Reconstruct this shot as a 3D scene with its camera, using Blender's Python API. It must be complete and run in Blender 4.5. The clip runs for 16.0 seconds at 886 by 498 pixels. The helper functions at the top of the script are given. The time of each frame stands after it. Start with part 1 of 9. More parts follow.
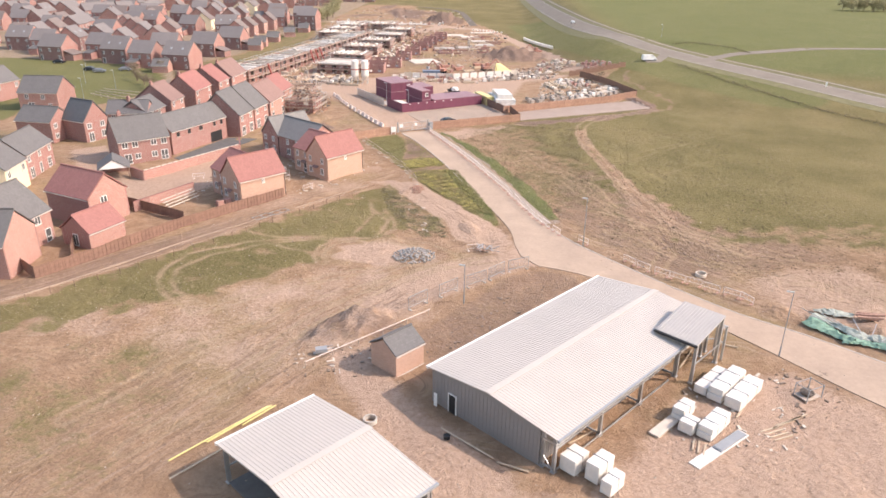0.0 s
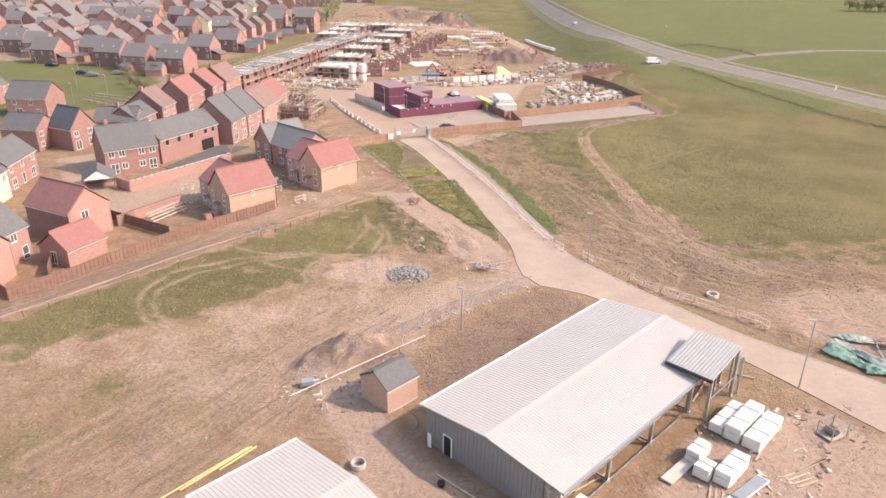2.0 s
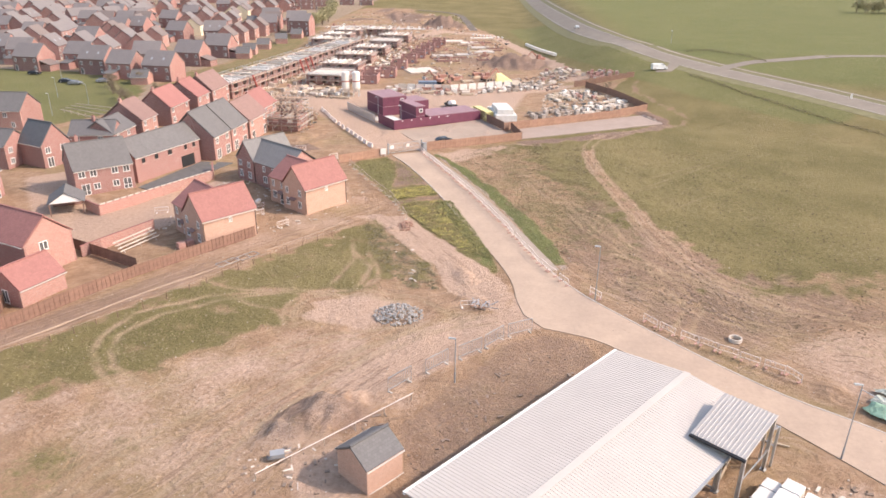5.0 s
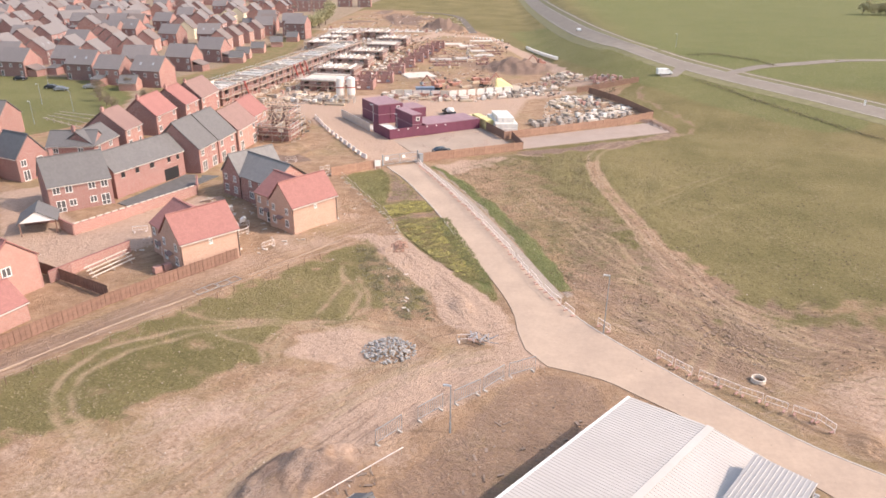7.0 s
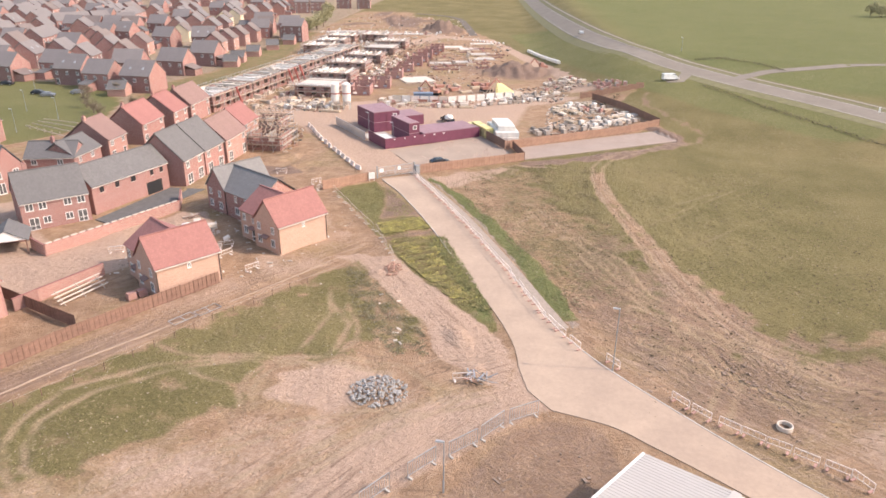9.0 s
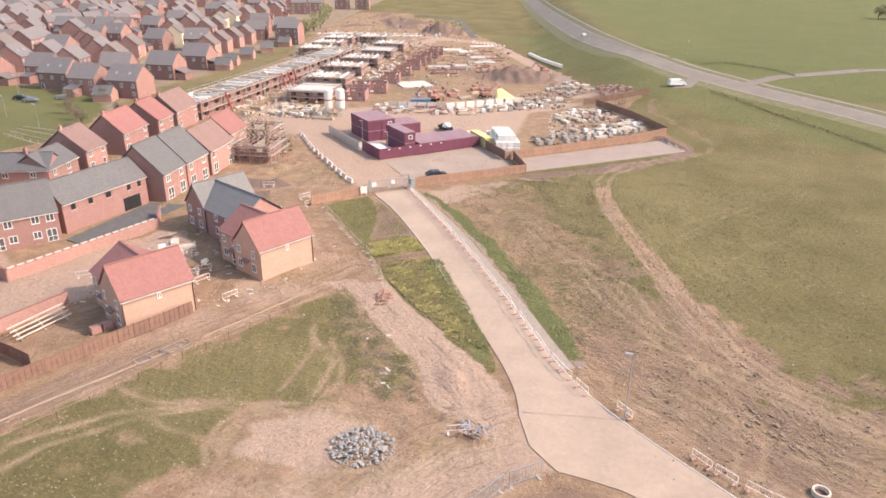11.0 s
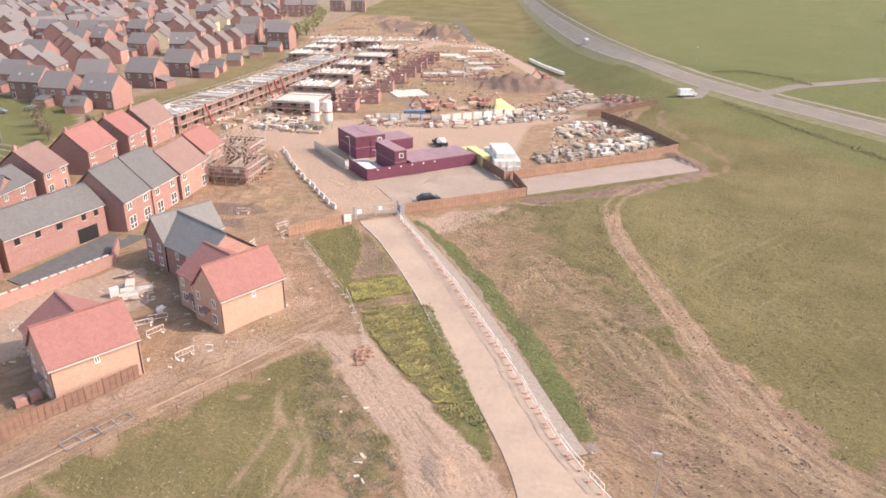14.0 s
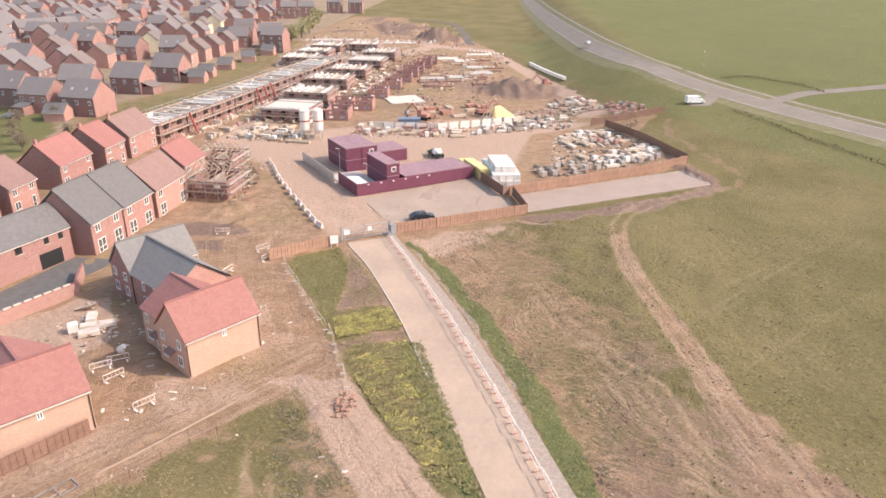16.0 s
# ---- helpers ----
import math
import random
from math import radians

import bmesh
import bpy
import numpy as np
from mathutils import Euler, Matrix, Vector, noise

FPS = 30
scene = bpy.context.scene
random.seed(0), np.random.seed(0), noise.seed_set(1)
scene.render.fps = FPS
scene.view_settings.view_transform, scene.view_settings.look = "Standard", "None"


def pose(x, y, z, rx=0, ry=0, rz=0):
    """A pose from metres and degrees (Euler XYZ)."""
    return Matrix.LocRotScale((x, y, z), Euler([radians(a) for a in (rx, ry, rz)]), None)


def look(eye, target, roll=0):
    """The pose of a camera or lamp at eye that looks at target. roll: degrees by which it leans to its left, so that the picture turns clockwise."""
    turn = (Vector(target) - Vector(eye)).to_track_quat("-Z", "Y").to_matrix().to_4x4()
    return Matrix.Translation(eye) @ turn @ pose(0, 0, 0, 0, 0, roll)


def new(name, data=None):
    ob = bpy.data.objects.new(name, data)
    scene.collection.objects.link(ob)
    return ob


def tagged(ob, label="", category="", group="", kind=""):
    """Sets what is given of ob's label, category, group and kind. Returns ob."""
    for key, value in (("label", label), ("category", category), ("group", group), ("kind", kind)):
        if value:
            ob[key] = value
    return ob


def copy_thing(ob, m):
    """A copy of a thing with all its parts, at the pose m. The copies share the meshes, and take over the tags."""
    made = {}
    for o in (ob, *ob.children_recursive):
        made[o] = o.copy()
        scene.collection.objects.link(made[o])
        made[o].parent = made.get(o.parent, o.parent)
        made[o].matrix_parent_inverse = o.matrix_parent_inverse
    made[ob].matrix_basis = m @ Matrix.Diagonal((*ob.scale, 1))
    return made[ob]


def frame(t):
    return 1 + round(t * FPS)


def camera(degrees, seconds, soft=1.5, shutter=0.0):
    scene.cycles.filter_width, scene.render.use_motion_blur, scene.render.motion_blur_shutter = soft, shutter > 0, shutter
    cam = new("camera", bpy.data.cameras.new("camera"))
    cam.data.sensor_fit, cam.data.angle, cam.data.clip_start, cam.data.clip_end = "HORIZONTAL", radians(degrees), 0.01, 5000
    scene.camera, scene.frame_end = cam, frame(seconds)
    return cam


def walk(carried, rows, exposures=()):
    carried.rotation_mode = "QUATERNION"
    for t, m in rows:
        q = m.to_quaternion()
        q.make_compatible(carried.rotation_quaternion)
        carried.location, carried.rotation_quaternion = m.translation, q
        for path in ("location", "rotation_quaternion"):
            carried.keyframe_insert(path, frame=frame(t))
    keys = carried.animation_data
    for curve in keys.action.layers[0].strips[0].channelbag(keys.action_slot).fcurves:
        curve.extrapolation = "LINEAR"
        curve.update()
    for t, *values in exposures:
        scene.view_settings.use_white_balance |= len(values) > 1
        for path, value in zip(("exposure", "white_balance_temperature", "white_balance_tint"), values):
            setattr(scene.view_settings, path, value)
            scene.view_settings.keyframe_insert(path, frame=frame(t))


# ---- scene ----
cam = camera(64.6, 16.0, soft=1.65)
PATH = [
    (0, (2.234, -9.412, 42.539), (2.105, -7.579, 41.75), 0.9),
    (0.5, (2.311, -8.133, 42.6), (2.18, -6.3, 41.811), 0.8),
    (1, (2.313, -6.631, 42.712), (2.181, -4.798, 41.922), 0.8),
    (1.5, (2.362, -5.184, 42.809), (2.23, -3.352, 42.019), 0.8),
    (2, (2.451, -3.414, 42.886), (2.317, -1.582, 42.096), 0.8),
    (2.5, (2.406, -1.569, 42.979), (2.273, 0.264, 42.19), 0.8),
    (3, (2.488, 0.247, 43.036), (2.354, 2.08, 42.247), 0.8),
    (3.5, (2.544, 2.016, 43.144), (2.408, 3.849, 42.355), 0.7),
    (4, (2.604, 3.695, 43.235), (2.469, 5.528, 42.446), 0.7),
    (6.5, (2.689, 13.607, 43.662), (2.551, 15.44, 42.874), 0.6),
    (7, (2.658, 15.704, 43.641), (2.521, 17.537, 42.854), 0.6),
    (7.5, (2.696, 17.643, 43.678), (2.558, 19.477, 42.891), 0.6),
    (8, (2.668, 19.6, 43.759), (2.53, 21.433, 42.972), 0.6),
    (8.5, (2.716, 21.658, 43.807), (2.577, 23.492, 43.02), 0.6),
    (9, (2.76, 23.672, 43.837), (2.62, 25.506, 43.051), 0.6),
    (11.5, (2.868, 35.493, 44.106), (2.727, 37.326, 43.32), 0.7),
    (12, (2.848, 38.34, 44.235), (2.708, 40.174, 43.448), 0.7),
    (12.5, (2.883, 40.554, 44.292), (2.742, 42.387, 43.505), 0.7),
    (13, (2.897, 42.813, 44.34), (2.757, 44.646, 43.554), 0.7),
    (13.5, (2.894, 44.946, 44.374), (2.755, 46.78, 43.587), 0.7),
    (14, (2.942, 47.13, 44.317), (2.802, 48.964, 43.532), 0.7),
    (14.5, (3.025, 49.346, 44.289), (2.884, 51.18, 43.505), 0.7),
    (15, (3.059, 51.751, 44.291), (2.918, 53.586, 43.508), 0.7),
    (15.5, (3.074, 54.125, 44.292), (2.934, 55.959, 43.508), 0.7),
    (16, (3.121, 56.859, 44.345), (2.981, 58.694, 43.561), 0.7),
]
walk(cam, [(t, look(eye, target, roll)) for t, eye, target, roll in PATH], exposures=((0, 1.04, 7000, 18), (16, 1.04, 7000, 18)))

# ---- light ----
SUN_UP, SUN_ROT = 39.5, 92.0
world = bpy.data.worlds.new("sky")
scene.world = world
world.use_nodes = True
wn = world.node_tree.nodes
sky = wn.new("ShaderNodeTexSky")
sky.sky_type, sky.sun_disc = "NISHITA", False
sky.sun_elevation, sky.sun_rotation = radians(SUN_UP), radians(SUN_ROT)
sky.air_density, sky.dust_density = 1.4, 2.0
wn["Background"].inputs["Strength"].default_value = 0.15
world.node_tree.links.new(sky.outputs[0], wn["Background"].inputs["Color"])
sun = new("sun", bpy.data.lights.new("sun", "SUN"))
sun.data.energy, sun.data.angle, sun.data.color = 2.15, radians(0.7), (1.0, 0.93, 0.85)
_az, _el = radians(90 - SUN_ROT), radians(SUN_UP)
sun.matrix_world = look((0, 0, 0), (-math.cos(_az) * math.cos(_el), -math.sin(_az) * math.cos(_el), -math.sin(_el)))


# ---- materials ----
def nodes_of(name, rough=0.85, metal=0.0):
    m = bpy.data.materials.new(name)
    m.use_nodes = True
    nt = m.node_tree
    b = nt.nodes["Principled BSDF"]
    b.inputs["Roughness"].default_value, b.inputs["Metallic"].default_value = rough, metal
    b.inputs["Specular IOR Level"].default_value = 0.3
    return m, nt, b


def nd(nt, kind, **vals):
    n = nt.nodes.new(kind)
    for k, v in vals.items():
        n.inputs[k.replace("_", " ")].default_value = v
    return n


def noise_at(nt, vec, scale, detail=4.0, rough=0.6):
    n = nd(nt, "ShaderNodeTexNoise", Scale=scale, Detail=detail, Roughness=rough)
    nt.links.new(vec, n.inputs["Vector"])
    return n.outputs["Fac"]


def span(nt, fac, a, b, lo=0.0, hi=1.0):
    n = nd(nt, "ShaderNodeMapRange")
    n.inputs["From Min"].default_value, n.inputs["From Max"].default_value = a, b
    n.inputs["To Min"].default_value, n.inputs["To Max"].default_value = lo, hi
    nt.links.new(fac, n.inputs["Value"])
    return n.outputs["Result"]


def mixc(nt, fac, a, b):
    n = nt.nodes.new("ShaderNodeMix")
    n.data_type = "RGBA"
    for sock, v in ((n.inputs[0], fac), (n.inputs[6], a), (n.inputs[7], b)):
        if hasattr(v, "is_linked"):
            nt.links.new(v, sock)
        else:
            sock.default_value = (*v, 1) if isinstance(v, tuple) and len(v) == 3 else v
    return n.outputs[2]


def calc(nt, op, a, b=0.0):
    n = nt.nodes.new("ShaderNodeMath")
    n.operation = op
    for sock, v in ((n.inputs[0], a), (n.inputs[1], b)):
        if hasattr(v, "is_linked"):
            nt.links.new(v, sock)
        else:
            sock.default_value = v
    return n.outputs[0]


def bump(nt, b, height, strength, dist):
    n = nd(nt, "ShaderNodeBump", Strength=strength, Distance=dist)
    nt.links.new(height, n.inputs["Height"])
    nt.links.new(n.outputs[0], b.inputs["Normal"])


def coords(nt, kind="Object"):
    return nt.nodes.new("ShaderNodeTexCoord").outputs[kind]


def plain(name, col, rough=0.7, metal=0.0, vary=0.18, scale=0.8, bump_by=0.0):
    """A surface of one material with stains at two scales and a slight change from object to object."""
    m, nt, b = nodes_of(name, rough, metal)
    p = coords(nt)
    a = noise_at(nt, p, scale, 5)
    c = noise_at(nt, p, scale * 9, 3)
    f = calc(nt, "ADD", calc(nt, "MULTIPLY", a, 0.65), calc(nt, "MULTIPLY", c, 0.35))
    info = nt.nodes.new("ShaderNodeObjectInfo").outputs["Random"]
    f = calc(nt, "ADD", span(nt, f, 0.35, 0.65, 0, 0.75), calc(nt, "MULTIPLY", info, 0.25))
    dark = tuple(v * (1 - vary) for v in col)
    lite = tuple(min(1, v * (1 + vary)) for v in col)
    nt.links.new(mixc(nt, f, dark, lite), b.inputs["Base Color"])
    if bump_by:
        bump(nt, b, c, 0.5, bump_by)
    return m


def brickwork(name, col, mortar, vary=0.3, w=0.225, h=0.075):
    m, nt, b = nodes_of(name, 0.9)
    uv = coords(nt, "UV")
    t = nt.nodes.new("ShaderNodeTexBrick")
    nt.links.new(uv, t.inputs["Vector"])
    t.inputs["Scale"].default_value = 1.0
    t.inputs["Brick Width"].default_value, t.inputs["Row Height"].default_value = w, h
    t.inputs["Mortar Size"].default_value = 0.008
    t.inputs["Color1"].default_value = (*[v * (1 - vary) for v in col], 1)
    t.inputs["Color2"].default_value = (*[v * (1 + vary * 0.6) for v in col], 1)
    t.inputs["Mortar"].default_value = (*mortar, 1)
    p = coords(nt)
    f = span(nt, noise_at(nt, p, 0.5, 5), 0.3, 0.7, 0, 1)
    info = nt.nodes.new("ShaderNodeObjectInfo").outputs["Random"]
    tint = mixc(nt, calc(nt, "MULTIPLY", f, 0.35), t.outputs["Color"], tuple(v * 0.72 for v in col))
    tint = mixc(nt, calc(nt, "MULTIPLY", info, 0.2), tint, tuple(min(1, v * 1.25) for v in col))
    nt.links.new(tint, b.inputs["Base Color"])
    bump(nt, b, t.outputs["Fac"], -0.4, 0.01)
    return m


def roofing(name, col, vary=0.1, w=0.33, h=0.3, rough=0.75):
    m, nt, b = nodes_of(name, rough)
    uv = coords(nt, "UV")
    t = nt.nodes.new("ShaderNodeTexBrick")
    nt.links.new(uv, t.inputs["Vector"])
    t.inputs["Scale"].default_value = 1.0
    t.inputs["Brick Width"].default_value, t.inputs["Row Height"].default_value = w, h
    t.inputs["Mortar Size"].default_value, t.inputs["Mortar Smooth"].default_value = 0.018, 0.6
    t.inputs["Color1"].default_value = (*[v * (1 - vary) for v in col], 1)
    t.inputs["Color2"].default_value = (*[v * (1 + vary) for v in col], 1)
    t.inputs["Mortar"].default_value = (*[v * 0.78 for v in col], 1)
    p = coords(nt)
    f = span(nt, noise_at(nt, p, 0.35, 6, 0.7), 0.35, 0.7, 0, 0.2)
    info = nt.nodes.new("ShaderNodeObjectInfo").outputs["Random"]
    c = mixc(nt, f, t.outputs["Color"], tuple(min(1, v * 1.35 + 0.02) for v in col))
    c = mixc(nt, calc(nt, "MULTIPLY", info, 0.25), c, tuple(v * 0.8 for v in col))
    nt.links.new(c, b.inputs["Base Color"])
    bump(nt, b, t.outputs["Fac"], -0.3, 0.02)
    return m


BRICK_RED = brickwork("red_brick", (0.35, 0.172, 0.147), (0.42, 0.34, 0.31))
# brown and orange brick also colour the shaded and sunlit walls of red houses
BRICK_BROWN = brickwork("dark_red_and_shaded_brick", (0.3, 0.152, 0.128), (0.4, 0.32, 0.29))
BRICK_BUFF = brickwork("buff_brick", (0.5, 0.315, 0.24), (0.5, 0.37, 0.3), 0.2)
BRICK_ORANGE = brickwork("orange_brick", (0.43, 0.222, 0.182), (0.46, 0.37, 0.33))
# dark brick with the shade of the estate fronts put into its colour
BRICK_DARK_SHADED = brickwork("dark_purple_shaded_brick", (0.24, 0.135, 0.125), (0.3, 0.23, 0.2))
CREAM = plain("cream_render", (0.72, 0.6, 0.42), 0.9, vary=0.08)
TILE_RED = roofing("red_clay_tile", (0.3, 0.135, 0.118))
TILE_BROWN = roofing("brown_tile", (0.24, 0.15, 0.13))
TILE_WARM = roofing("warm_grey_tile", (0.19, 0.152, 0.138))
TILE_GREY = roofing("grey_slate_tile", (0.142, 0.134, 0.131))
TILE_PALE = roofing("pale_grey_tile", (0.205, 0.193, 0.184))
TILE_FAR = roofing("brownish_grey_tile", (0.195, 0.172, 0.166))
TILE_DARK = roofing("dark_grey_slate", (0.11, 0.11, 0.115))
WHITE = plain("white_upvc", (0.78, 0.77, 0.74), 0.4, vary=0.06)
GLASS = plain("window_glass", (0.11, 0.108, 0.108), 0.1, vary=0.2)
BLACK = plain("black_plastic", (0.025, 0.025, 0.027), 0.5)
TIMBER = plain("stained_timber", (0.225, 0.132, 0.1), 0.85, vary=0.3, scale=2.0, bump_by=0.01)
TIMBER_NEW = plain("new_timber", (0.5, 0.395, 0.29), 0.85, vary=0.25, scale=2.5)
TIMBER_OLD = plain("weathered_timber", (0.44, 0.36, 0.295), 0.9, vary=0.3, scale=2.0)
STEEL = plain("galvanised_steel", (0.52, 0.52, 0.52), 0.45, 0.75, vary=0.15)
STEEL_GREY = plain("grey_painted_steel", (0.3, 0.31, 0.32), 0.5, 0.1, vary=0.12)
CLAD_GREY = plain("grey_cladding", (0.27, 0.25, 0.24), 0.55, 0.05, vary=0.08, scale=0.3)
CLAD_WHITE = plain("pale_roof_sheet", (0.52, 0.465, 0.415), 0.55, 0.05, vary=0.06, scale=0.25)
CONCRETE = plain("concrete", (0.48, 0.43, 0.38), 0.92, vary=0.2, bump_by=0.01)
TARMAC = plain("dark_tarmac", (0.12, 0.115, 0.11), 0.92, vary=0.25, bump_by=0.008)
PURPLE = plain("purple_painted_steel", (0.165, 0.054, 0.085), 0.5, 0.0, vary=0.15)
PURPLE_ROOF = plain("faded_purple_roof", (0.3, 0.185, 0.2), 0.65, 0.0, vary=0.2)
WRAP = plain("white_polythene", (0.7, 0.66, 0.61), 0.35, vary=0.12, scale=1.5)
YELLOW = plain("yellow_plastic", (0.66, 0.58, 0.25), 0.5, vary=0.15)
YELLOW_PALE = plain("pale_yellow_board", (0.72, 0.62, 0.3), 0.6, vary=0.12)
RED_PLASTIC = plain("red_plastic", (0.38, 0.1, 0.085), 0.5, vary=0.2)
ORANGE_PLANT = plain("orange_painted_steel", (0.4, 0.2, 0.15), 0.5, vary=0.2)
GREEN_NET = plain("green_netting", (0.2, 0.32, 0.24), 0.8, vary=0.35, scale=2.0)
RUBBER = plain("tyre_rubber", (0.03, 0.03, 0.03), 0.9)
STONE_GREY = plain("grey_stone", (0.34, 0.32, 0.3), 0.9, vary=0.4, scale=1.5)
BLOCKWORK = brickwork("concrete_block", (0.4, 0.345, 0.3), (0.46, 0.43, 0.4), 0.12, 0.45, 0.225)
RUBBLE = plain("brick_rubble", (0.4, 0.24, 0.18), 0.95, vary=0.35, scale=3)
PINE = plain("pale_roof_timber", (0.34, 0.25, 0.185), 0.85, vary=0.25, scale=2)
DECK = plain("pale_insulation_board", (0.6, 0.52, 0.44), 0.8, vary=0.15, scale=0.6)


# ---- mesh helpers ----
class Shape:
    """Gathers the corners and faces of one mesh."""

    def __init__(self):
        self.v, self.f = [], []

    def add(self, vs, fs):
        k = len(self.v)
        self.v += [tuple(p) for p in vs]
        self.f += [tuple(i + k for i in f) for f in fs]
        return self

    def box(self, x0, x1, y0, y1, z0, z1, m=None):
        vs = [Vector((x, y, z)) for z in (z0, z1) for x, y in ((x0, y0), (x1, y0), (x1, y1), (x0, y1))]
        if m is not None:
            vs = [m @ p for p in vs]
        return self.add(vs, [(3, 2, 1, 0), (4, 5, 6, 7), (0, 1, 5, 4), (1, 2, 6, 5), (2, 3, 7, 6), (3, 0, 4, 7)])

    def beam(self, p, q, w, h=None):
        """A straight square bar from p to q."""
        p, q = Vector(p), Vector(q)
        d = q - p
        side = d.cross(Vector((0, 0, 1)))
        side = Vector((1, 0, 0)) if side.length < 1e-5 else side.normalized()
        up = side.cross(d).normalized()
        a, b = side * w / 2, up * (h or w) / 2
        return self.add([p - a - b, p + a - b, p + a + b, p - a + b, q - a - b, q + a - b, q + a + b, q - a + b],
                        [(0, 1, 2, 3), (7, 6, 5, 4), (4, 5, 1, 0), (5, 6, 2, 1), (6, 7, 3, 2), (7, 4, 0, 3)])

    def tube(self, p, q, r0, r1=None, n=10, caps=True):
        p, q = Vector(p), Vector(q)
        d = (q - p).normalized()
        a = d.orthogonal().normalized()
        b = d.cross(a)
        r1 = r0 if r1 is None else r1
        vs = [c + (a * math.cos(t) + b * math.sin(t)) * r for c, r in ((p, r0), (q, r1)) for t in [2 * math.pi * i / n for i in range(n)]]
        fs = [(i, (i + 1) % n, n + (i + 1) % n, n + i) for i in range(n)]
        if caps:
            fs += [tuple(reversed(range(n))), tuple(range(n, 2 * n))]
        return self.add(vs, fs)

    def prism(self, pts, z0, z1):
        """An upright block over the outline pts, anticlockwise; z1 may be one height or one for each corner."""
        n = len(pts)
        tops = z1 if isinstance(z1, (list, tuple)) else [z1] * n
        vs = [(x, y, z0) for x, y in pts] + [(x, y, z) for (x, y), z in zip(pts, tops)]
        return self.add(vs, [tuple(reversed(range(n))), tuple(range(n, 2 * n))] + [(i, (i + 1) % n, n + (i + 1) % n, n + i) for i in range(n)])

    def slab(self, quad, thick):
        """A plate with the four corners quad on top, and its thickness below."""
        q = [Vector(p) for p in quad]
        n = (q[1] - q[0]).cross(q[3] - q[0]).normalized() * thick
        return self.add([p - n for p in q] + q, [(3, 2, 1, 0), (4, 5, 6, 7), (0, 1, 5, 4), (1, 2, 6, 5), (2, 3, 7, 6), (3, 0, 4, 7)])

    def lump(self, c, r, rnd, n=7, m=4, flat=1.0, rough=0.25):
        """An uneven boulder or heap."""
        vs = []
        for j in range(m + 1):
            t = math.pi * j / m
            for i in range(n):
                k = r * (1 + rnd.uniform(-rough, rough))
                u = 2 * math.pi * i / n
                vs.append((c[0] + k * math.sin(t) * math.cos(u), c[1] + k * math.sin(t) * math.sin(u), c[2] + k * flat * math.cos(t)))
        fs = [(j * n + i, (j + 1) * n + i, (j + 1) * n + (i + 1) % n, j * n + (i + 1) % n) for j in range(m) for i in range(n)]
        return self.add(vs, fs)

    def mesh(self, name, mat, smooth=False):
        me = bpy.data.meshes.new(name)
        me.from_pydata(self.v, [], self.f)
        n, l = len(me.polygons), len(me.loops)
        nor, tot, idx, co = np.empty(n * 3, np.float32), np.empty(n, np.int32), np.empty(l, np.int32), np.array(self.v, np.float32)
        me.polygons.foreach_get("normal", nor)
        me.polygons.foreach_get("loop_total", tot)
        me.loops.foreach_get("vertex_index", idx)
        nor = np.repeat(nor.reshape(-1, 3), tot, axis=0)
        t = np.stack([-nor[:, 1], nor[:, 0], np.zeros(l)], 1)
        ln = np.linalg.norm(t, axis=1, keepdims=True)
        t = np.where(ln < 1e-3, np.array([[1.0, 0, 0]]), t / np.maximum(ln, 1e-6))
        b = np.cross(nor, t)
        p = co[idx]
        uv = np.stack([(p * t).sum(1), (p * b).sum(1)], 1).astype(np.float32)
        me.uv_layers.new(name="metres").data.foreach_set("uv", uv.ravel())
        if smooth:
            me.polygons.foreach_set("use_smooth", np.ones(n, bool))
        me.materials.append(mat)
        return me


def part(name, shape, mat, parent, label="", smooth=False):
    me = shape if isinstance(shape, bpy.types.Mesh) else shape.mesh(name, mat, smooth)
    ob = new(name, me)
    ob.parent = parent
    if label:
        tagged(ob, label)
    return ob


def thing(name, m, label, category, group="", kind=""):
    e = new(name)
    e.empty_display_size = 0.5
    e.matrix_world = m
    return tagged(e, label, category, group, kind)


def single(name, shape, mat, m, label, category, group="", kind="", smooth=False):
    ob = new(name, shape.mesh(name, mat, smooth))
    ob.matrix_world = m
    return tagged(ob, label, category, group, kind)


# ---- ground ----
def smooth_step(a, b, x):
    t = np.clip((x - a) / (b - a), 0, 1)
    return t * t * (3 - 2 * t)


def rise(x, y):
    """The broad lie of the land: level, and climbing to the road in the far right."""
    s = 0.35 * x + 0.94 * y
    return np.clip(0.1 * (s - 205), 0, 9.5) * smooth_step(15, 55, x)


def lie(x, y):
    return float(rise(np.array(float(x)), np.array(float(y))))


def dist_line(x, y, pts):
    best = np.full(x.shape, 1e9)
    for (ax, ay), (bx, by) in zip(pts, pts[1:]):
        dx, dy = bx - ax, by - ay
        t = np.clip(((x - ax) * dx + (y - ay) * dy) / (dx * dx + dy * dy), 0, 1)
        best = np.minimum(best, np.hypot(x - ax - t * dx, y - ay - t * dy))
    return best


def along(x, y, pts):
    """How far along the line, and how far across it, each place lies."""
    best, u, v, run = np.full(x.shape, 1e9), np.zeros(x.shape), np.zeros(x.shape), 0.0
    for (ax, ay), (bx, by) in zip(pts, pts[1:]):
        dx, dy = bx - ax, by - ay
        n = math.hypot(dx, dy)
        t = np.clip(((x - ax) * dx + (y - ay) * dy) / (n * n), 0, 1)
        d = np.hypot(x - ax - t * dx, y - ay - t * dy)
        side = np.sign(dx * (y - ay) - dy * (x - ax))
        u, v, best = np.where(d < best, run + t * n, u), np.where(d < best, side * d, v), np.minimum(d, best)
        run += n
    return u, v


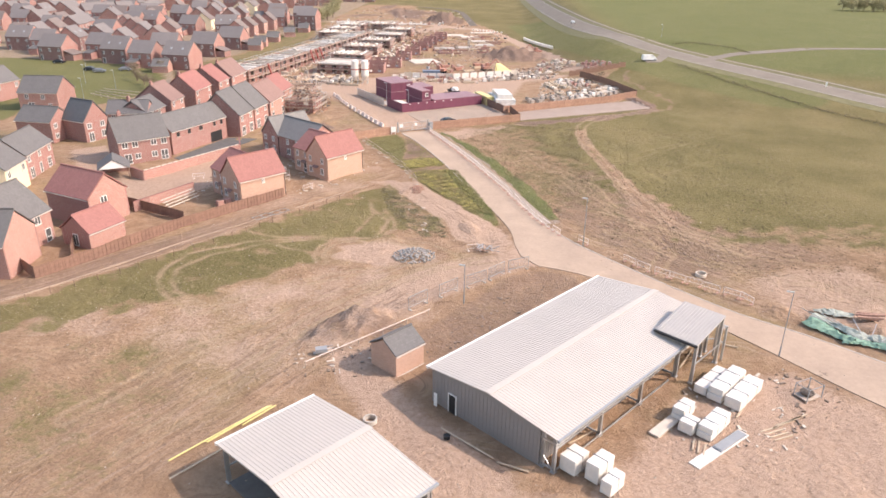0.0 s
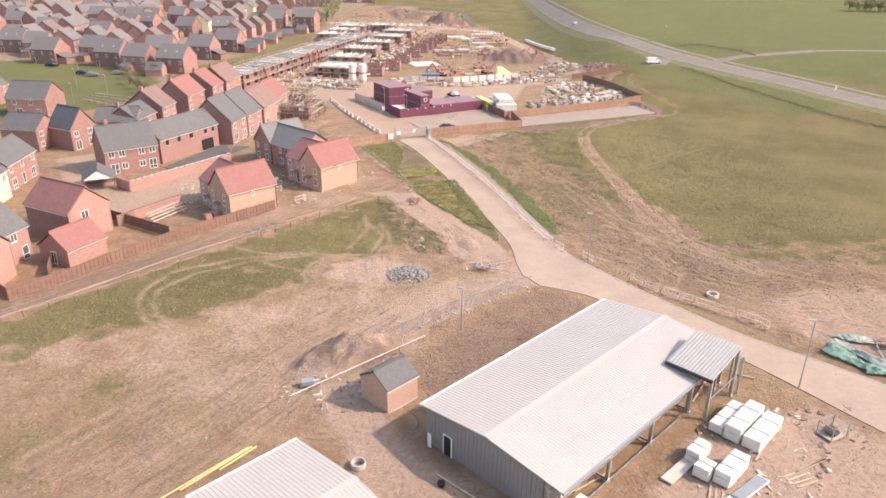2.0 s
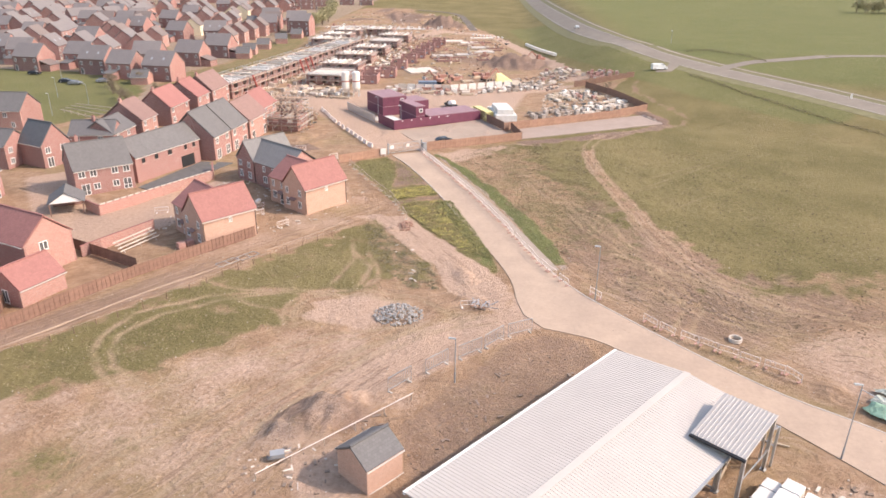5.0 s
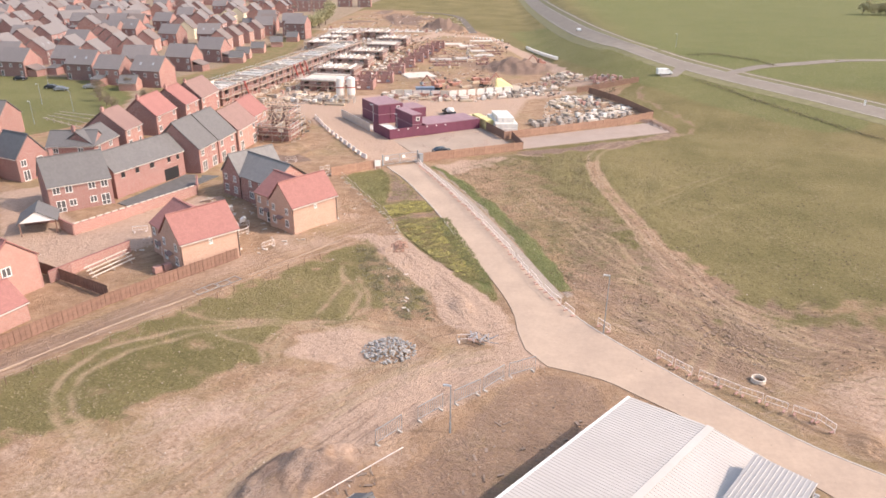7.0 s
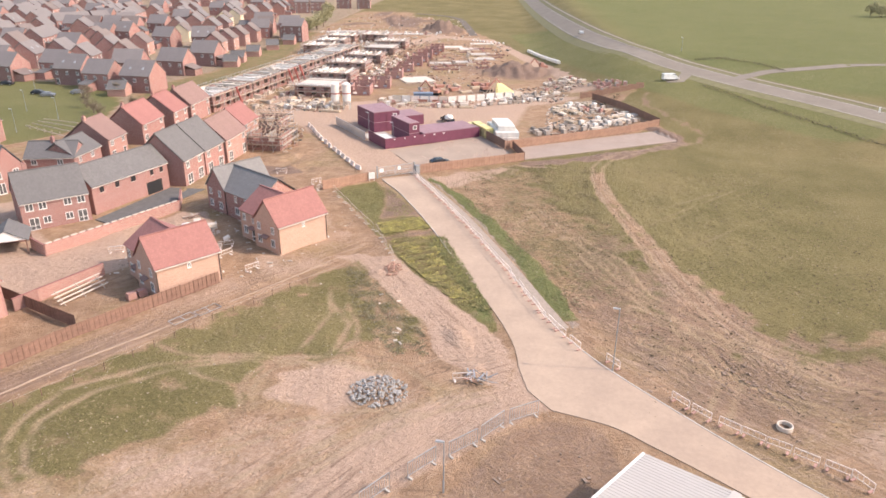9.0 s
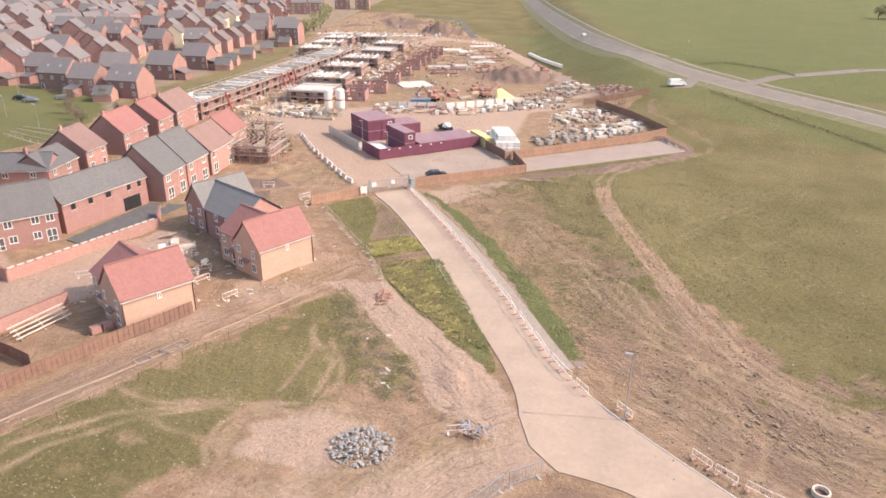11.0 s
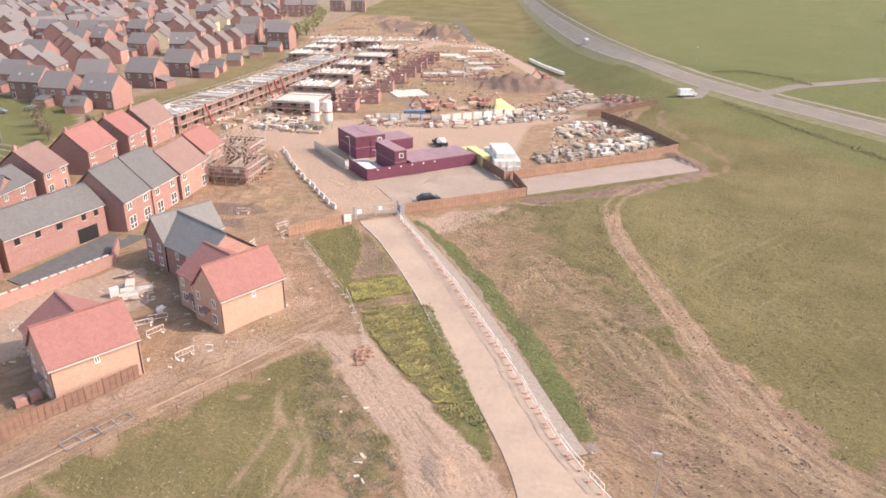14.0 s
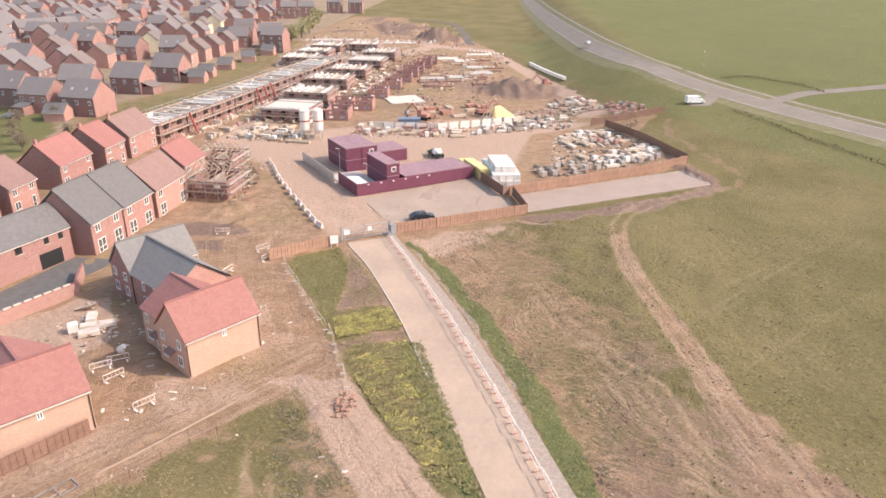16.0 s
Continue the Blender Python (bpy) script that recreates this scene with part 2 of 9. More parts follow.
def inside(x, y, pts, soft):
    """1 inside the outline, 0 outside, with an edge soft metres wide."""
    odd = np.zeros(x.shape, bool)
    ring = list(pts) + [pts[0]]
    for (ax, ay), (bx, by) in zip(ring, ring[1:]):
        if ay != by:
            odd ^= ((ay > y) != (by > y)) & (x < (bx - ax) * (y - ay) / (by - ay) + ax)
    d = dist_line(x, y, ring)
    return smooth_step(-soft, soft, np.where(odd, d, -d))


def waves(x, y, size, seed):
    """Smooth random waves between -1 and 1, of about the given size."""
    r = np.random.RandomState(seed)
    out = np.zeros(x.shape)
    for k in range(9):
        a, ph, f = r.uniform(0, 2 * np.pi), r.uniform(0, 6.3), 2 * np.pi / size * r.uniform(0.5, 1.6)
        out += np.sin((x * np.cos(a) + y * np.sin(a)) * f + ph)
    return out / 4.5


ROAD_LEFT = [(-20.6, 161.5), (-19.6, 159.4), (-15.3, 151.9), (-8.2, 135.9), (-3.4, 123.0), (1.4, 110.8), (4.7, 101.6), (6.0, 96.3), (6.3, 92.6)]
ROAD_RIGHT = [(-13.8, 164.8), (-4.9, 145.0), (0.7, 131.2), (5.3, 119.0), (9.0, 108.4), (11.6, 101.6), (14.5, 96.2), (17.4, 92.0), (23.0, 85.1), (28.3, 79.0), (34.6, 72.6), (40.9, 68.0), (47.7, 62.2), (60.0, 51.0), (80.0, 34.0)]
ROAD_LOW = [(9.6, 84.6), (15.2, 82.6), (18.6, 80.0), (26.0, 73.6), (32.0, 67.4), (36.4, 62.0), (39.8, 57.6), (43.5, 53.2), (54.0, 42.0), (72.0, 25.0)]
FENCE_LINE = [(-64.0, 65.5), (-59.5, 72.9), (-55.0, 80.0), (-51.3, 87.2), (-47.5, 93.9), (-42.6, 100.8), (-35.6, 110.6)]
TRACK = [(50.0, 199.0), (38.0, 191.0), (33.2, 187.0), (27.8, 181.0), (25.2, 175.0), (24.2, 166.0), (24.1, 159.0), (25.0, 150.0), (26.4, 142.0), (27.6, 134.0), (28.6, 127.5), (29.2, 121.5), (30.2, 116.0), (32.0, 108.0), (35.0, 101.0), (41.0, 94.0)]
GRASS_LEFT = [(-66.0, 57.0), (-59.0, 65.0), (-53.8, 73.2), (-47.0, 81.8), (-42.6, 87.6), (-38.4, 93.8), (-30.0, 104.6), (-24.8, 113.0), (-18.4, 120.0), (-14.3, 110.3), (-11.2, 101.0), (-12.7, 93.0), (-22.0, 91.2), (-23.1, 82.1), (-28.1, 77.5), (-31.6, 73.5), (-34.9, 70.2), (-39.4, 67.5), (-46.0, 64.0), (-58.0, 54.0)]
WEDGE = [(-29.5, 153.4), (-21.6, 159.4), (-15.6, 151.9), (-8.6, 135.9), (1.0, 110.8), (4.3, 101.2), (3.1, 100.2), (-2.4, 107.2), (-12.3, 122.2), (-19.3, 136.0), (-24.0, 145.0)]
VERGE = [(-10.6, 163.4), (-4.6, 155.3), (2.9, 139.7), (7.7, 128.1), (10.5, 119.5), (13.2, 111.0), (14.2, 105.0), (12.4, 104.2), (9.9, 109.7), (7.4, 118.4), (3.8, 129.7), (-1.4, 142.5), (-8.1, 158.3), (-11.5, 162.3)]
BANK = [(-20.8, 122.3), (-12.3, 122.4), (4.5, 99.4), (5.8, 92.6), (4.1, 88.0), (-1.3, 92.0), (-6.5, 102.5), (-13.6, 114.1), (-18.0, 117.5)]
STONY = [(-19.0, 118.2), (-15.8, 116.3), (-9.0, 106.5), (-5.0, 99.0), (-4.0, 94.0), (-8.6, 94.0), (-13.0, 100.7), (-17.0, 109.3)]
ARC_A = [(-35.0, 66.0), (-37.3, 68.2), (-40.1, 70.1), (-43.1, 74.2), (-43.7, 78.1), (-42.5, 83.7), (-35.1, 89.1), (-25.7, 91.8), (-15.5, 92.9), (-7.0, 91.7), (-2.6, 87.4)]
ARC_B = [(-34.0, 68.4), (-36.2, 69.7), (-38.9, 71.1), (-41.1, 74.4), (-41.8, 78.3), (-39.1, 83.4), (-32.8, 88.5), (-26.8, 90.9), (-15.0, 91.4), (-8.0, 90.0)]
ARC_C = [(-37.4, 93.9), (-35.2, 92.6), (-33.5, 91.9), (-30.5, 91.5), (-24.0, 92.6)]
ARC_D = [(-32.0, 89.2), (-29.0, 87.6), (-23.8, 86.0), (-20.3, 85.2)]
ARC_E = [(-20.0, 91.5), (-21.8, 90.6), (-23.1, 87.9), (-23.1, 84.9), (-22.0, 82.5)]
ARC_F = [(-19.4, 108.9), (-17.8, 103.7), (-18.8, 97.9), (-19.5, 94.9)]
ARC_G = [(-18.4, 106.2), (-14.9, 100.7), (-15.3, 95.3), (-16.2, 93.1)]
ARC_H = [(-16.4, 106.4), (-13.6, 100.0), (-13.3, 96.2), (-14.7, 94.0)]
LANE_MID = [(-76.0, 50.0), (-64.0, 64.6), (-57.0, 73.4), (-50.9, 81.4), (-44.6, 90.2), (-36.8, 101.5), (-29.0, 111.0), (-22.5, 119.0), (-17.0, 126.0)]
BANK_MID = [(-18.0, 123.0), (-12.0, 115.0), (-6.0, 105.5), (1.0, 94.0), (4.0, 88.0)]
DRIVE = [(-34.0, 34.0), (-24.0, 52.0), (-17.0, 66.0), (-9.7, 77.0), (-1.3, 87.0), (8.0, 92.0)]
BERM = [(12.0, 106.0), (18.0, 97.0), (26.0, 88.0), (36.0, 79.0), (50.0, 68.0)]
PINK_PATCH = [(28.7, 122.0), (33.0, 119.5), (36.0, 112.5), (37.0, 105.0), (30.6, 101.2), (27.7, 102.4), (27.2, 112.6)]
FLOWER_BAND = [(-17.3, 136.2), (-10.3, 139.8), (-7.9, 134.9), (-15.6, 131.2)]
FLOWER_FIELD = [(-13.7, 128.3), (-7.0, 131.6), (-1.0, 117.3), (2.6, 106.0), (-1.8, 107.8), (-5.7, 113.2), (-9.7, 119.5), (-12.4, 123.7)]
GREEN_TOP = [(-29.3, 153.6), (-21.8, 160.4), (-19.2, 152.7), (-17.2, 139.9), (-17.6, 136.2), (-22.6, 143.0)]
BARE_TOP = [(-20.2, 159.2), (-15.8, 151.9), (-10.4, 141.2), (-17.1, 138.4), (-18.3, 150.7)]
ROUGH = [(-7.0, 158.0), (2.0, 138.0), (11.0, 115.0), (16.0, 103.0), (22.0, 118.0), (24.0, 140.0), (22.0, 160.0), (24.0, 172.0), (10.0, 176.0), (-2.0, 171.0)]
LAWN = [(-200.0, 262.0), (-166.6, 262.5), (-150.0, 256.0), (-126.0, 246.0), (-112.0, 228.0), (-105.0, 205.0), (-106.5, 191.3), (-113.6, 178.2), (-130.8, 186.1), (-124.0, 162.0), (-140.0, 150.0), (-200.0, 170.0)]
SITE = [(-92.0, 190.0), (-60.0, 152.0), (-30.0, 150.0), (-21.0, 163.0), (9.0, 180.0), (46.0, 213.0), (38.0, 236.0), (47.0, 252.0), (33.0, 268.0), (18.0, 342.0), (2.0, 400.0), (-10.0, 440.0), (-28.0, 480.0), (-60.0, 560.0), (-105.0, 570.0), (-103.0, 470.0), (-88.0, 330.0), (-92.0, 260.0)]
CAR_PARK = [(9.4, 179.6), (48.2, 200.6), (43.6, 208.6), (7.9, 189.5)]
HIGHWAY = [(190.0, 134.0), (140.0, 180.0), (117.0, 203.5), (108.0, 215.0), (98.0, 229.0), (88.5, 241.0), (79.0, 253.0), (70.0, 266.0), (63.0, 277.0), (57.0, 290.0), (52.0, 308.0), (47.5, 332.0), (41.0, 395.0), (33.5, 540.0), (29.0, 680.0), (28.0, 780.0), (44.0, 1000.0), (120.0, 1400.0)]
ESTATE = [(-64.0, 60.0), (-58.8, 73.5), (-50.6, 88.2), (-41.9, 101.8), (-35.0, 111.0), (-24.0, 131.0), (-40.0, 152.0), (-62.0, 152.0), (-78.0, 200.0), (-92.0, 260.0), (-88.0, 330.0), (-103.0, 470.0), (-110.0, 900.0), (-900.0, 900.0), (-700.0, 150.0), (-200.0, 60.0)]

HEAPS = [  # x, y, radius across, radius along, height, turn in degrees
    (-13.6, 64.8, 5.4, 3.2, 2.1, 35), (-17.0, 60.8, 2.6, 1.6, 0.7, 30), (9.5, 303.0, 13.0, 15.0, 4.6, 10), (-31.0, 452.0, 13.0, 16.0, 6.0, 20), (0.2, 91.8, 2.2, 1.6, 0.45, 0), (-1.0, 98.5, 3.0, 1.5, 0.6, 120),
    (50.5, 69.0, 3.0, 3.5, 0.8, 0), (40.0, 74.0, 2.0, 1.4, 0.5, 20), (-45.0, 176.0, 8.0, 3.0, 0.7, 60), (-41.0, 168.0, 6.0, 2.0, 0.6, 60), (-14.0, 116.0, 1.6, 1.0, 0.5, 0), (45.6, 206.6, 2.0, 7.0, 0.9, 26), (30.0, 186.0, 1.5, 12.0, 0.45, -62),
    (-72.0, 520.0, 3.0, 60.0, 1.6, 12), (-50.0, 500.0, 30.0, 3.0, 1.5, 5), (-88.0, 480.0, 12.0, 4.0, 1.2, 30), (-62.0, 545.0, 20.0, 5.0, 2.0, -10),
]


def axis(stops):
    """Grid lines: (from, to, step) stretches joined."""
    out = []
    for a, b, s in stops:
        out += list(np.arange(a, b - 1e-6, s))
    return np.array(out + [stops[-1][1]])


def build_ground():
    gx = axis([(-3000, -1000, 500), (-1000, -400, 100), (-400, -130, 15), (-130, -72, 2.0), (-72, 52, 0.4), (52, 120, 1.6), (120, 260, 10), (260, 1000, 74), (1000, 3000, 500)])
    gy = axis([(-600, -60, 90), (-60, 24, 6), (24, 130, 0.4), (130, 185, 0.6), (185, 300, 2.0), (300, 520, 5), (520, 1000, 40), (1000, 4000, 500)])
    x, y = np.meshgrid(gx, gy)
    w = waves(x, y, 9, 1) * 0.9 + waves(x, y, 3.2, 2) * 0.5
    wx, wy = x + w * 0.8, y + waves(x, y, 7, 5) * 0.9
    near = inside(x, y, [(-75, 10), (70, 10), (70, 200), (-75, 200)], 12)
    z = rise(x, y)
    for hx, hy, ra, rb, h, a in HEAPS:
        c, s = math.cos(radians(a)), math.sin(radians(a))
        u, v = ((x - hx) * c + (y - hy) * s) / ra, (-(x - hx) * s + (y - hy) * c) / rb
        d = np.hypot(u, v) * (1 + 0.18 * waves(x, y, ra * 0.7, int(hx * 7) % 97))
        z = z + h * np.clip(1 - d, 0, 1) ** 0.8 * (1 + 0.4 * waves(x, y, ra * 0.3, 31))
    # soil, unevenness and ruts
    hard = np.maximum(inside(x, y, ROAD_LEFT + [(7.2, 88.0)] + ROAD_LOW + list(reversed(ROAD_RIGHT)), 2.2), inside(x, y, CAR_PARK, 1.0))
    hard = np.clip(hard * 2.2, 0, 1)
    arm = inside(x, y, [(6.3, 93.5), (4.6, 88.6), (-2.0, 86.0), (-9.0, 80.0), (-15.0, 71.0), (-11.0, 66.5), (-5.0, 71.5), (5.0, 81.5), (9.0, 84.6), (14.0, 88.0)], 1.6)
    z = z - 0.03 + near * (1 - hard) * (0.05 * waves(x, y, 2.6, 3) + 0.09 * waves(x, y, 8, 4))
    ruts = np.zeros(x.shape)
    broken = 0.75 + 0.45 * waves(x, y, 4, 91)
    for line, gap, wide in ((TRACK, 1.1, 0.5), ([(26.0, 84.0), (30.0, 92.0), (27.0, 104.0), (20.0, 118.0), (15.5, 132.0)], 1.0, 0.4), ([(52.0, 88.0), (40.0, 94.0), (30.0, 102.0), (22.0, 108.0)], 1.0, 0.4),
                            (ARC_A, 0, 0.5), (ARC_B, 0, 0.5), (ARC_C, 0, 0.45), (ARC_D, 0, 0.4), (ARC_E, 0.7, 0.4), (ARC_F, 0, 0.45), (ARC_G, 0, 0.45), (ARC_H, 0, 0.4),
                            ([(-30.0, 40.0), (-24.0, 52.0), (-20.0, 64.0), (-12.0, 76.0), (0.0, 87.0)], 1.0, 0.4), ([(-38.0, 44.0), (-30.0, 58.0), (-20.0, 70.0), (-6.0, 82.0)], 1.0, 0.4),
                            ([(9.0, 148.0), (14.0, 136.0), (22.0, 124.0), (24.0, 112.0), (33.0, 101.0), (48.0, 92.0)], 1.1, 0.35), ([(22.0, 100.0), (32.0, 90.0), (44.0, 84.0), (56.0, 80.0)], 0.8, 0.4), ([(-34.0, 66.0), (-26.0, 74.0), (-16.0, 80.0), (-6.0, 83.0), (3.0, 86.0)], 0.8, 0.4), ([(46.0, 200.0), (38.0, 216.0), (50.0, 236.0)], 1.0, 0.5), ([(47.0, 250.0), (50.0, 238.0), (58.0, 226.0)], 1.0, 0.5)):
        d = dist_line(wx * 0.12 + x * 0.88, wy * 0.12 + y * 0.88, line)
        ruts = np.maximum(ruts, np.clip(1.25 - np.abs(d - gap) / wide, 0, 1) * (np.clip(broken, 0.35, 1) if line is not TRACK else 0.6))
    # faint wheelings across the field
    for line in ([(24.0, 134.0), (39.9, 151.0), (56.7, 167.5)], [(33.0, 129.0), (46.4, 141.6), (62.0, 155.0)], [(34.0, 149.0), (50.7, 163.4)], [(20.1, 134.3), (32.0, 141.2), (49.7, 157.8), (67.6, 173.6)], [(48.0, 127.0), (65.7, 141.9)]):
        ruts = np.maximum(ruts, 0.42 * np.clip(1.2 - dist_line(x, y, line) / 0.34, 0, 1) * np.clip(0.4 + 0.9 * waves(x, y, 9, 92), 0, 1))
    z = z - 0.07 * ruts * near
    z = z - 0.5 * smooth_step(8.0, 5.2, dist_line(x, y, HIGHWAY))
    z = z - 0.15 * inside(x, y, CAR_PARK, 0.6)

    def zone(pts, soft, k=1.0):
        return inside(x + w * k, y + waves(x, y, 6, 8) * k, pts, soft)

    grass = 0.97 + 0.0 * x
    dirt = zone([(-72, 20), (-70, 57), (-62, 74), (-54, 88), (-38, 111), (-27, 131), (-42, 152), (-60, 152), (-62, 200), (0, 190), (10, 176), (-2, 165), (9, 122), (14, 112), (24, 105), (34, 101), (46, 103), (60, 107), (100, 108), (130, 60), (110, 20), (60, 0), (-60, 0)], 4.0, 2.4)
    grass = grass * (1 - dirt) + dirt * 0.05
    bare = zone([(-8.0, 162.0), (-1.0, 147.0), (9.0, 122.0), (15.0, 108.0), (34.0, 104.0), (29.0, 122.0), (24.0, 138.0), (16.0, 150.0), (13.0, 172.0), (0.0, 168.0)], 6.0, 3.0)
    grass = grass * (1 - 0.56 * bare)
    way = dist_zone(wx * 0.25 + x * 0.75, wy * 0.25 + y * 0.75, TRACK, 1.7 + 0.9 * smooth_step(135, 112, y) + 0.3 * waves(x, y, 5, 61))
    way = np.maximum(way, zone(PINK_PATCH, 2.0, 1.5))
    way = way * smooth_step(182, 165, y)
    grass = grass * (1 - (0.66 + 0.2 * waves(x, y, 7, 63)) * way)
    grass = np.maximum(grass, (0.5 + 0.2 * waves(x, y, 5, 81)) * zone([(40, 113), (46, 112), (62, 120), (110, 130), (110, 98), (62, 97), (46, 95), (38, 97), (24, 97), (22, 103), (30, 100), (40, 104)], 3.0, 2.5))
    grass = np.maximum(grass, (0.74 + 0.2 * waves(x, y, 6, 41)) * zone(GRASS_LEFT, 2.4, 2.2))
    grass = np.maximum(grass, (0.4 + 0.16 * waves(x, y, 13, 44)) * zone([(-60, 30), (-70, 52), (-46, 60), (-32, 61), (-27, 50), (-26, 36), (-40, 20)], 6, 2.0))
    grass = np.maximum(grass, (0.66 + 0.2 * waves(x, y, 7, 51)) * zone(WEDGE, 0.5, 0.3))
    bare_top = np.maximum(inside(x + w * 0.4, y, BARE_TOP, 0.8), dist_zone(x, y, [(-16.0, 129.2), (-6.6, 133.6)], 0.9))
    grass = np.maximum(grass * (1 - 0.75 * bare_top), 0.95 * inside(x + w * 0.3, y, GREEN_TOP, 0.8))
    grass = np.maximum(grass, 0.95 * zone(VERGE, 0.6, 0.6))
    lane = dist_zone(x, y, LANE_MID, 2.7)
    grass = grass * (1 - 0.85 * lane)
    lawn = np.maximum(inside(x, y, LAWN, 1.0), 0.55 * inside(x, y, [(-101, 214), (-91, 230), (-89, 330), (-98, 400), (-100, 430), (-112, 430), (-108, 330), (-106, 290), (-114, 262), (-112, 236)], 2.0))
    estate = inside(x, y, ESTATE, 1.0)
    site = zone(SITE, 2.0, 1.0)
    grass = grass * (1 - np.maximum(estate, site)) + 0.04 * site + estate * (1 - site) * 0.42 * smooth_step(205, 235, y)
    grass = grass * (1 - 0.5 * ruts * near)
    grass = np.maximum(grass, (0.5 + 0.2 * waves(x, y, 3.5, 95)) * zone(STONY, 1.5, 1.0))
    grass = np.maximum(grass, lawn)
    pale = np.zeros(x.shape)
    pale = np.maximum(pale, 1.0 * zone(BANK, 1.0, 0.6))
    pale = np.maximum(pale, 0.9 * arm)
    pale = np.maximum(pale, 0.75 * zone([(-18, 60), (-8, 44), (0, 30), (40, 30), (48, 48), (36, 60), (22, 52), (10, 36), (-5, 50), (-10, 60)], 2.0, 0.8))
    pale = np.maximum(pale, 0.65 * zone([(46, 88), (38, 84), (41, 72), (54, 66), (64, 76), (56, 90)], 3.0, 1.2))
    pale = np.maximum(pale, 1.0 * inside(x, y, [(-64, 222), (-50, 206), (-39, 190), (-24, 164), (-14, 167), (8, 180), (4, 190), (12, 240), (30, 250), (6, 262), (-30, 244), (-60, 232)], 3))
    pale = np.maximum(pale, 0.95 * dist_zone(x, y, [(-62.0, 218.0), (-62.0, 250.0), (-56.0, 300.0), (-46.0, 380.0), (-30.0, 420.0), (0.0, 404.0), (20.0, 345.0), (33.0, 285.0), (36.0, 262.0)], 5.0))
    pale = np.maximum(pale, 0.8 * inside(x, y, [(-92, 136), (-86, 141), (-70, 124), (-54, 112), (-63, 103), (-74, 111)], 1.0))
    pale = pale * (1 - 0.7 * zone(GRASS_LEFT, 2.0, 1.2)) + 0.0
    pale = np.maximum(pale, 0.3 * ruts * near)
    pale = np.maximum(pale, 0.1 * way)
    brown = np.zeros(x.shape)
    brown = np.maximum(brown, 0.5 * zone([(-4, 56), (-1, 51), (16, 74), (15, 81.5), (9, 83.5), (5, 81), (-2, 70), (-6, 64)], 1.0, 0.5))
    brown = np.maximum(brown, 0.52 * smooth_step(116, 92, y) * dist_zone(x, y, LANE_MID, 2.8))
    brown = np.maximum(brown, 0.34 * way)
    brown = np.maximum(brown, 0.62 * bare_top)
    brown = np.maximum(brown, 0.5 * zone([(14, 104), (26, 84), (40, 80), (58, 92), (40, 108), (30, 122), (22, 140), (14, 128)], 3, 1.5))
    brown = np.maximum(brown, 0.3 * zone([(-34, 112), (-24, 118), (-20, 124), (-26, 140), (-33, 152), (-58, 160), (-50, 200), (-40, 190), (-28, 166), (-22, 150)], 2, 1.0))
    brown = np.maximum(brown, 0.36 * site * (0.6 + 0.5 * waves(x, y, 18, 21)))
    for hx, hy, ra, rb, h, a in HEAPS[:4]:
        brown = np.maximum(brown, (0.8 if hy < 100 else 0.95) * np.clip(1.5 - np.hypot((x - hx) / ra, (y - hy) / rb), 0, 1))
    brown = np.clip(brown - 0.8 * pale, 0, 1)
    for hx, hy, ra, rb, h, a in HEAPS[2:4] + HEAPS[-6:]:
        c, s = math.cos(radians(a)), math.sin(radians(a))
        brown = np.maximum(brown, np.clip(2.2 - 1.6 * np.hypot(((x - hx) * c + (y - hy) * s) / ra, (-(x - hx) * s + (y - hy) * c) / rb), 0, 1))
        grass = grass * (1 - 0.85 * np.clip(2.0 - 1.6 * np.hypot(((x - hx) * c + (y - hy) * s) / ra, (-(x - hx) * s + (y - hy) * c) / rb), 0, 1))
    spoil = np.maximum(dist_zone(x, y, [(47.6, 200.6), (49.0, 203.5), (45.0, 211.0)], 1.6), np.maximum(1.0 * dist_zone(wx, wy, [(10.0, 175.6), (25.6, 182.4), (37.2, 189.0), (48.0, 198.4)], 2.1), 0.7 * dist_zone(wx, wy, [(33.0, 187.0), (46.0, 196.0), (53.5, 199.0), (55.5, 206.0), (52.0, 217.0), (46.0, 232.0), (48.0, 246.0)], 1.3)))
    brown = np.maximum(brown, 0.75 * spoil)
    grass = grass * (1 - 0.8 * spoil)
    sand = inside(x, y, [(-59.8, 102.8), (-53, 112), (-46, 122), (-43, 128), (-49, 139), (-55.5, 134), (-66.5, 121.5), (-72, 118.5), (-71, 111), (-65, 106)], 0.8)
    sand = np.maximum(sand, inside(x, y, [(-57.5, 127.8), (-53.0, 138.6), (-46.4, 134.6), (-43.8, 131.0), (-47.5, 125.0), (-52.4, 125.6)], 0.8))
    pale = np.maximum(pale, 0.8 * zone([(-11.0, 165.0), (-3.0, 169.0), (8.5, 175.5), (20.0, 178.5), (18.0, 174.5), (8.0, 170.0), (-2.0, 160.0), (-6.0, 156.5)], 1.5, 1.0))
    pale = np.maximum(pale, 0.95 * sand)
    pale = np.maximum(pale, 0.9 * inside(x + w, y, [(-20, 84), (-12, 82), (-8, 90), (-14, 92), (-20, 89)], 1.5))
    pale = np.maximum(pale, (0.42 + 0.2 * waves(x, y, 12, 71)) * zone([(-46, 58), (-30, 50), (-12, 50), (-4, 70), (2, 84), (-8, 90), (-20, 80), (-30, 70)], 5, 3))
    pale = np.maximum(pale, (0.42 + 0.2 * waves(x, y, 8, 72)) * zone([(-42, 96), (-36, 101), (-22, 118), (-20, 128), (-27, 142), (-36, 150), (-27, 130), (-38, 111), (-44, 102)], 1.5, 1.0))
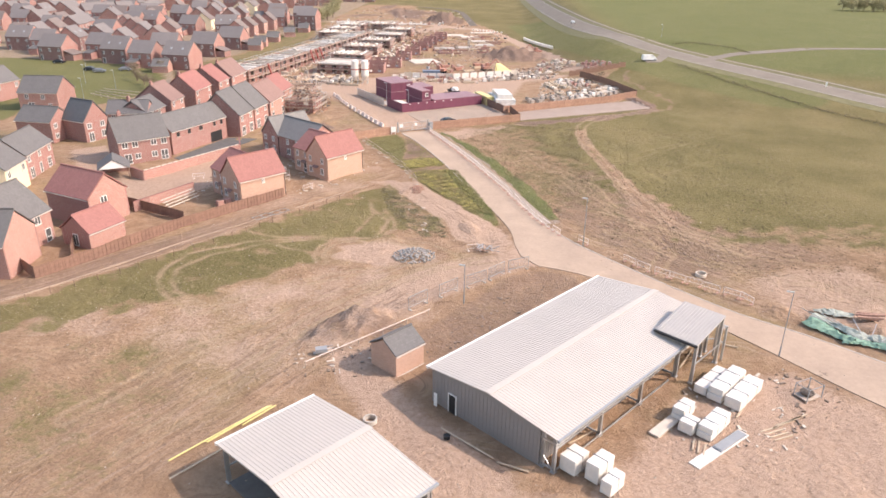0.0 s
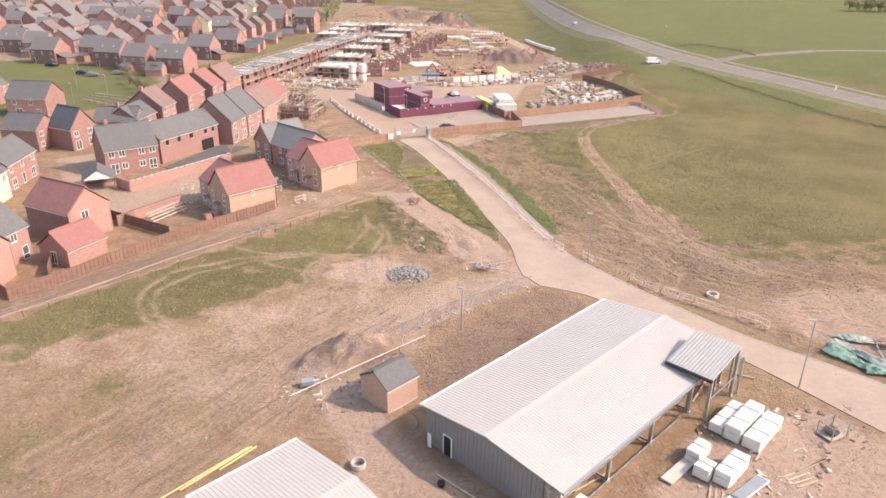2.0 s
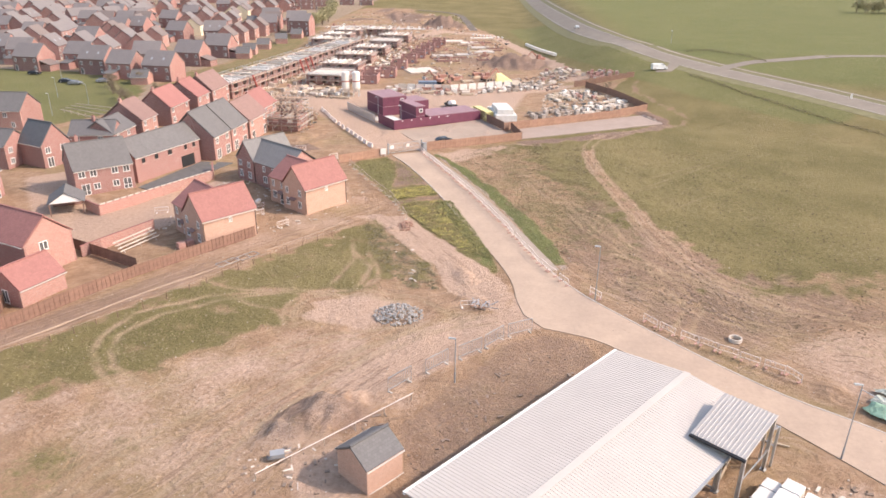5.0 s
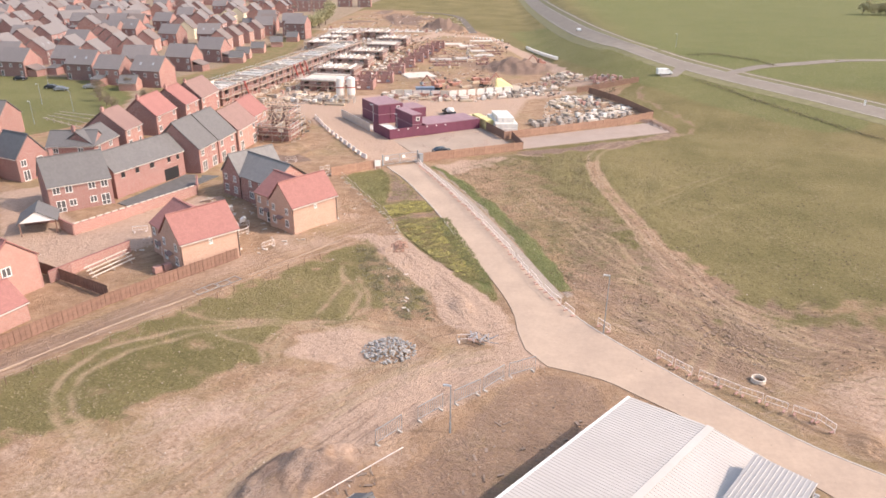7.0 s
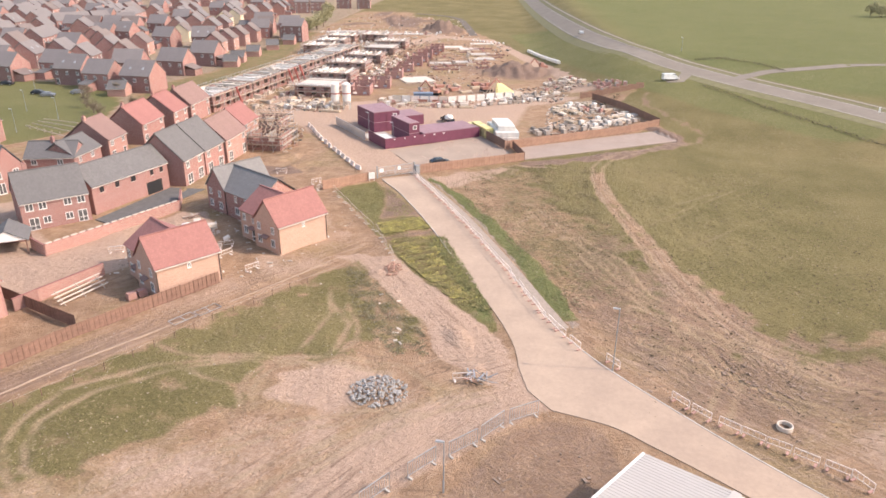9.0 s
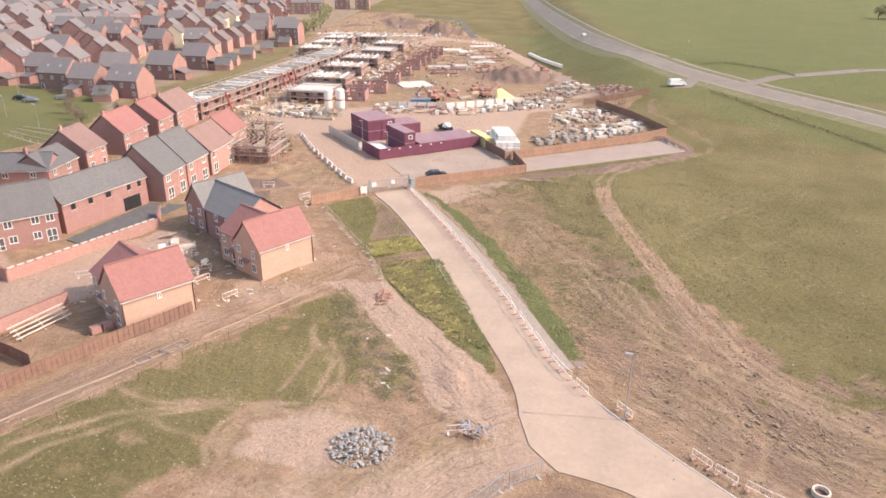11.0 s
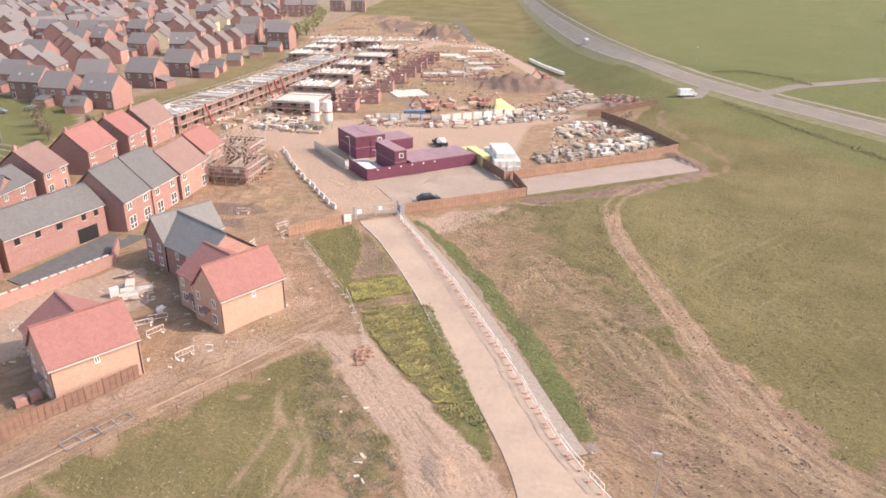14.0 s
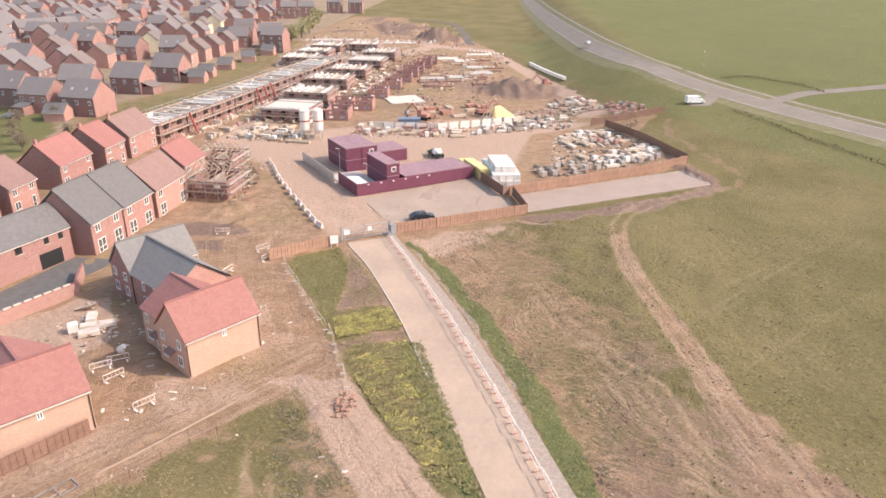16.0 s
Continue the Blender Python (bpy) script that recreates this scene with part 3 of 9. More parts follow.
    pale = np.maximum(pale, (0.5 + 0.22 * waves(x, y, 9, 73)) * zone([(-58, 66), (-47, 67), (-37, 66.5), (-27, 78), (-14, 84), (-8, 80), (-18, 70), (-28, 60), (-40, 60), (-54, 58)], 3.5, 2.5))
    brown = brown * (1 - sand)
    haul = dist_zone(x, y, [(-100.0, 436.0), (-74.0, 438.0), (-44.0, 436.0), (-24.0, 416.0), (1.0, 404.0), (13.0, 355.0), (23.0, 314.0), (29.0, 287.0), (30.0, 262.0)], 5.0)
    pale = np.maximum(pale, 0.85 * haul)
    dug = inside(x, y, [(-92, 570), (-66, 470), (-48, 464), (-52, 540)], 4) + inside(x, y, [(-28, 350), (6, 300), (-4, 292), (-34, 330)], 6) * 0.7 + inside(x, y, [(-38, 262), (-18, 270), (-16, 290), (-34, 300)], 4) * 0.6
    brown = np.maximum(brown, 0.8 * dug * (1 - haul))
    grey = 0.36 * zone(STONY, 1.8, 1.2)
    for hx, hy in ((-13.2, 64.6), (-17.0, 60.8)):
        grey = np.maximum(grey, 0.42 * np.clip(1.4 - np.hypot((x - hx) / 4.5, (y - hy) / 3.6), 0, 1))
    grey = np.maximum(grey, 0.3 * smooth_step(106, 90, y) * dist_zone(x, y, LANE_MID, 2.4))
    grey = np.maximum(grey, 0.95 * inside(x, y, CAR_PARK, 0.4))
    grey = np.maximum(grey, 0.5 * inside(x, y, [(-22.5, 184.0), (-13.5, 168.0), (8.5, 180.0), (4.0, 190.0), (-1.0, 200.0)], 0.8))
    grey = np.maximum(grey, 0.6 * dist_zone(x, y, [(-10.5, 163.0), (-2.5, 146.0), (3.0, 132.0), (7.6, 120.0), (11.2, 109.5), (13.6, 103.0)], 0.9))
    grey = np.maximum(grey, (0.25 + 0.25 * smooth_step(190, 215, y)) * estate * (1 - lawn) * (1 - sand))
    grey = np.maximum(grey, 0.6 * zone([(33.5, 121), (38, 118.5), (44, 108), (43, 102), (37.5, 105), (36, 113)], 1.5, 1.0))
    beds = inside(x + w * 0.3, y, [(-50.8, 167.0), (-48.7, 168.6), (-39.4, 166.6), (-37.7, 164.4), (-41.3, 162.1), (-47.6, 161.9)], 0.7) + inside(x + w * 0.3, y, [(-45.8, 159.7), (-41.0, 160.7), (-39.8, 156.2), (-43.9, 156.4)], 0.6)
    brown = np.maximum(brown, 0.85 * beds)
    pale = np.maximum(pale * (1 - beds), 0.7 * dist_zone(x, y, [(-47.0, 160.6), (-40.0, 161.6), (-38.0, 163.0)], 0.3))
    fresh = np.maximum(np.maximum(0.25 * inside(x, y, GREEN_TOP, 0.8), 0.75 * inside(x, y, VERGE, 0.8)), 0.55 * lawn)
    fresh = np.maximum(fresh, 0.75 * dist_zone(x, y, [(-6.0, 128.0), (-2.4, 118.6), (0.2, 112.0), (2.8, 104.6)], 1.7) * inside(x, y, WEDGE, 0.4))
    fresh = np.maximum(fresh, 0.72 * smooth_step(252, 270, 0.35 * x + 0.94 * y) * smooth_step(40, 70, x))
    fresh = np.maximum(fresh, 0.5 * dist_zone(x, y, [(90.0, 212.0), (70.0, 236.0), (58.0, 256.0), (46.0, 290.0), (32.0, 350.0), (20.0, 430.0)], 12.0))
    till = np.clip(zone(ROUGH, 5, 2.5) + 0.35 * zone([(-4, 57), (0, 55), (16, 75), (14, 80), (6, 80), (-5, 64)], 1.5, 1.0) + zone([(12, 112), (20, 96), (30, 86), (50, 76), (80, 70), (80, 104), (46, 106), (30, 104), (20, 112)], 4, 2.0) + 0.1 * zone([(-60, 30), (-52, 64), (-30, 70), (-14, 80), (-6, 76), (-16, 56), (-24, 36)], 6, 3), 0, 1) * (1 - way) * (1 - 0.75 * smooth_step(0.45, 0.85, grass))
    # along and across the ways that wheels have taken
    trk, sx, sy = np.zeros(x.shape), 0.64 * x + 0.77 * y, 0.77 * x - 0.64 * y
    for line, half in ((LANE_MID, 3.6), (TRACK, 3.6), (DRIVE, 6.5), (BERM, 5.0), (BANK_MID, 3.2)):
        u, v = along(x, y, line)
        k = smooth_step(half + 2.5, half - 2.0, np.abs(v))
        sx, sy, trk = np.where(k > trk, u, sx), np.where(k > trk, v, sy), np.maximum(trk, k)
    trk = trk * (1 - hard)
    ny, nx = x.shape
    idx = np.arange(nx * ny).reshape(ny, nx)
    faces = np.stack([idx[:-1, :-1], idx[:-1, 1:], idx[1:, 1:], idx[1:, :-1]], -1).reshape(-1, 4)
    me = bpy.data.meshes.new("ground")
    me.vertices.add(nx * ny)
    me.vertices.foreach_set("co", np.stack([x, y, z], -1).astype(np.float32).ravel())
    me.loops.add(faces.size)
    me.loops.foreach_set("vertex_index", faces.astype(np.int32).ravel())
    me.polygons.add(len(faces))
    me.polygons.foreach_set("loop_start", np.arange(0, faces.size, 4, dtype=np.int32))
    me.update()
    me.polygons.foreach_set("use_smooth", np.ones(len(faces), bool))
    for name, a in (("grass", grass), ("pale", pale), ("brown", brown), ("grey", grey), ("fresh", fresh), ("rut", ruts * near), ("till", till), ("wheeled", trk)):
        me.attributes.new(name, "FLOAT", "POINT").data.foreach_set("value", np.clip(a, 0, 1).astype(np.float32).ravel())
    for name, a in (("way_along", sx), ("way_across", sy)):
        me.attributes.new(name, "FLOAT", "POINT").data.foreach_set("value", a.astype(np.float32).ravel())
    me.materials.append(ground_material())
    return tagged(new("ground", me), "bare reddish soil and rough grass with wheel ruts", "ground", kind="structure")


def dist_zone(x, y, line, half):
    return smooth_step(half + 1.0, half - 1.0, dist_line(x, y, line))


def ground_material():
    m, nt, b = nodes_of("soil_and_grass", 0.97)
    b.inputs["Specular IOR Level"].default_value = 0.1
    p = coords(nt)

    def attr(name):
        n = nt.nodes.new("ShaderNodeAttribute")
        n.attribute_name = name
        return n.outputs["Fac"]

    big, mid, fine, grit = noise_at(nt, p, 0.045, 5), noise_at(nt, p, 0.35, 6, 0.65), noise_at(nt, p, 1.7, 6, 0.7), noise_at(nt, p, 7.0, 4, 0.7)
    # streaks along and across the vehicles' ways
    bend = nd(nt, "ShaderNodeTexNoise", Scale=0.06, Detail=2.0)
    nt.links.new(p, bend.inputs["Vector"])
    shift = nt.nodes.new("ShaderNodeVectorMath")
    shift.operation = "MULTIPLY_ADD"
    shift.inputs[1].default_value = (26, 26, 0)
    nt.links.new(bend.outputs["Color"], shift.inputs[0])
    nt.links.new(p, shift.inputs[2])
    warped = shift.outputs[0]
    def drawn(vec, turn, long, wide):
        """Noise drawn out along one direction."""
        n = nd(nt, "ShaderNodeMapping", Rotation=(0, 0, radians(turn)), Scale=(long, wide, 1))
        n.vector_type = "TEXTURE"
        nt.links.new(vec, n.inputs["Vector"])
        return noise_at(nt, n.outputs[0], 1.0, 5, 0.68)

    streak, scrape = drawn(warped, 42, 3.4, 0.8), drawn(warped, 20, 6.0, 0.5)
    soft_shift = nt.nodes.new("ShaderNodeVectorMath")
    soft_shift.operation = "MULTIPLY_ADD"
    soft_shift.inputs[1].default_value = (20, 20, 0)
    nt.links.new(bend.outputs["Color"], soft_shift.inputs[0])
    nt.links.new(p, soft_shift.inputs[2])
    furrow = drawn(soft_shift.outputs[0], -36, 2.2, 0.36)
    both = nt.nodes.new("ShaderNodeCombineXYZ")
    nt.links.new(calc(nt, "MULTIPLY", attr("way_along"), 0.1), both.inputs[0])
    nt.links.new(calc(nt, "MULTIPLY", attr("way_across"), 1.5), both.inputs[1])
    wheel = noise_at(nt, both.outputs[0], 1.0, 5, 0.7)
    soil = mixc(nt, span(nt, mid, 0.38, 0.62), (0.278, 0.174, 0.108), (0.404, 0.266, 0.172))
    soil = mixc(nt, span(nt, big, 0.5, 0.6, 0, 0.62), soil, (0.265, 0.198, 0.1))
    soil = mixc(nt, calc(nt, "MULTIPLY", span(nt, streak, 0.5, 0.66, 0, 0.8), span(nt, mid, 0.42, 0.58)), soil, (0.21, 0.14, 0.095))
    soil = mixc(nt, calc(nt, "MULTIPLY", span(nt, scrape, 0.52, 0.66, 0, 0.7), span(nt, big, 0.42, 0.58)), soil, (0.43, 0.305, 0.222))
    pale = mixc(nt, span(nt, fine, 0.3, 0.7), (0.376, 0.255, 0.187), (0.507, 0.362, 0.271))
    brown = mixc(nt, span(nt, fine, 0.3, 0.7), (0.155, 0.107, 0.085), (0.275, 0.185, 0.142))
    grey = mixc(nt, span(nt, grit, 0.3, 0.7), (0.26, 0.21, 0.175), (0.42, 0.35, 0.3))

    def edge(a, n, lo=0.3, hi=0.7, reach=0.9):
        """The zone a with its border broken up by the noise n."""
        v = calc(nt, "ADD", a, calc(nt, "MULTIPLY", calc(nt, "SUBTRACT", n, 0.5), reach))
        return span(nt, v, lo, hi)

    c = mixc(nt, edge(attr("pale"), fine), soil, pale)
    c = mixc(nt, edge(attr("brown"), fine), c, brown)
    wheeled = attr("wheeled")
    c = mixc(nt, calc(nt, "MULTIPLY", wheeled, span(nt, wheel, 0.5, 0.64, 0, 0.7)), c, (0.4, 0.283, 0.21))
    c = mixc(nt, calc(nt, "MULTIPLY", wheeled, span(nt, wheel, 0.47, 0.34, 0, 0.75)), c, (0.215, 0.14, 0.1))
    c = mixc(nt, edge(attr("grey"), grit, 0.35, 0.65, 0.6), c, grey)
    dry = mixc(nt, span(nt, fine, 0.3, 0.7), (0.178, 0.142, 0.067), (0.252, 0.202, 0.096))
    olive = mixc(nt, span(nt, fine, 0.3, 0.7), (0.125, 0.108, 0.046), (0.18, 0.15, 0.066))
    turf = mixc(nt, span(nt, big, 0.35, 0.62), dry, olive)
    turf = mixc(nt, span(nt, mid, 0.5, 0.8, 0, 0.5), turf, (0.18, 0.143, 0.07))
    lush = mixc(nt, span(nt, fine, 0.3, 0.7), (0.108, 0.128, 0.048), (0.168, 0.184, 0.074))
    turf = mixc(nt, attr("fresh"), turf, lush)
    g = edge(attr("grass"), calc(nt, "ADD", calc(nt, "MULTIPLY", mid, 0.55), calc(nt, "MULTIPLY", fine, 0.45)), 0.36, 0.62, 1.5)
    c = mixc(nt, g, c, turf)
    tilled = attr("till")
    c = mixc(nt, calc(nt, "MULTIPLY", tilled, span(nt, furrow, 0.53, 0.63, 0, 0.75)), c, (0.145, 0.105, 0.062))
    c = mixc(nt, calc(nt, "MULTIPLY", tilled, span(nt, furrow, 0.45, 0.36, 0, 0.6)), c, (0.36, 0.27, 0.172))
    c = mixc(nt, calc(nt, "MULTIPLY", attr("rut"), span(nt, grit, 0.3, 0.6, 0.35, 0.8)), c, (0.37, 0.275, 0.178))
    c = mixc(nt, span(nt, grit, 0.64, 0.74, 0, 0.35), c, (0.48, 0.38, 0.29))
    c = mixc(nt, span(nt, grit, 0.34, 0.24, 0, 0.35), c, (0.11, 0.08, 0.055))
    clod = noise_at(nt, p, 1.9, 5, 0.68)
    worked = span(nt, noise_at(nt, p, 0.11, 4, 0.6), 0.44, 0.6, 0.12, 0.9)
    c = mixc(nt, calc(nt, "MULTIPLY", worked, span(nt, clod, 0.55, 0.67, 0, 0.6)), c, (0.15, 0.1, 0.06))
    c = mixc(nt, calc(nt, "MULTIPLY", worked, span(nt, clod, 0.45, 0.33, 0, 0.4)), c, (0.47, 0.36, 0.26))
    nt.links.new(c, b.inputs["Base Color"])
    relief = calc(nt, "ADD", calc(nt, "MULTIPLY", calc(nt, "MULTIPLY", tilled, furrow), -0.9), calc(nt, "MULTIPLY", calc(nt, "MULTIPLY", wheeled, wheel), 0.5))
    bump(nt, b, calc(nt, "ADD", calc(nt, "ADD", relief, calc(nt, "MULTIPLY", fine, 0.75)), calc(nt, "ADD", calc(nt, "MULTIPLY", grit, 0.25), calc(nt, "MULTIPLY", clod, -0.4))), 1.0, 0.42)
    return m


build_ground()


# ---- roads ----
def dusty_road(name, dust, under):
    m, nt, b = nodes_of(name, 0.93)
    p = coords(nt)
    f = calc(nt, "ADD", calc(nt, "MULTIPLY", noise_at(nt, p, 0.16, 6, 0.7), 0.6), calc(nt, "MULTIPLY", noise_at(nt, p, 1.6, 5, 0.7), 0.4))
    c = mixc(nt, span(nt, f, 0.36, 0.62), dust, under)
    c = mixc(nt, span(nt, noise_at(nt, p, 9, 3), 0.6, 0.75, 0, 0.4), c, tuple(v * 0.6 for v in under))
    nt.links.new(c, b.inputs["Base Color"])
    bump(nt, b, noise_at(nt, p, 4, 4), 0.4, 0.03)
    return m


DUSTY = dusty_road("dust_covered_tarmac", (0.46, 0.342, 0.255), (0.36, 0.268, 0.205))
ASPHALT = dusty_road("worn_asphalt", (0.262, 0.222, 0.18), (0.2, 0.166, 0.134))


def offset(line, d):
    """The polyline moved d metres to its left."""
    out = []
    for i, p in enumerate(line):
        a, b = Vector(line[max(i - 1, 0)]), Vector(line[min(i + 1, len(line) - 1)])
        t = (b - a).normalized()
        out.append((p[0] - t.y * d, p[1] + t.x * d))
    return out


def resample(line, step):
    out = [Vector(line[0])]
    for a, b in zip(line, line[1:]):
        a, b = Vector(a), Vector(b)
        n = max(1, int((b - a).length / step))
        out += [a.lerp(b, (i + 1) / n) for i in range(n)]
    return [(p.x, p.y) for p in out]


def curved(line, step=3.0):
    """A smooth line through the points."""
    pts = [Vector(p) for p in line]
    out = []
    for i in range(len(pts) - 1):
        p0, p1, p2, p3 = pts[max(i - 1, 0)], pts[i], pts[i + 1], pts[min(i + 2, len(pts) - 1)]
        n = max(2, int((p2 - p1).length / step))
        for k in range(n):
            t = k / n
            out.append(0.5 * ((2 * p1) + (p2 - p0) * t + (2 * p0 - 5 * p1 + 4 * p2 - p3) * t * t + (3 * p1 - p0 - 3 * p2 + p3) * t ** 3))
    return [(p.x, p.y) for p in out] + [tuple(pts[-1])]


def ribbon(line, w0, w1, lift, thick, mat, name, label, category, kind="structure", profile=None):
    """A band from w0 to w1 metres left of the line, with a top face and two sides."""
    a, b = offset(line, w0), offset(line, w1)
    s = Shape()
    vs, fs = [], []
    for (ax, ay), (bx, by) in zip(a, b):
        za, zb = lie(ax, ay) + lift, lie(bx, by) + lift
        vs += [(ax, ay, za - thick), (ax, ay, za), (bx, by, zb), (bx, by, zb - thick)]
    for i in range(len(a) - 1):
        k = 4 * i
        for j in range(3):
            fs.append((k + j, k + 4 + j, k + 5 + j, k + 1 + j))
    s.add(vs, fs)
    return single(name, s, mat, Matrix(), label, category, kind=kind)


def fill(outline, lift, thick, mat, name, label, category):
    s = Shape()
    n = len(outline)
    zs = [lie(*p) + lift for p in outline]
    bm = bmesh.new()
    top = [bm.verts.new((p[0], p[1], z)) for p, z in zip(outline, zs)]
    f = bm.faces.new(top)
    if f.normal.z < 0 or f.calc_area() and (f.normal_update() or f.normal.z < 0):
        f.normal_flip()
    low = [bm.verts.new((p[0], p[1], z - thick)) for p, z in zip(outline, zs)]
    for i in range(n):
        bm.faces.new((top[i], low[i], low[(i + 1) % n], top[(i + 1) % n]))
    bmesh.ops.triangulate(bm, faces=[f])
    bmesh.ops.recalc_face_normals(bm, faces=bm.faces)
    me = bpy.data.meshes.new(name)
    bm.to_mesh(me)
    bm.free()
    me.materials.append(mat)
    return tagged(new(name, me), label, category, kind="structure")


left_edge, right_edge, low_edge = curved(ROAD_LEFT, 2), curved(ROAD_RIGHT, 2), curved(ROAD_LOW, 2)
fill(left_edge + [(7.2, 88.0)] + low_edge + list(reversed(right_edge)), 0.05, 0.3, DUSTY, "road", "pale dust-covered access road with a bend", "road")
ribbon(right_edge, -0.16, 0.0, 0.09, 0.4, CONCRETE, "kerb", "dusty concrete kerb along the access road", "kerb")
ribbon(left_edge[:-14], 0.0, 0.14, 0.075, 0.4, CONCRETE, "kerb", "dusty concrete kerb along the access road", "kerb")
ribbon(curved([(-14.4, 168.0), (-12.2, 163.6), (-3.3, 145.4), (2.3, 131.6), (6.9, 119.4), (10.6, 108.8), (13.0, 102.2)], 2), -1.7, -0.15, 0.08, 0.3, plain("grey_gravel", (0.31, 0.25, 0.205), 0.95, vary=0.35, scale=3, bump_by=0.03), "pavement", "grey gravel footway beside the access road", "pavement")
ribbon(curved([(-72.0, 51.0), (-58.0, 68.6), (-50.1, 79.8), (-44.6, 88.4), (-38.3, 96.6), (-33.2, 103.4), (-28.9, 109.2), (-24.1, 116.0), (-20.8, 121.0)], 2), -0.07, 0.07, 0.06, 0.3, DUSTY, "kerb", "dusty concrete kerb in the unfinished lane", "kerb")
hw = curved(HIGHWAY, 8)
ribbon(hw, -4.5, 4.5, 0.02, 1.0, ASPHALT, "road_far", "worn grey two-lane highway", "road")
SHOULDER = plain("dry_roadside_grass", (0.165, 0.148, 0.075), 0.95, vary=0.3, scale=0.5)
for d0, d1 in ((-9.2, -4.5), (4.5, 9.2)):
    ribbon(hw, d0, d1, 0.0, 0.6, SHOULDER, "road_verge", "dry mown grass verge of the highway", "verge")
MARKING = plain("worn_road_paint", (0.36, 0.32, 0.28), 0.8, vary=0.25, scale=0.4)
for d in (-3.9, 3.9):
    ribbon(hw, d - 0.1, d + 0.1, 0.027, 0.02, MARKING, "road_marking", "worn pale edge line", "road marking")
ribbon(hw[:int(len(hw) * 0.62)], -8.2, -7.2, 0.03, 0.3, dusty_road("pale_footway", (0.34, 0.28, 0.23), (0.26, 0.21, 0.17)), "pavement", "narrow pale footway along the highway", "pavement")
GRAVEL_PINK = dusty_road("pinkish_gravel", (0.37, 0.29, 0.24), (0.3, 0.23, 0.19))
fill(CAR_PARK, 0.04, 0.4, GRAVEL_PINK, "car_park", "pinkish-grey gravel car park beside the hoarding", "car park")
fill([(-22.5, 184.0), (-13.5, 168.0), (8.5, 180.0), (4.0, 189.0), (-1.6, 200.0)], 0.02, 0.3, dusty_road("dusty_yard_gravel", (0.4, 0.305, 0.235), (0.31, 0.24, 0.19)), "compound_yard", "grey-brown gravel yard in front of the cabins", "yard")
ribbon(curved([(-60.0, 566.0), (-40.0, 552.0), (-27.0, 530.0), (-20.0, 490.0), (-12.0, 428.0)], 6), -2.2, 2.2, 0.06, 0.4, plain("dark_new_road", (0.14, 0.115, 0.095), 0.97), "new_road", "new grey tarmac road at the far edge of the site", "road")
ribbon(curved([(78.0, 258.0), (90.0, 266.5), (105.0, 270.5), (135.0, 277.0), (200.0, 284.0)], 5), -2.0, 2.0, 0.06, 0.6, ASPHALT, "road_side", "pale side road joining the highway", "road")
fill([(56.5, 255.2), (61.5, 255.8), (67.0, 266.0), (64.0, 269.0), (60.5, 261.0), (56.0, 259.6)], 0.05, 0.6, ASPHALT, "layby", "pale gravel lay-by beside the highway", "road")
fill([(-66.3, 132.6), (-61.2, 130.2), (-54.0, 151.0), (-61.2, 151.2)], 0.06, 0.4, TARMAC, "driveway", "new dark tarmac parking court", "road")


# ---- houses ----
FASCIA = plain("pale_fascia", (0.6, 0.55, 0.5), 0.6, vary=0.1)
PANES = {}


def lattice(xs, zs, holes, y0, y1):
    """One connected frame: a grid of bars between the lines xs and zs, open at the cells in holes."""
    nx, nz = len(xs), len(zs)
    vs = [(x, y, z) for y in (y0, y1) for z in zs for x in xs]

    def v(i, k, back):
        return back * nx * nz + k * nx + i

    def solid(i, k):
        return 0 <= i < nx - 1 and 0 <= k < nz - 1 and (i, k) not in holes
    fs = []
    for k in range(nz - 1):
        for i in range(nx - 1):
            if not solid(i, k):
                continue
            fs.append((v(i, k, 0), v(i + 1, k, 0), v(i + 1, k + 1, 0), v(i, k + 1, 0)))
            fs.append((v(i, k + 1, 1), v(i + 1, k + 1, 1), v(i + 1, k, 1), v(i, k, 1)))
            if not solid(i - 1, k):
                fs.append((v(i, k, 1), v(i, k, 0), v(i, k + 1, 0), v(i, k + 1, 1)))
            if not solid(i + 1, k):
                fs.append((v(i + 1, k + 1, 1), v(i + 1, k + 1, 0), v(i + 1, k, 0), v(i + 1, k, 1)))
            if not solid(i, k - 1):
                fs.append((v(i, k, 0), v(i, k, 1), v(i + 1, k, 1), v(i + 1, k, 0)))
            if not solid(i, k + 1):
                fs.append((v(i + 1, k + 1, 0), v(i + 1, k + 1, 1), v(i, k + 1, 1), v(i, k + 1, 0)))
    return Shape().add(vs, fs)


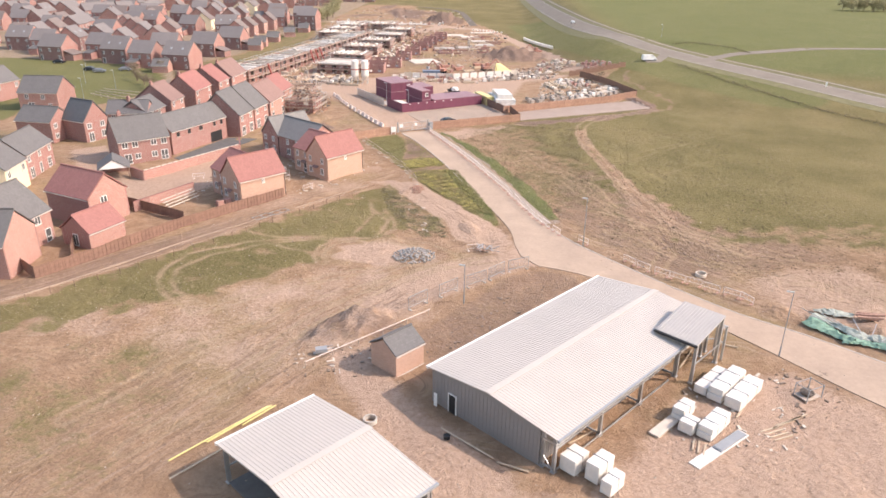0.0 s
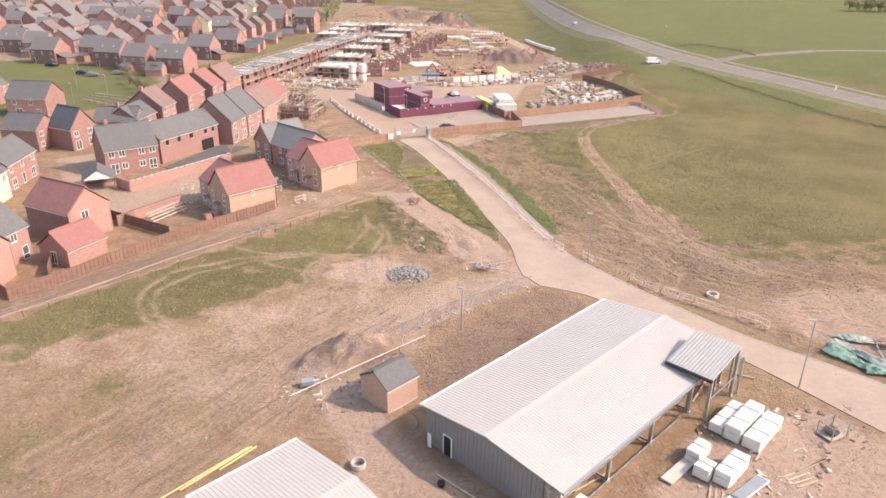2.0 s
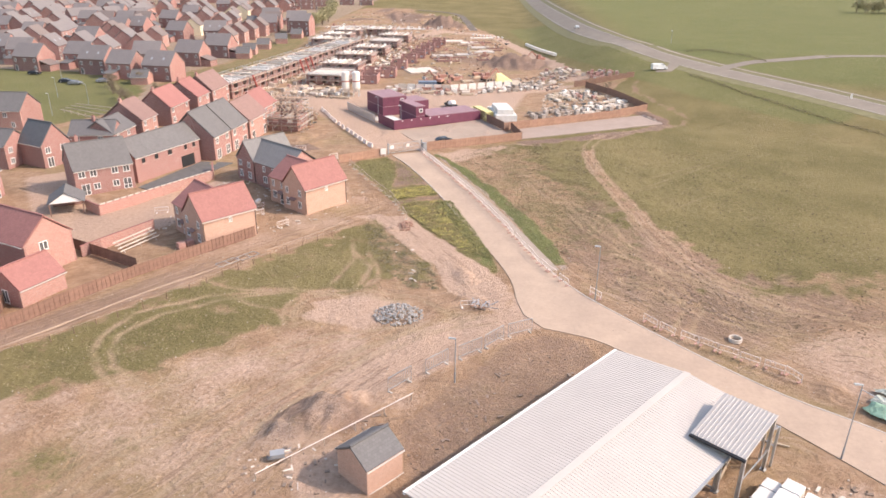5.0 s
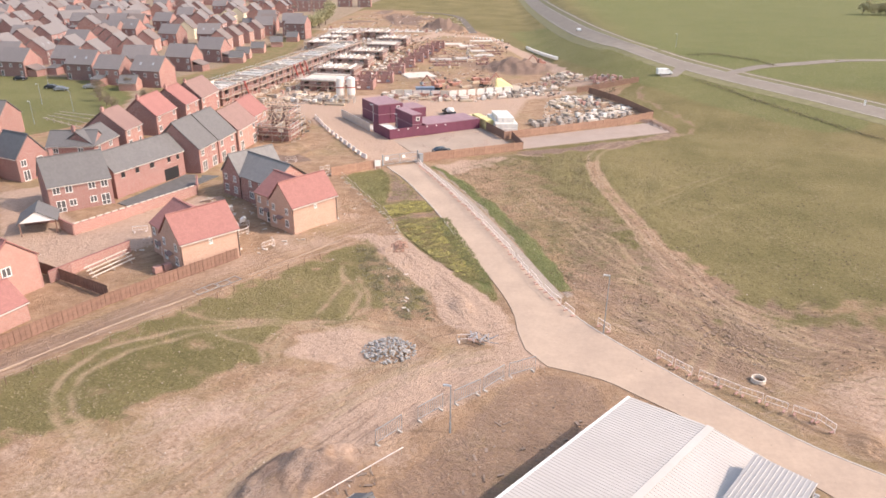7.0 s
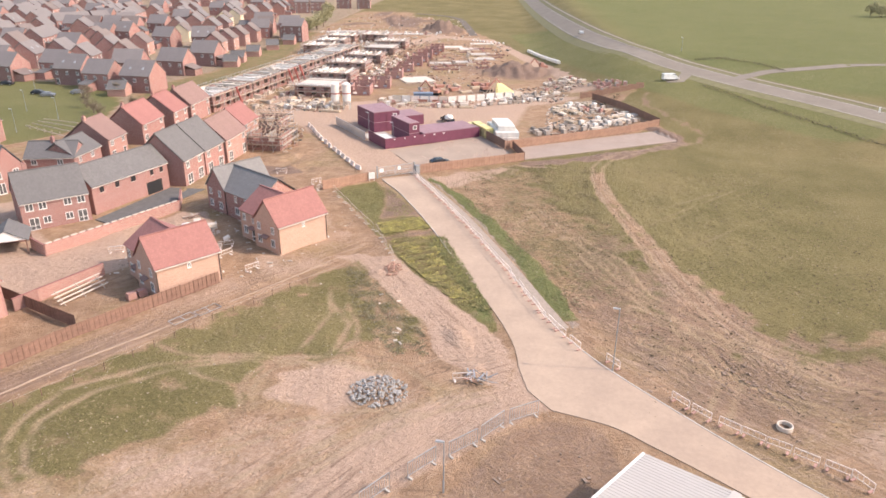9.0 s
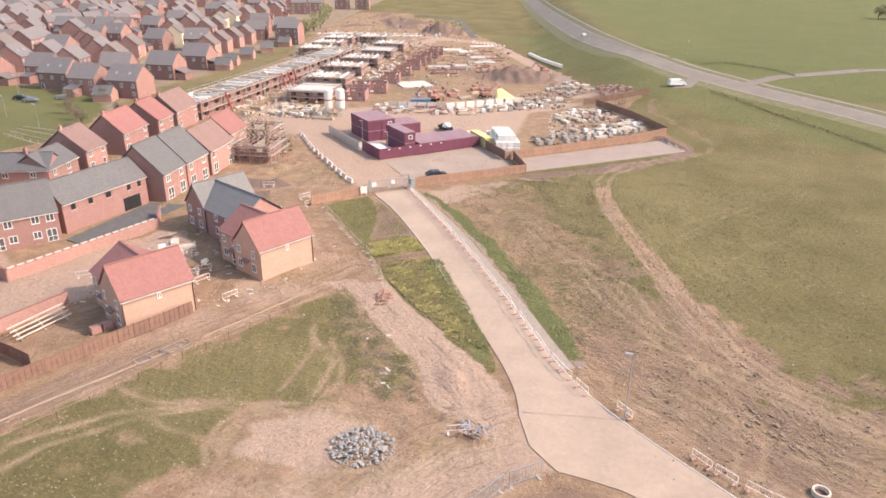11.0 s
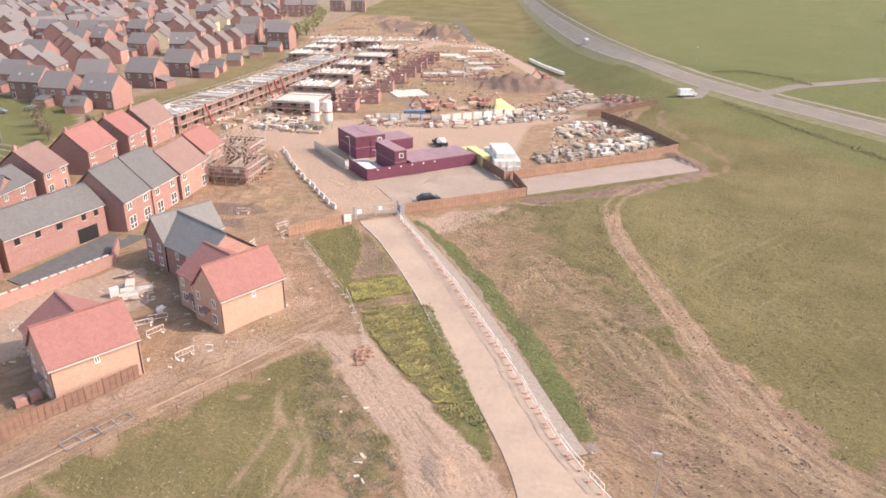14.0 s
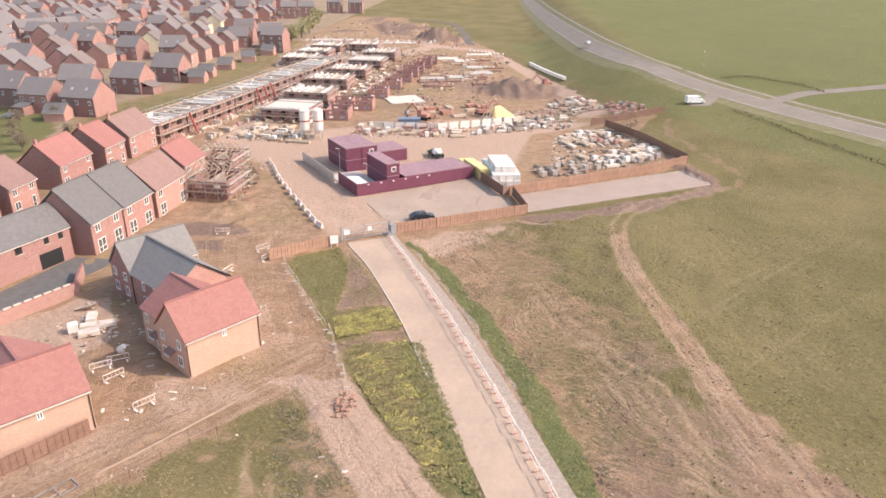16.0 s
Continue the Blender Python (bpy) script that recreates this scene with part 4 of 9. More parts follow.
def window(parent, m, w, h, lights=2, door=False, sill=True):
    """A white window or glazed door whose outer face looks along -y of m."""
    key = (round(w, 2), round(h, 2), lights, door)
    if key not in PANES:
        g = Shape()
        b = 0.09
        xs, zs = [0, b], [0, b]
        for i in range(1, lights):
            xs += [w * i / lights - 0.05, w * i / lights + 0.05]
        if door:
            zs += [h * 0.36, h * 0.36 + 0.08]
        xs, zs = xs + [w - b, w], zs + [h - b, h]
        f = lattice(xs, zs, {(i, k) for i in range(1, len(xs) - 1, 2) for k in range(1, len(zs) - 1, 2)}, -0.05, 0.02)
        g.box(b, w - b, -0.022, 0.01, b, h - b)
        PANES[key] = f.mesh("window_frame", WHITE), g.mesh("pane", GLASS), Shape().box(-0.08, w + 0.08, -0.12, 0.0, -0.08, 0).mesh("sill", CONCRETE)
    if not sill:   # far off: frame and glass in one mesh
        far = PANES.get(("far",) + key)
        if far is None:
            f = Shape().box(0, w, -0.05, 0.02, 0, h)
            far = f.mesh("window", WHITE)
            far.materials.append(GLASS)
            n = len(f.v)
            b = 0.11
            cells = [(b + i * (w - b) / lights, (i + 1) * (w - b) / lights) for i in range(lights)]
            for x0, x1 in cells:
                f.box(x0, x1, -0.06, -0.051, b, h - b)
            far = f.mesh("window", WHITE)
            far.materials.append(GLASS)
            for pl in far.polygons[6:]:
                pl.material_index = 1
            PANES[("far",) + key] = far
        ob = part("glazed_door" if door else "window", far, WHITE, parent)
        ob.matrix_local = m
        return ob
    f, g, s = PANES[key]
    ob = part("glazed_door" if door else "window", f, WHITE, parent)
    ob.matrix_local = m
    part("pane", g, GLASS, ob)
    if sill and not door:
        part("sill", s, CONCRETE, ob)
    return ob


def roof_pair(parent, x0, x1, y0, y1, he, top, mat, over=0.32, verge=0.14, fascia=True):
    """Two slopes with the ridge along x."""
    ym = (y0 + y1) / 2
    k = (top - he) / (ym - y0)
    t = 0.16
    for a, sgn in ((y0, 1), (y1, -1)):
        e = a - sgn * over
        ze = he - over * k
        q = [(x0 - verge, e, ze + t), (x1 + verge, e, ze + t), (x1 + verge, ym, top + t), (x0 - verge, ym, top + t)]
        part("roof_slope", Shape().slab(q if sgn > 0 else [q[1], q[0], q[3], q[2]], t), mat, parent)
        if fascia:
            part("fascia", Shape().box(x0 - verge + 0.02, x1 + verge - 0.02, min(e - sgn * 0.03, e - sgn * 0.1), max(e - sgn * 0.03, e - sgn * 0.1), ze - 0.04, ze + 0.08), FASCIA, parent)
    if fascia:
        part("ridge", Shape().beam((x0 - verge, ym, top + t + 0.02), (x1 + verge, ym, top + t + 0.02), 0.28, 0.14), mat, parent)


def gable(parent, x, y0, y1, he, top, mat, thick=0.3, base=0.0):
    """An end wall across x, from y0 to y1."""
    ym = (y0 + y1) / 2
    ys = [(y0, base), (y1, base), (y1, he), (ym, top), (y0, he)]
    vs = [(x, a, b) for a, b in ys] + [(x + thick, a, b) for a, b in ys]
    n = 5
    fs = [tuple(reversed(range(n))) if thick > 0 else tuple(range(n)), tuple(range(n, 2 * n)) if thick > 0 else tuple(reversed(range(n, 2 * n)))]
    for i in range(n):
        j = (i + 1) % n
        fs.append((i, j, n + j, n + i) if thick > 0 else (j, i, n + i, n + j))
    part("end_wall", Shape().add(vs, fs), mat, parent)


def house(x, y, turn, L, D, he, rise_, wall, roof, label, front=(), left=(), right=(), doors=(), chimney=None, z=None, name="house", category="house", end=None, group="", plain_=False):
    """A pitched-roof house. Its front runs L metres along the local x from the corner given; the ends face -x and +x. Openings: (along, up, width, height)."""
    e = thing(name, pose(x, y, lie(x, y) if z is None else z, 0, 0, turn), label, category, group)
    top = he + rise_
    part("front_wall", Shape().box(0, L, 0, 0.3, -0.3, he), wall, e)
    part("back_wall", Shape().box(0, L, D - 0.3, D, -0.3, he), wall, e)
    gable(e, 0, 0.302, D - 0.302, he, top - 0.25, end or wall, 0.3, -0.3)
    gable(e, L, 0.302, D - 0.302, he, top - 0.25, end or wall, -0.3, -0.3)
    roof_pair(e, 0, L, 0, D, he, top, roof, fascia=not plain_)
    for a, u, w, h in front:
        window(e, pose(a, -0.003, u), w, h, sill=not plain_)
    for a, w, h in doors:
        window(e, pose(a, -0.003, 0.05), w, h, 2 if w > 1.3 else 1, True, sill=not plain_)
    for a, u, w, h in left:
        window(e, pose(-0.003, D - a, u, 0, 0, -90), w, h)
    for a, u, w, h in right:
        window(e, pose(L + 0.003, a, u, 0, 0, 90), w, h)
    for a, u in (chimney or ()):
        c = part("chimney", Shape().box(a - 0.35, a + 0.35, u - 0.3, u + 0.3, top - 1.6, top + 0.9), wall, e)
        part("pot", Shape().tube((a, u, top + 0.9), (a, u, top + 1.25), 0.12, 0.1, 8), TILE_RED, c)
    return e


def windows_row(n, L, up, w, h, edge=0.8):
    step = (L - 2 * edge - w) / max(1, n - 1)
    return [(edge + i * step, up, w, h) for i in range(n)]


def pipes(e, places, he):
    for x, y in places:
        part("downpipe", Shape().tube((x, y, 0.1), (x, y, he - 0.1), 0.05, n=6), BLACK, e)


def corner_pair(x, y, turn, L, D, wing, label, wall_lit, wall_front, roof, name="house"):
    """A house with its ridge along the side wall, and a wing with a lower cross roof behind it."""
    he, up = 4.75, 3.4
    e = house(x, y, turn, L, D, he, up, wall_lit, roof, label, front=[(L * 0.48, 3.4, 0.55, 0.75)], end=wall_front,
              left=[(0.9, 3.1, 0.8, 1.15), (D - 1.8, 3.1, 0.8, 1.15), (D - 2.0, 0.9, 1.0, 1.3), (0.9, 0.9, 1.0, 1.3)], name=name)
    pipes(e, [(0.12, -0.08), (L - 0.15, -0.08)], he)
    wy, a0, a1 = D + wing, 0.7, L - 0.1
    part("wing_front", Shape().box(a0, a0 + 0.3, D + 0.003, wy, -0.3, he), wall_front, e)
    part("wing_back", Shape().box(a1 - 0.3, a1, D + 0.003, wy, -0.3, he), wall_lit, e)
    s = Shape()
    xm, tp = (a0 + a1) / 2, he + 2.85
    i0, i1 = a0 + 0.31, a1 - 0.31
    s.add([(i0, wy - 0.3, -0.3), (i1, wy - 0.3, -0.3), (i1, wy - 0.3, he), (xm, wy - 0.3, tp - 0.2), (i0, wy - 0.3, he),
           (i0, wy, -0.3), (i1, wy, -0.3), (i1, wy, he), (xm, wy, tp - 0.2), (i0, wy, he)],
          [(0, 1, 2, 3, 4), (9, 8, 7, 6, 5), (1, 0, 5, 6), (2, 1, 6, 7), (3, 2, 7, 8), (4, 3, 8, 9), (0, 4, 9, 5)])
    part("wing_end", s, wall_lit, e)
    k = (tp - he) / (xm - a0)
    y0 = D / 2 + (he + up - tp) / up * D / 2 - 0.1
    for a, sg in ((a0, 1), (a1, -1)):
        ex, ez = a - sg * 0.3, he - 0.3 * k
        q = [(ex, wy + 0.1, ez + 0.16), (ex, D - 0.2, ez + 0.16), (xm, y0, tp + 0.16), (xm, wy + 0.1, tp + 0.16)]
        part("roof_slope", Shape().slab(q if sg > 0 else [q[1], q[0], q[3], q[2]], 0.14), roof, e)
    part("ridge", Shape().beam((xm, y0, tp + 0.17), (xm, wy + 0.1, tp + 0.17), 0.28, 0.14), roof, e)
    for j in range(2):
        window(e, pose(a0 - 0.003, wy - 0.7 - j * (wing - 2.2), 3.1, 0, 0, -90), 0.8, 1.15)
    window(e, pose(a0 - 0.003, wy - 0.8, 0.9, 0, 0, -90), 1.1, 1.3)
    window(e, pose(a0 - 0.003, wy - wing * 0.62, 0.05, 0, 0, -90), 1.0, 2.05, 1, True)
    for yy in (wy - wing * 0.62 - 0.5, D * 0.5):
        x0 = a0 if yy > D else 0.0
        part("porch_canopy", Shape().slab([(x0 - 0.75, yy + 0.8, 2.25), (x0 - 0.75, yy - 0.8, 2.25), (x0 - 0.01, yy - 0.8, 2.55), (x0 - 0.01, yy + 0.8, 2.55)], 0.1), TILE_BROWN, e, "small brown porch canopy")
    return e


# the two new corner houses beside the lane
corner_pair(-41.6, 104.4, 49.5, 9.3, 6.4, 4.7, "new buff-brick corner house with a red tiled roof behind the fence", BRICK_BUFF, BRICK_BUFF, TILE_RED)
corner_pair(-30.0, 120.9, 53.0, 9.5, 6.3, 4.8, "new buff-brick corner house with a red tiled roof", BRICK_BUFF, BRICK_BUFF, TILE_RED)


def beside(a, b):
    """A place a metres along the second corner house's side wall and b metres back from it."""
    c, s_ = math.cos(radians(53)), math.sin(radians(53))
    return -30.0 + a * c - b * s_, 120.9 + a * s_ + b * c


# the grey-roofed house set back behind the second one, with a cross gable at its far end
gx, gy = beside(4.5, 11.3)
GW, GL, GE, GR = 8.2, 10.3, 4.7, 7.75
g = thing("house", pose(gx, gy, 0, 0, 0, 53.0), "new red-brick house with grey slate roof and gable coloured orange for sun", "house")
# light put into the brick: brown on the shaded side, orange on the lit end
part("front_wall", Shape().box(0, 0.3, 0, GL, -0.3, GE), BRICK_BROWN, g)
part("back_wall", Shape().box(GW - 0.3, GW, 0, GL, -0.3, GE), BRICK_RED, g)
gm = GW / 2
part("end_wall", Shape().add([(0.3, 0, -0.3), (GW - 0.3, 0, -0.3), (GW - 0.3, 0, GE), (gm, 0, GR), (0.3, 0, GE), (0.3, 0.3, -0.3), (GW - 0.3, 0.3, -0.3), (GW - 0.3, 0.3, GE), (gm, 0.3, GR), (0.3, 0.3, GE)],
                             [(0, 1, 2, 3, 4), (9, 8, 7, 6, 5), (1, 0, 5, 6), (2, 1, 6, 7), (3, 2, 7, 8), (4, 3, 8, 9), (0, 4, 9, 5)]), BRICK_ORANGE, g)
for a, sg in ((0, 1), (GW, -1)):
    q = [(a - sg * 0.3, GL - 0.1, GE - 0.1), (a - sg * 0.3, -0.12, GE - 0.1), (gm, -0.12, GR + 0.16), (gm, GL + 2.7, GR + 0.16)]
    part("roof_slope", Shape().slab(q if sg > 0 else [q[1], q[0], q[3], q[2]], 0.14), TILE_PALE, g)
part("ridge", Shape().beam((gm, -0.12, GR + 0.18), (gm, GL + 2.7, GR + 0.18), 0.28, 0.14), TILE_GREY, g)
part("verge_board", Shape().beam((gm, -0.16, GR + 0.1), (GW + 0.3, -0.16, GE - 0.14), 0.06, 0.2), BLACK, g)
for yy in (0.8, 3.4, 6.4):
    window(g, pose(-0.003, yy + 1.0, 3.1, 0, 0, -90), 0.8, 1.15)
window(g, pose(-0.003, 2.6, 0.05, 0, 0, -90), 1.0, 2.05, 1, True)
window(g, pose(-0.003, 7.4, 0.9, 0, 0, -90), 1.3, 1.3)
part("downpipe", Shape().tube((-0.08, GL - 0.2, 0.1), (-0.08, GL - 0.2, GE - 0.1), 0.05, n=6), BLACK, g)
gx, gy = beside(4.4, 21.62)
# the end turned from the sun gets its shade from browner brick
house(gx, gy, 53.0, 9.7, 5.6, GE, 3.3, BRICK_RED, TILE_PALE, "new red-brick house with grey slate roof and gable darkened for shade", end=BRICK_BROWN,
      left=[(0.7, 3.0, 0.9, 1.15), (3.6, 3.0, 0.9, 1.15), (0.7, 0.8, 1.1, 1.3), (3.6, 0.8, 1.1, 1.3)])

# the terrace of larger houses and its neighbours
T = "new terraced brick house"
# ends in browner brick than the fronts, as shade put into the colour
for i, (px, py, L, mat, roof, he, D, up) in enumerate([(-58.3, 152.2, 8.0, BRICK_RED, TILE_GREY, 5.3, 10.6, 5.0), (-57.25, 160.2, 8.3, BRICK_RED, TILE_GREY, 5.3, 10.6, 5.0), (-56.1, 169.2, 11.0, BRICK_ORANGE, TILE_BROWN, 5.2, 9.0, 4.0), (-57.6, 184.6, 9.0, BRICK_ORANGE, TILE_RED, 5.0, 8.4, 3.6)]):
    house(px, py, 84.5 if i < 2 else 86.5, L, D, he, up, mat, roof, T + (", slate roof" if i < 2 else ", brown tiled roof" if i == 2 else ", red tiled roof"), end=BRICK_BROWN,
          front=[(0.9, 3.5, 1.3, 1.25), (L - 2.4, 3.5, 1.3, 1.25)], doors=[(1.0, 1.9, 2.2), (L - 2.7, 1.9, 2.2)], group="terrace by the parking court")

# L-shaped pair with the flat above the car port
# both buildings: shaded ends darkened by a browner brick than the sunlit fronts
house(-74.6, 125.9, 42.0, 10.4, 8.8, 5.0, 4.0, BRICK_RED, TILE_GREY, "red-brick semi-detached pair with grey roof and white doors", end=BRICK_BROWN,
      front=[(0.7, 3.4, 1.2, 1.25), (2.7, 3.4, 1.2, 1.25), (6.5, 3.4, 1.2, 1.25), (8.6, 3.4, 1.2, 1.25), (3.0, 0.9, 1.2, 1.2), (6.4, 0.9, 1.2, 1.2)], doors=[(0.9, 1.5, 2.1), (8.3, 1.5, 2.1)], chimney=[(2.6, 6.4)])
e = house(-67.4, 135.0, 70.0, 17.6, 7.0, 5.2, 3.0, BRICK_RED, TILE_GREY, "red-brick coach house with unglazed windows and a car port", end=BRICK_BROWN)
# the wall is solid: black panels paint the darkness behind each window opening
for px, pw in ((1.6, 0.9), (5.0, 0.9), (8.6, 1.1), (13.2, 0.8), (15.6, 0.8)):
    gap = part("window_opening", lattice([px - 0.05, px, px + pw, px + pw + 0.05], [3.62, 3.67, 4.63, 4.68], {(1, 1)}, -0.03, 0.02), BRICK_BROWN, e, "unglazed window opening")
    part("dark_room", Shape().box(px, px + pw, -0.012, 0.02, 3.67, 4.63), BLACK, gap)
    part("sill", Shape().box(px - 0.1, px + pw + 0.1, -0.1, -0.031, 3.54, 3.62), CONCRETE, gap)
# flat black panel painted as the shade inside the car port
part("car_port_opening", Shape().box(12.0, 15.8, -0.01, 0.04, 0.0, 2.4), BLACK, e, "black panel for the dark of the open car port")
part("band_course", Shape().box(0.2, 17.4, -0.03, 0.0, 2.75, 2.9), BRICK_BROWN, e)

# the row behind, gable to gable
E_ = "brick house behind the terrace"
# brown-brick ends paint the shade on the gables of this row
for px, py, L, D, wall, roof, hue in ((-81.6, 167.0, 7.3, 10.2, BRICK_ORANGE, TILE_BROWN, "brown"), (-81.3, 181.9, 10.6, 9.0, BRICK_RED, TILE_RED, "red"), (-79.9, 196.0, 7.8, 10.4, BRICK_RED, TILE_RED, "red"), (-79.4, 205.5, 12.0, 9.0, BRICK_RED, TILE_BROWN, "brown")):
    house(px, py, 88.0, L, D, 5.0, 4.0, wall, roof, "%s with %s roof" % (E_, hue), end=BRICK_BROWN, front=[(0.8, 3.4, 1.2, 1.2), (L - 2.0, 3.4, 1.2, 1.2), (0.8, 0.8, 1.5, 1.5)], doors=[(L - 1.9, 1.0, 2.1)], chimney=[(0.6, D / 2)], group="row behind the terrace")

# low L-shaped house
e = house(-92.0, 153.4, 12.0, 9.6, 7.6, 4.4, 2.4, BRICK_RED, TILE_GREY, "low red-brick house with grey hipped roof", front=[(1.2, 2.9, 1.1, 1.1), (6.2, 2.9, 1.1, 1.1)], end=BRICK_RED)
# brown ends here too: shade in the brick colour
house(-82.7, 155.6, 88.0, 9.4, 7.4, 4.4, 2.6, BRICK_RED, TILE_GREY, "low red-brick wing house with grey roof and chimney", front=[(1.4, 2.8, 0.9, 1.2), (5.6, 2.8, 1.2, 1.2), (5.6, 0.6, 1.2, 1.3)], end=BRICK_BROWN, chimney=[(2.0, 5.4)])

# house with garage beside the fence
# orange brick on the sunlit walls, red on the shaded ones, of both buildings
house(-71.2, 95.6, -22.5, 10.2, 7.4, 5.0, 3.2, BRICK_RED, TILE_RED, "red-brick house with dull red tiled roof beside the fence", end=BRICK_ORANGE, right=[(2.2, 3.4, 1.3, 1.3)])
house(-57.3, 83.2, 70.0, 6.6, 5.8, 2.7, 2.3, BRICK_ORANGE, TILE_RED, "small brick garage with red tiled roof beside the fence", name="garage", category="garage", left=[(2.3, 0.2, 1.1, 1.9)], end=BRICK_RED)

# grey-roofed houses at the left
# brick houses down to the steep dark roof: shaded walls take the darker brick
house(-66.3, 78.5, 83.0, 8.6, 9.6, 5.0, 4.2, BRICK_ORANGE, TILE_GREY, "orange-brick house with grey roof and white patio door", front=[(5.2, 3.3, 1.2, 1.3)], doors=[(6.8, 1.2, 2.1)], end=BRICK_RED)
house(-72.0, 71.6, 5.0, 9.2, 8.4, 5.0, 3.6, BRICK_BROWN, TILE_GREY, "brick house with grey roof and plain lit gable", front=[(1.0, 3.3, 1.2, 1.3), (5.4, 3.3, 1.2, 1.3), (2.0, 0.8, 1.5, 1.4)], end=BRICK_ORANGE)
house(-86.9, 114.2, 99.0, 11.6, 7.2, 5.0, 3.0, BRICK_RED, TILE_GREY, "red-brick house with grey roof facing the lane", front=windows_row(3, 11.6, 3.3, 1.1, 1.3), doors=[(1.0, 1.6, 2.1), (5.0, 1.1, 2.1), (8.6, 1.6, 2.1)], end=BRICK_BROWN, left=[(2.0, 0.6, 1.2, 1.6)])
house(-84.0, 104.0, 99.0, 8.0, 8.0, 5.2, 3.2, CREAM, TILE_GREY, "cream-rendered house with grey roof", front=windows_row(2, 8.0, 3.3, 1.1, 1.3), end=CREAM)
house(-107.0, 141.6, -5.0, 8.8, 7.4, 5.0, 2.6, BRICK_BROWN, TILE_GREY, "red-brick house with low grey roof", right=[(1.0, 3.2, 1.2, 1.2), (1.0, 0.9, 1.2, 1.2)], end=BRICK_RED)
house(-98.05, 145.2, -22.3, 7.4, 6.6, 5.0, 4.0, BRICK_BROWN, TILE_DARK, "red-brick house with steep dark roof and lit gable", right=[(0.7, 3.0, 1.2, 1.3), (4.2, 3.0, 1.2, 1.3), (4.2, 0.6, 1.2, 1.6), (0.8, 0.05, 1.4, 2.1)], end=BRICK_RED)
house(-127.0, 172.6, 3.0, 10.8, 9.4, 5.0, 3.6, BRICK_ORANGE, TILE_GREY, "orange-brick house with grey roof beside the green", front=[(1.8, 3.2, 1.1, 1.3), (6.2, 3.2, 1.1, 1.3), (2.4, 0.6, 1.8, 1.7), (8.0, 0.8, 1.0, 1.3)], end=BRICK_BROWN)
house(-140.0, 182.0, 80.0, 9.0, 9.0, 5.2, 3.6, BRICK_RED, TILE_GREY, "red-brick house with grey roof beside the green", front=windows_row(2, 9.0, 3.2, 1.1, 1.3), end=BRICK_ORANGE)


# ---- the estate further off ----
def estate_type(wall, end, roof, L, D, he, up, label, dormer=False, n=3):
    e = house(0, 0, 0, L, D, he, up, wall, roof, label, front=windows_row(n, L, 3.3, 1.0, 1.25) + windows_row(n, L, 0.8, 1.0, 1.3)[-1:] + (windows_row(n, L, 5.8, 0.9, 1.0) if he > 6.5 else []), doors=[(0.8, 1.1, 2.1)], end=end, group="estate houses", plain_=True)
    if dormer:
        for a in (L * 0.25, L * 0.68):
            part("roof_window", Shape().slab([(a, 1.6, he + 0.3 + 1.6 * 2 * up / D), (a + 0.7, 1.6, he + 0.3 + 1.6 * 2 * up / D), (a + 0.7, 2.4, he + 0.3 + 2.4 * 2 * up / D), (a, 2.4, he + 0.3 + 2.4 * 2 * up / D)], 0.1), STEEL_GREY, e, "pale grey roof window")
    return e


# fronts and ends differ in brick to paint their sun and shade
TYPES = [
    estate_type(BRICK_RED, BRICK_BROWN, TILE_FAR, 9.6, 9.4, 5.4, 3.9, "red-brick estate house with grey roof"),
    estate_type(BRICK_ORANGE, BRICK_RED, TILE_WARM, 8.8, 9.0, 5.3, 3.8, "orange-brick estate house with warm grey roof", n=2),
    estate_type(BRICK_DARK_SHADED, BRICK_RED, TILE_FAR, 10.6, 9.8, 5.5, 4.2, "dark brick estate house with roof windows, walls darkened further for shade", dormer=True),
    estate_type(CREAM, CREAM, TILE_WARM, 9.2, 9.0, 5.2, 3.6, "cream-rendered estate house with grey roof"),
    estate_type(BRICK_DARK_SHADED, BRICK_RED, TILE_FAR, 10.5, 10.0, 7.8, 3.4, "three-storey brick estate house with grey roof"),
    estate_type(BRICK_DARK_SHADED, BRICK_RED, TILE_FAR, 10.5, 9.6, 5.3, 4.1, "dark brick estate house with lit gable and lean-to, walls darkened further for shade"),
]
far_house = thing("house", Matrix(), "distant red-brick estate house with grey roof", "house", "distant estate houses")
TYPES.append(far_house)
s = Shape().box(0, 9.6, 0, 9.0, -0.3, 5.2)
s.add([(0, 0, 5.2), (0, 9.0, 5.2), (0, 4.5, 8.6), (9.6, 0, 5.2), (9.6, 9.0, 5.2), (9.6, 4.5, 8.6)], [(0, 2, 1), (3, 4, 5), (0, 3, 5, 2), (1, 2, 5, 4)])
part("house_body", s, BRICK_RED, far_house)
for a, sg in ((0, 1), (9.0, -1)):
    q = [(-0.15, a - sg * 0.3, 5.1), (9.75, a - sg * 0.3, 5.1), (9.75, 4.5, 8.8), (-0.15, 4.5, 8.8)]
    part("roof_slope", Shape().slab(q if sg > 0 else [q[1], q[0], q[3], q[2]], 0.15), TILE_FAR, far_house)
for a, u in ((1.0, 3.3), (4.2, 3.3), (7.4, 3.3)):
    window(far_house, pose(a, -0.003, u), 1.2, 1.3, sill=False)
part("lean_to", Shape().box(10.502, 14.4, 1.0, 6.4, 0, 2.4), BRICK_BROWN, TYPES[5], "brick lean-to garage")
part("lean_to_roof", Shape().slab([(14.8, 0.7, 2.4), (14.8, 6.7, 2.4), (10.51, 6.7, 3.9), (10.51, 0.7, 3.9)], 0.12), TILE_WARM, TYPES[5])
lean = TYPES[0]
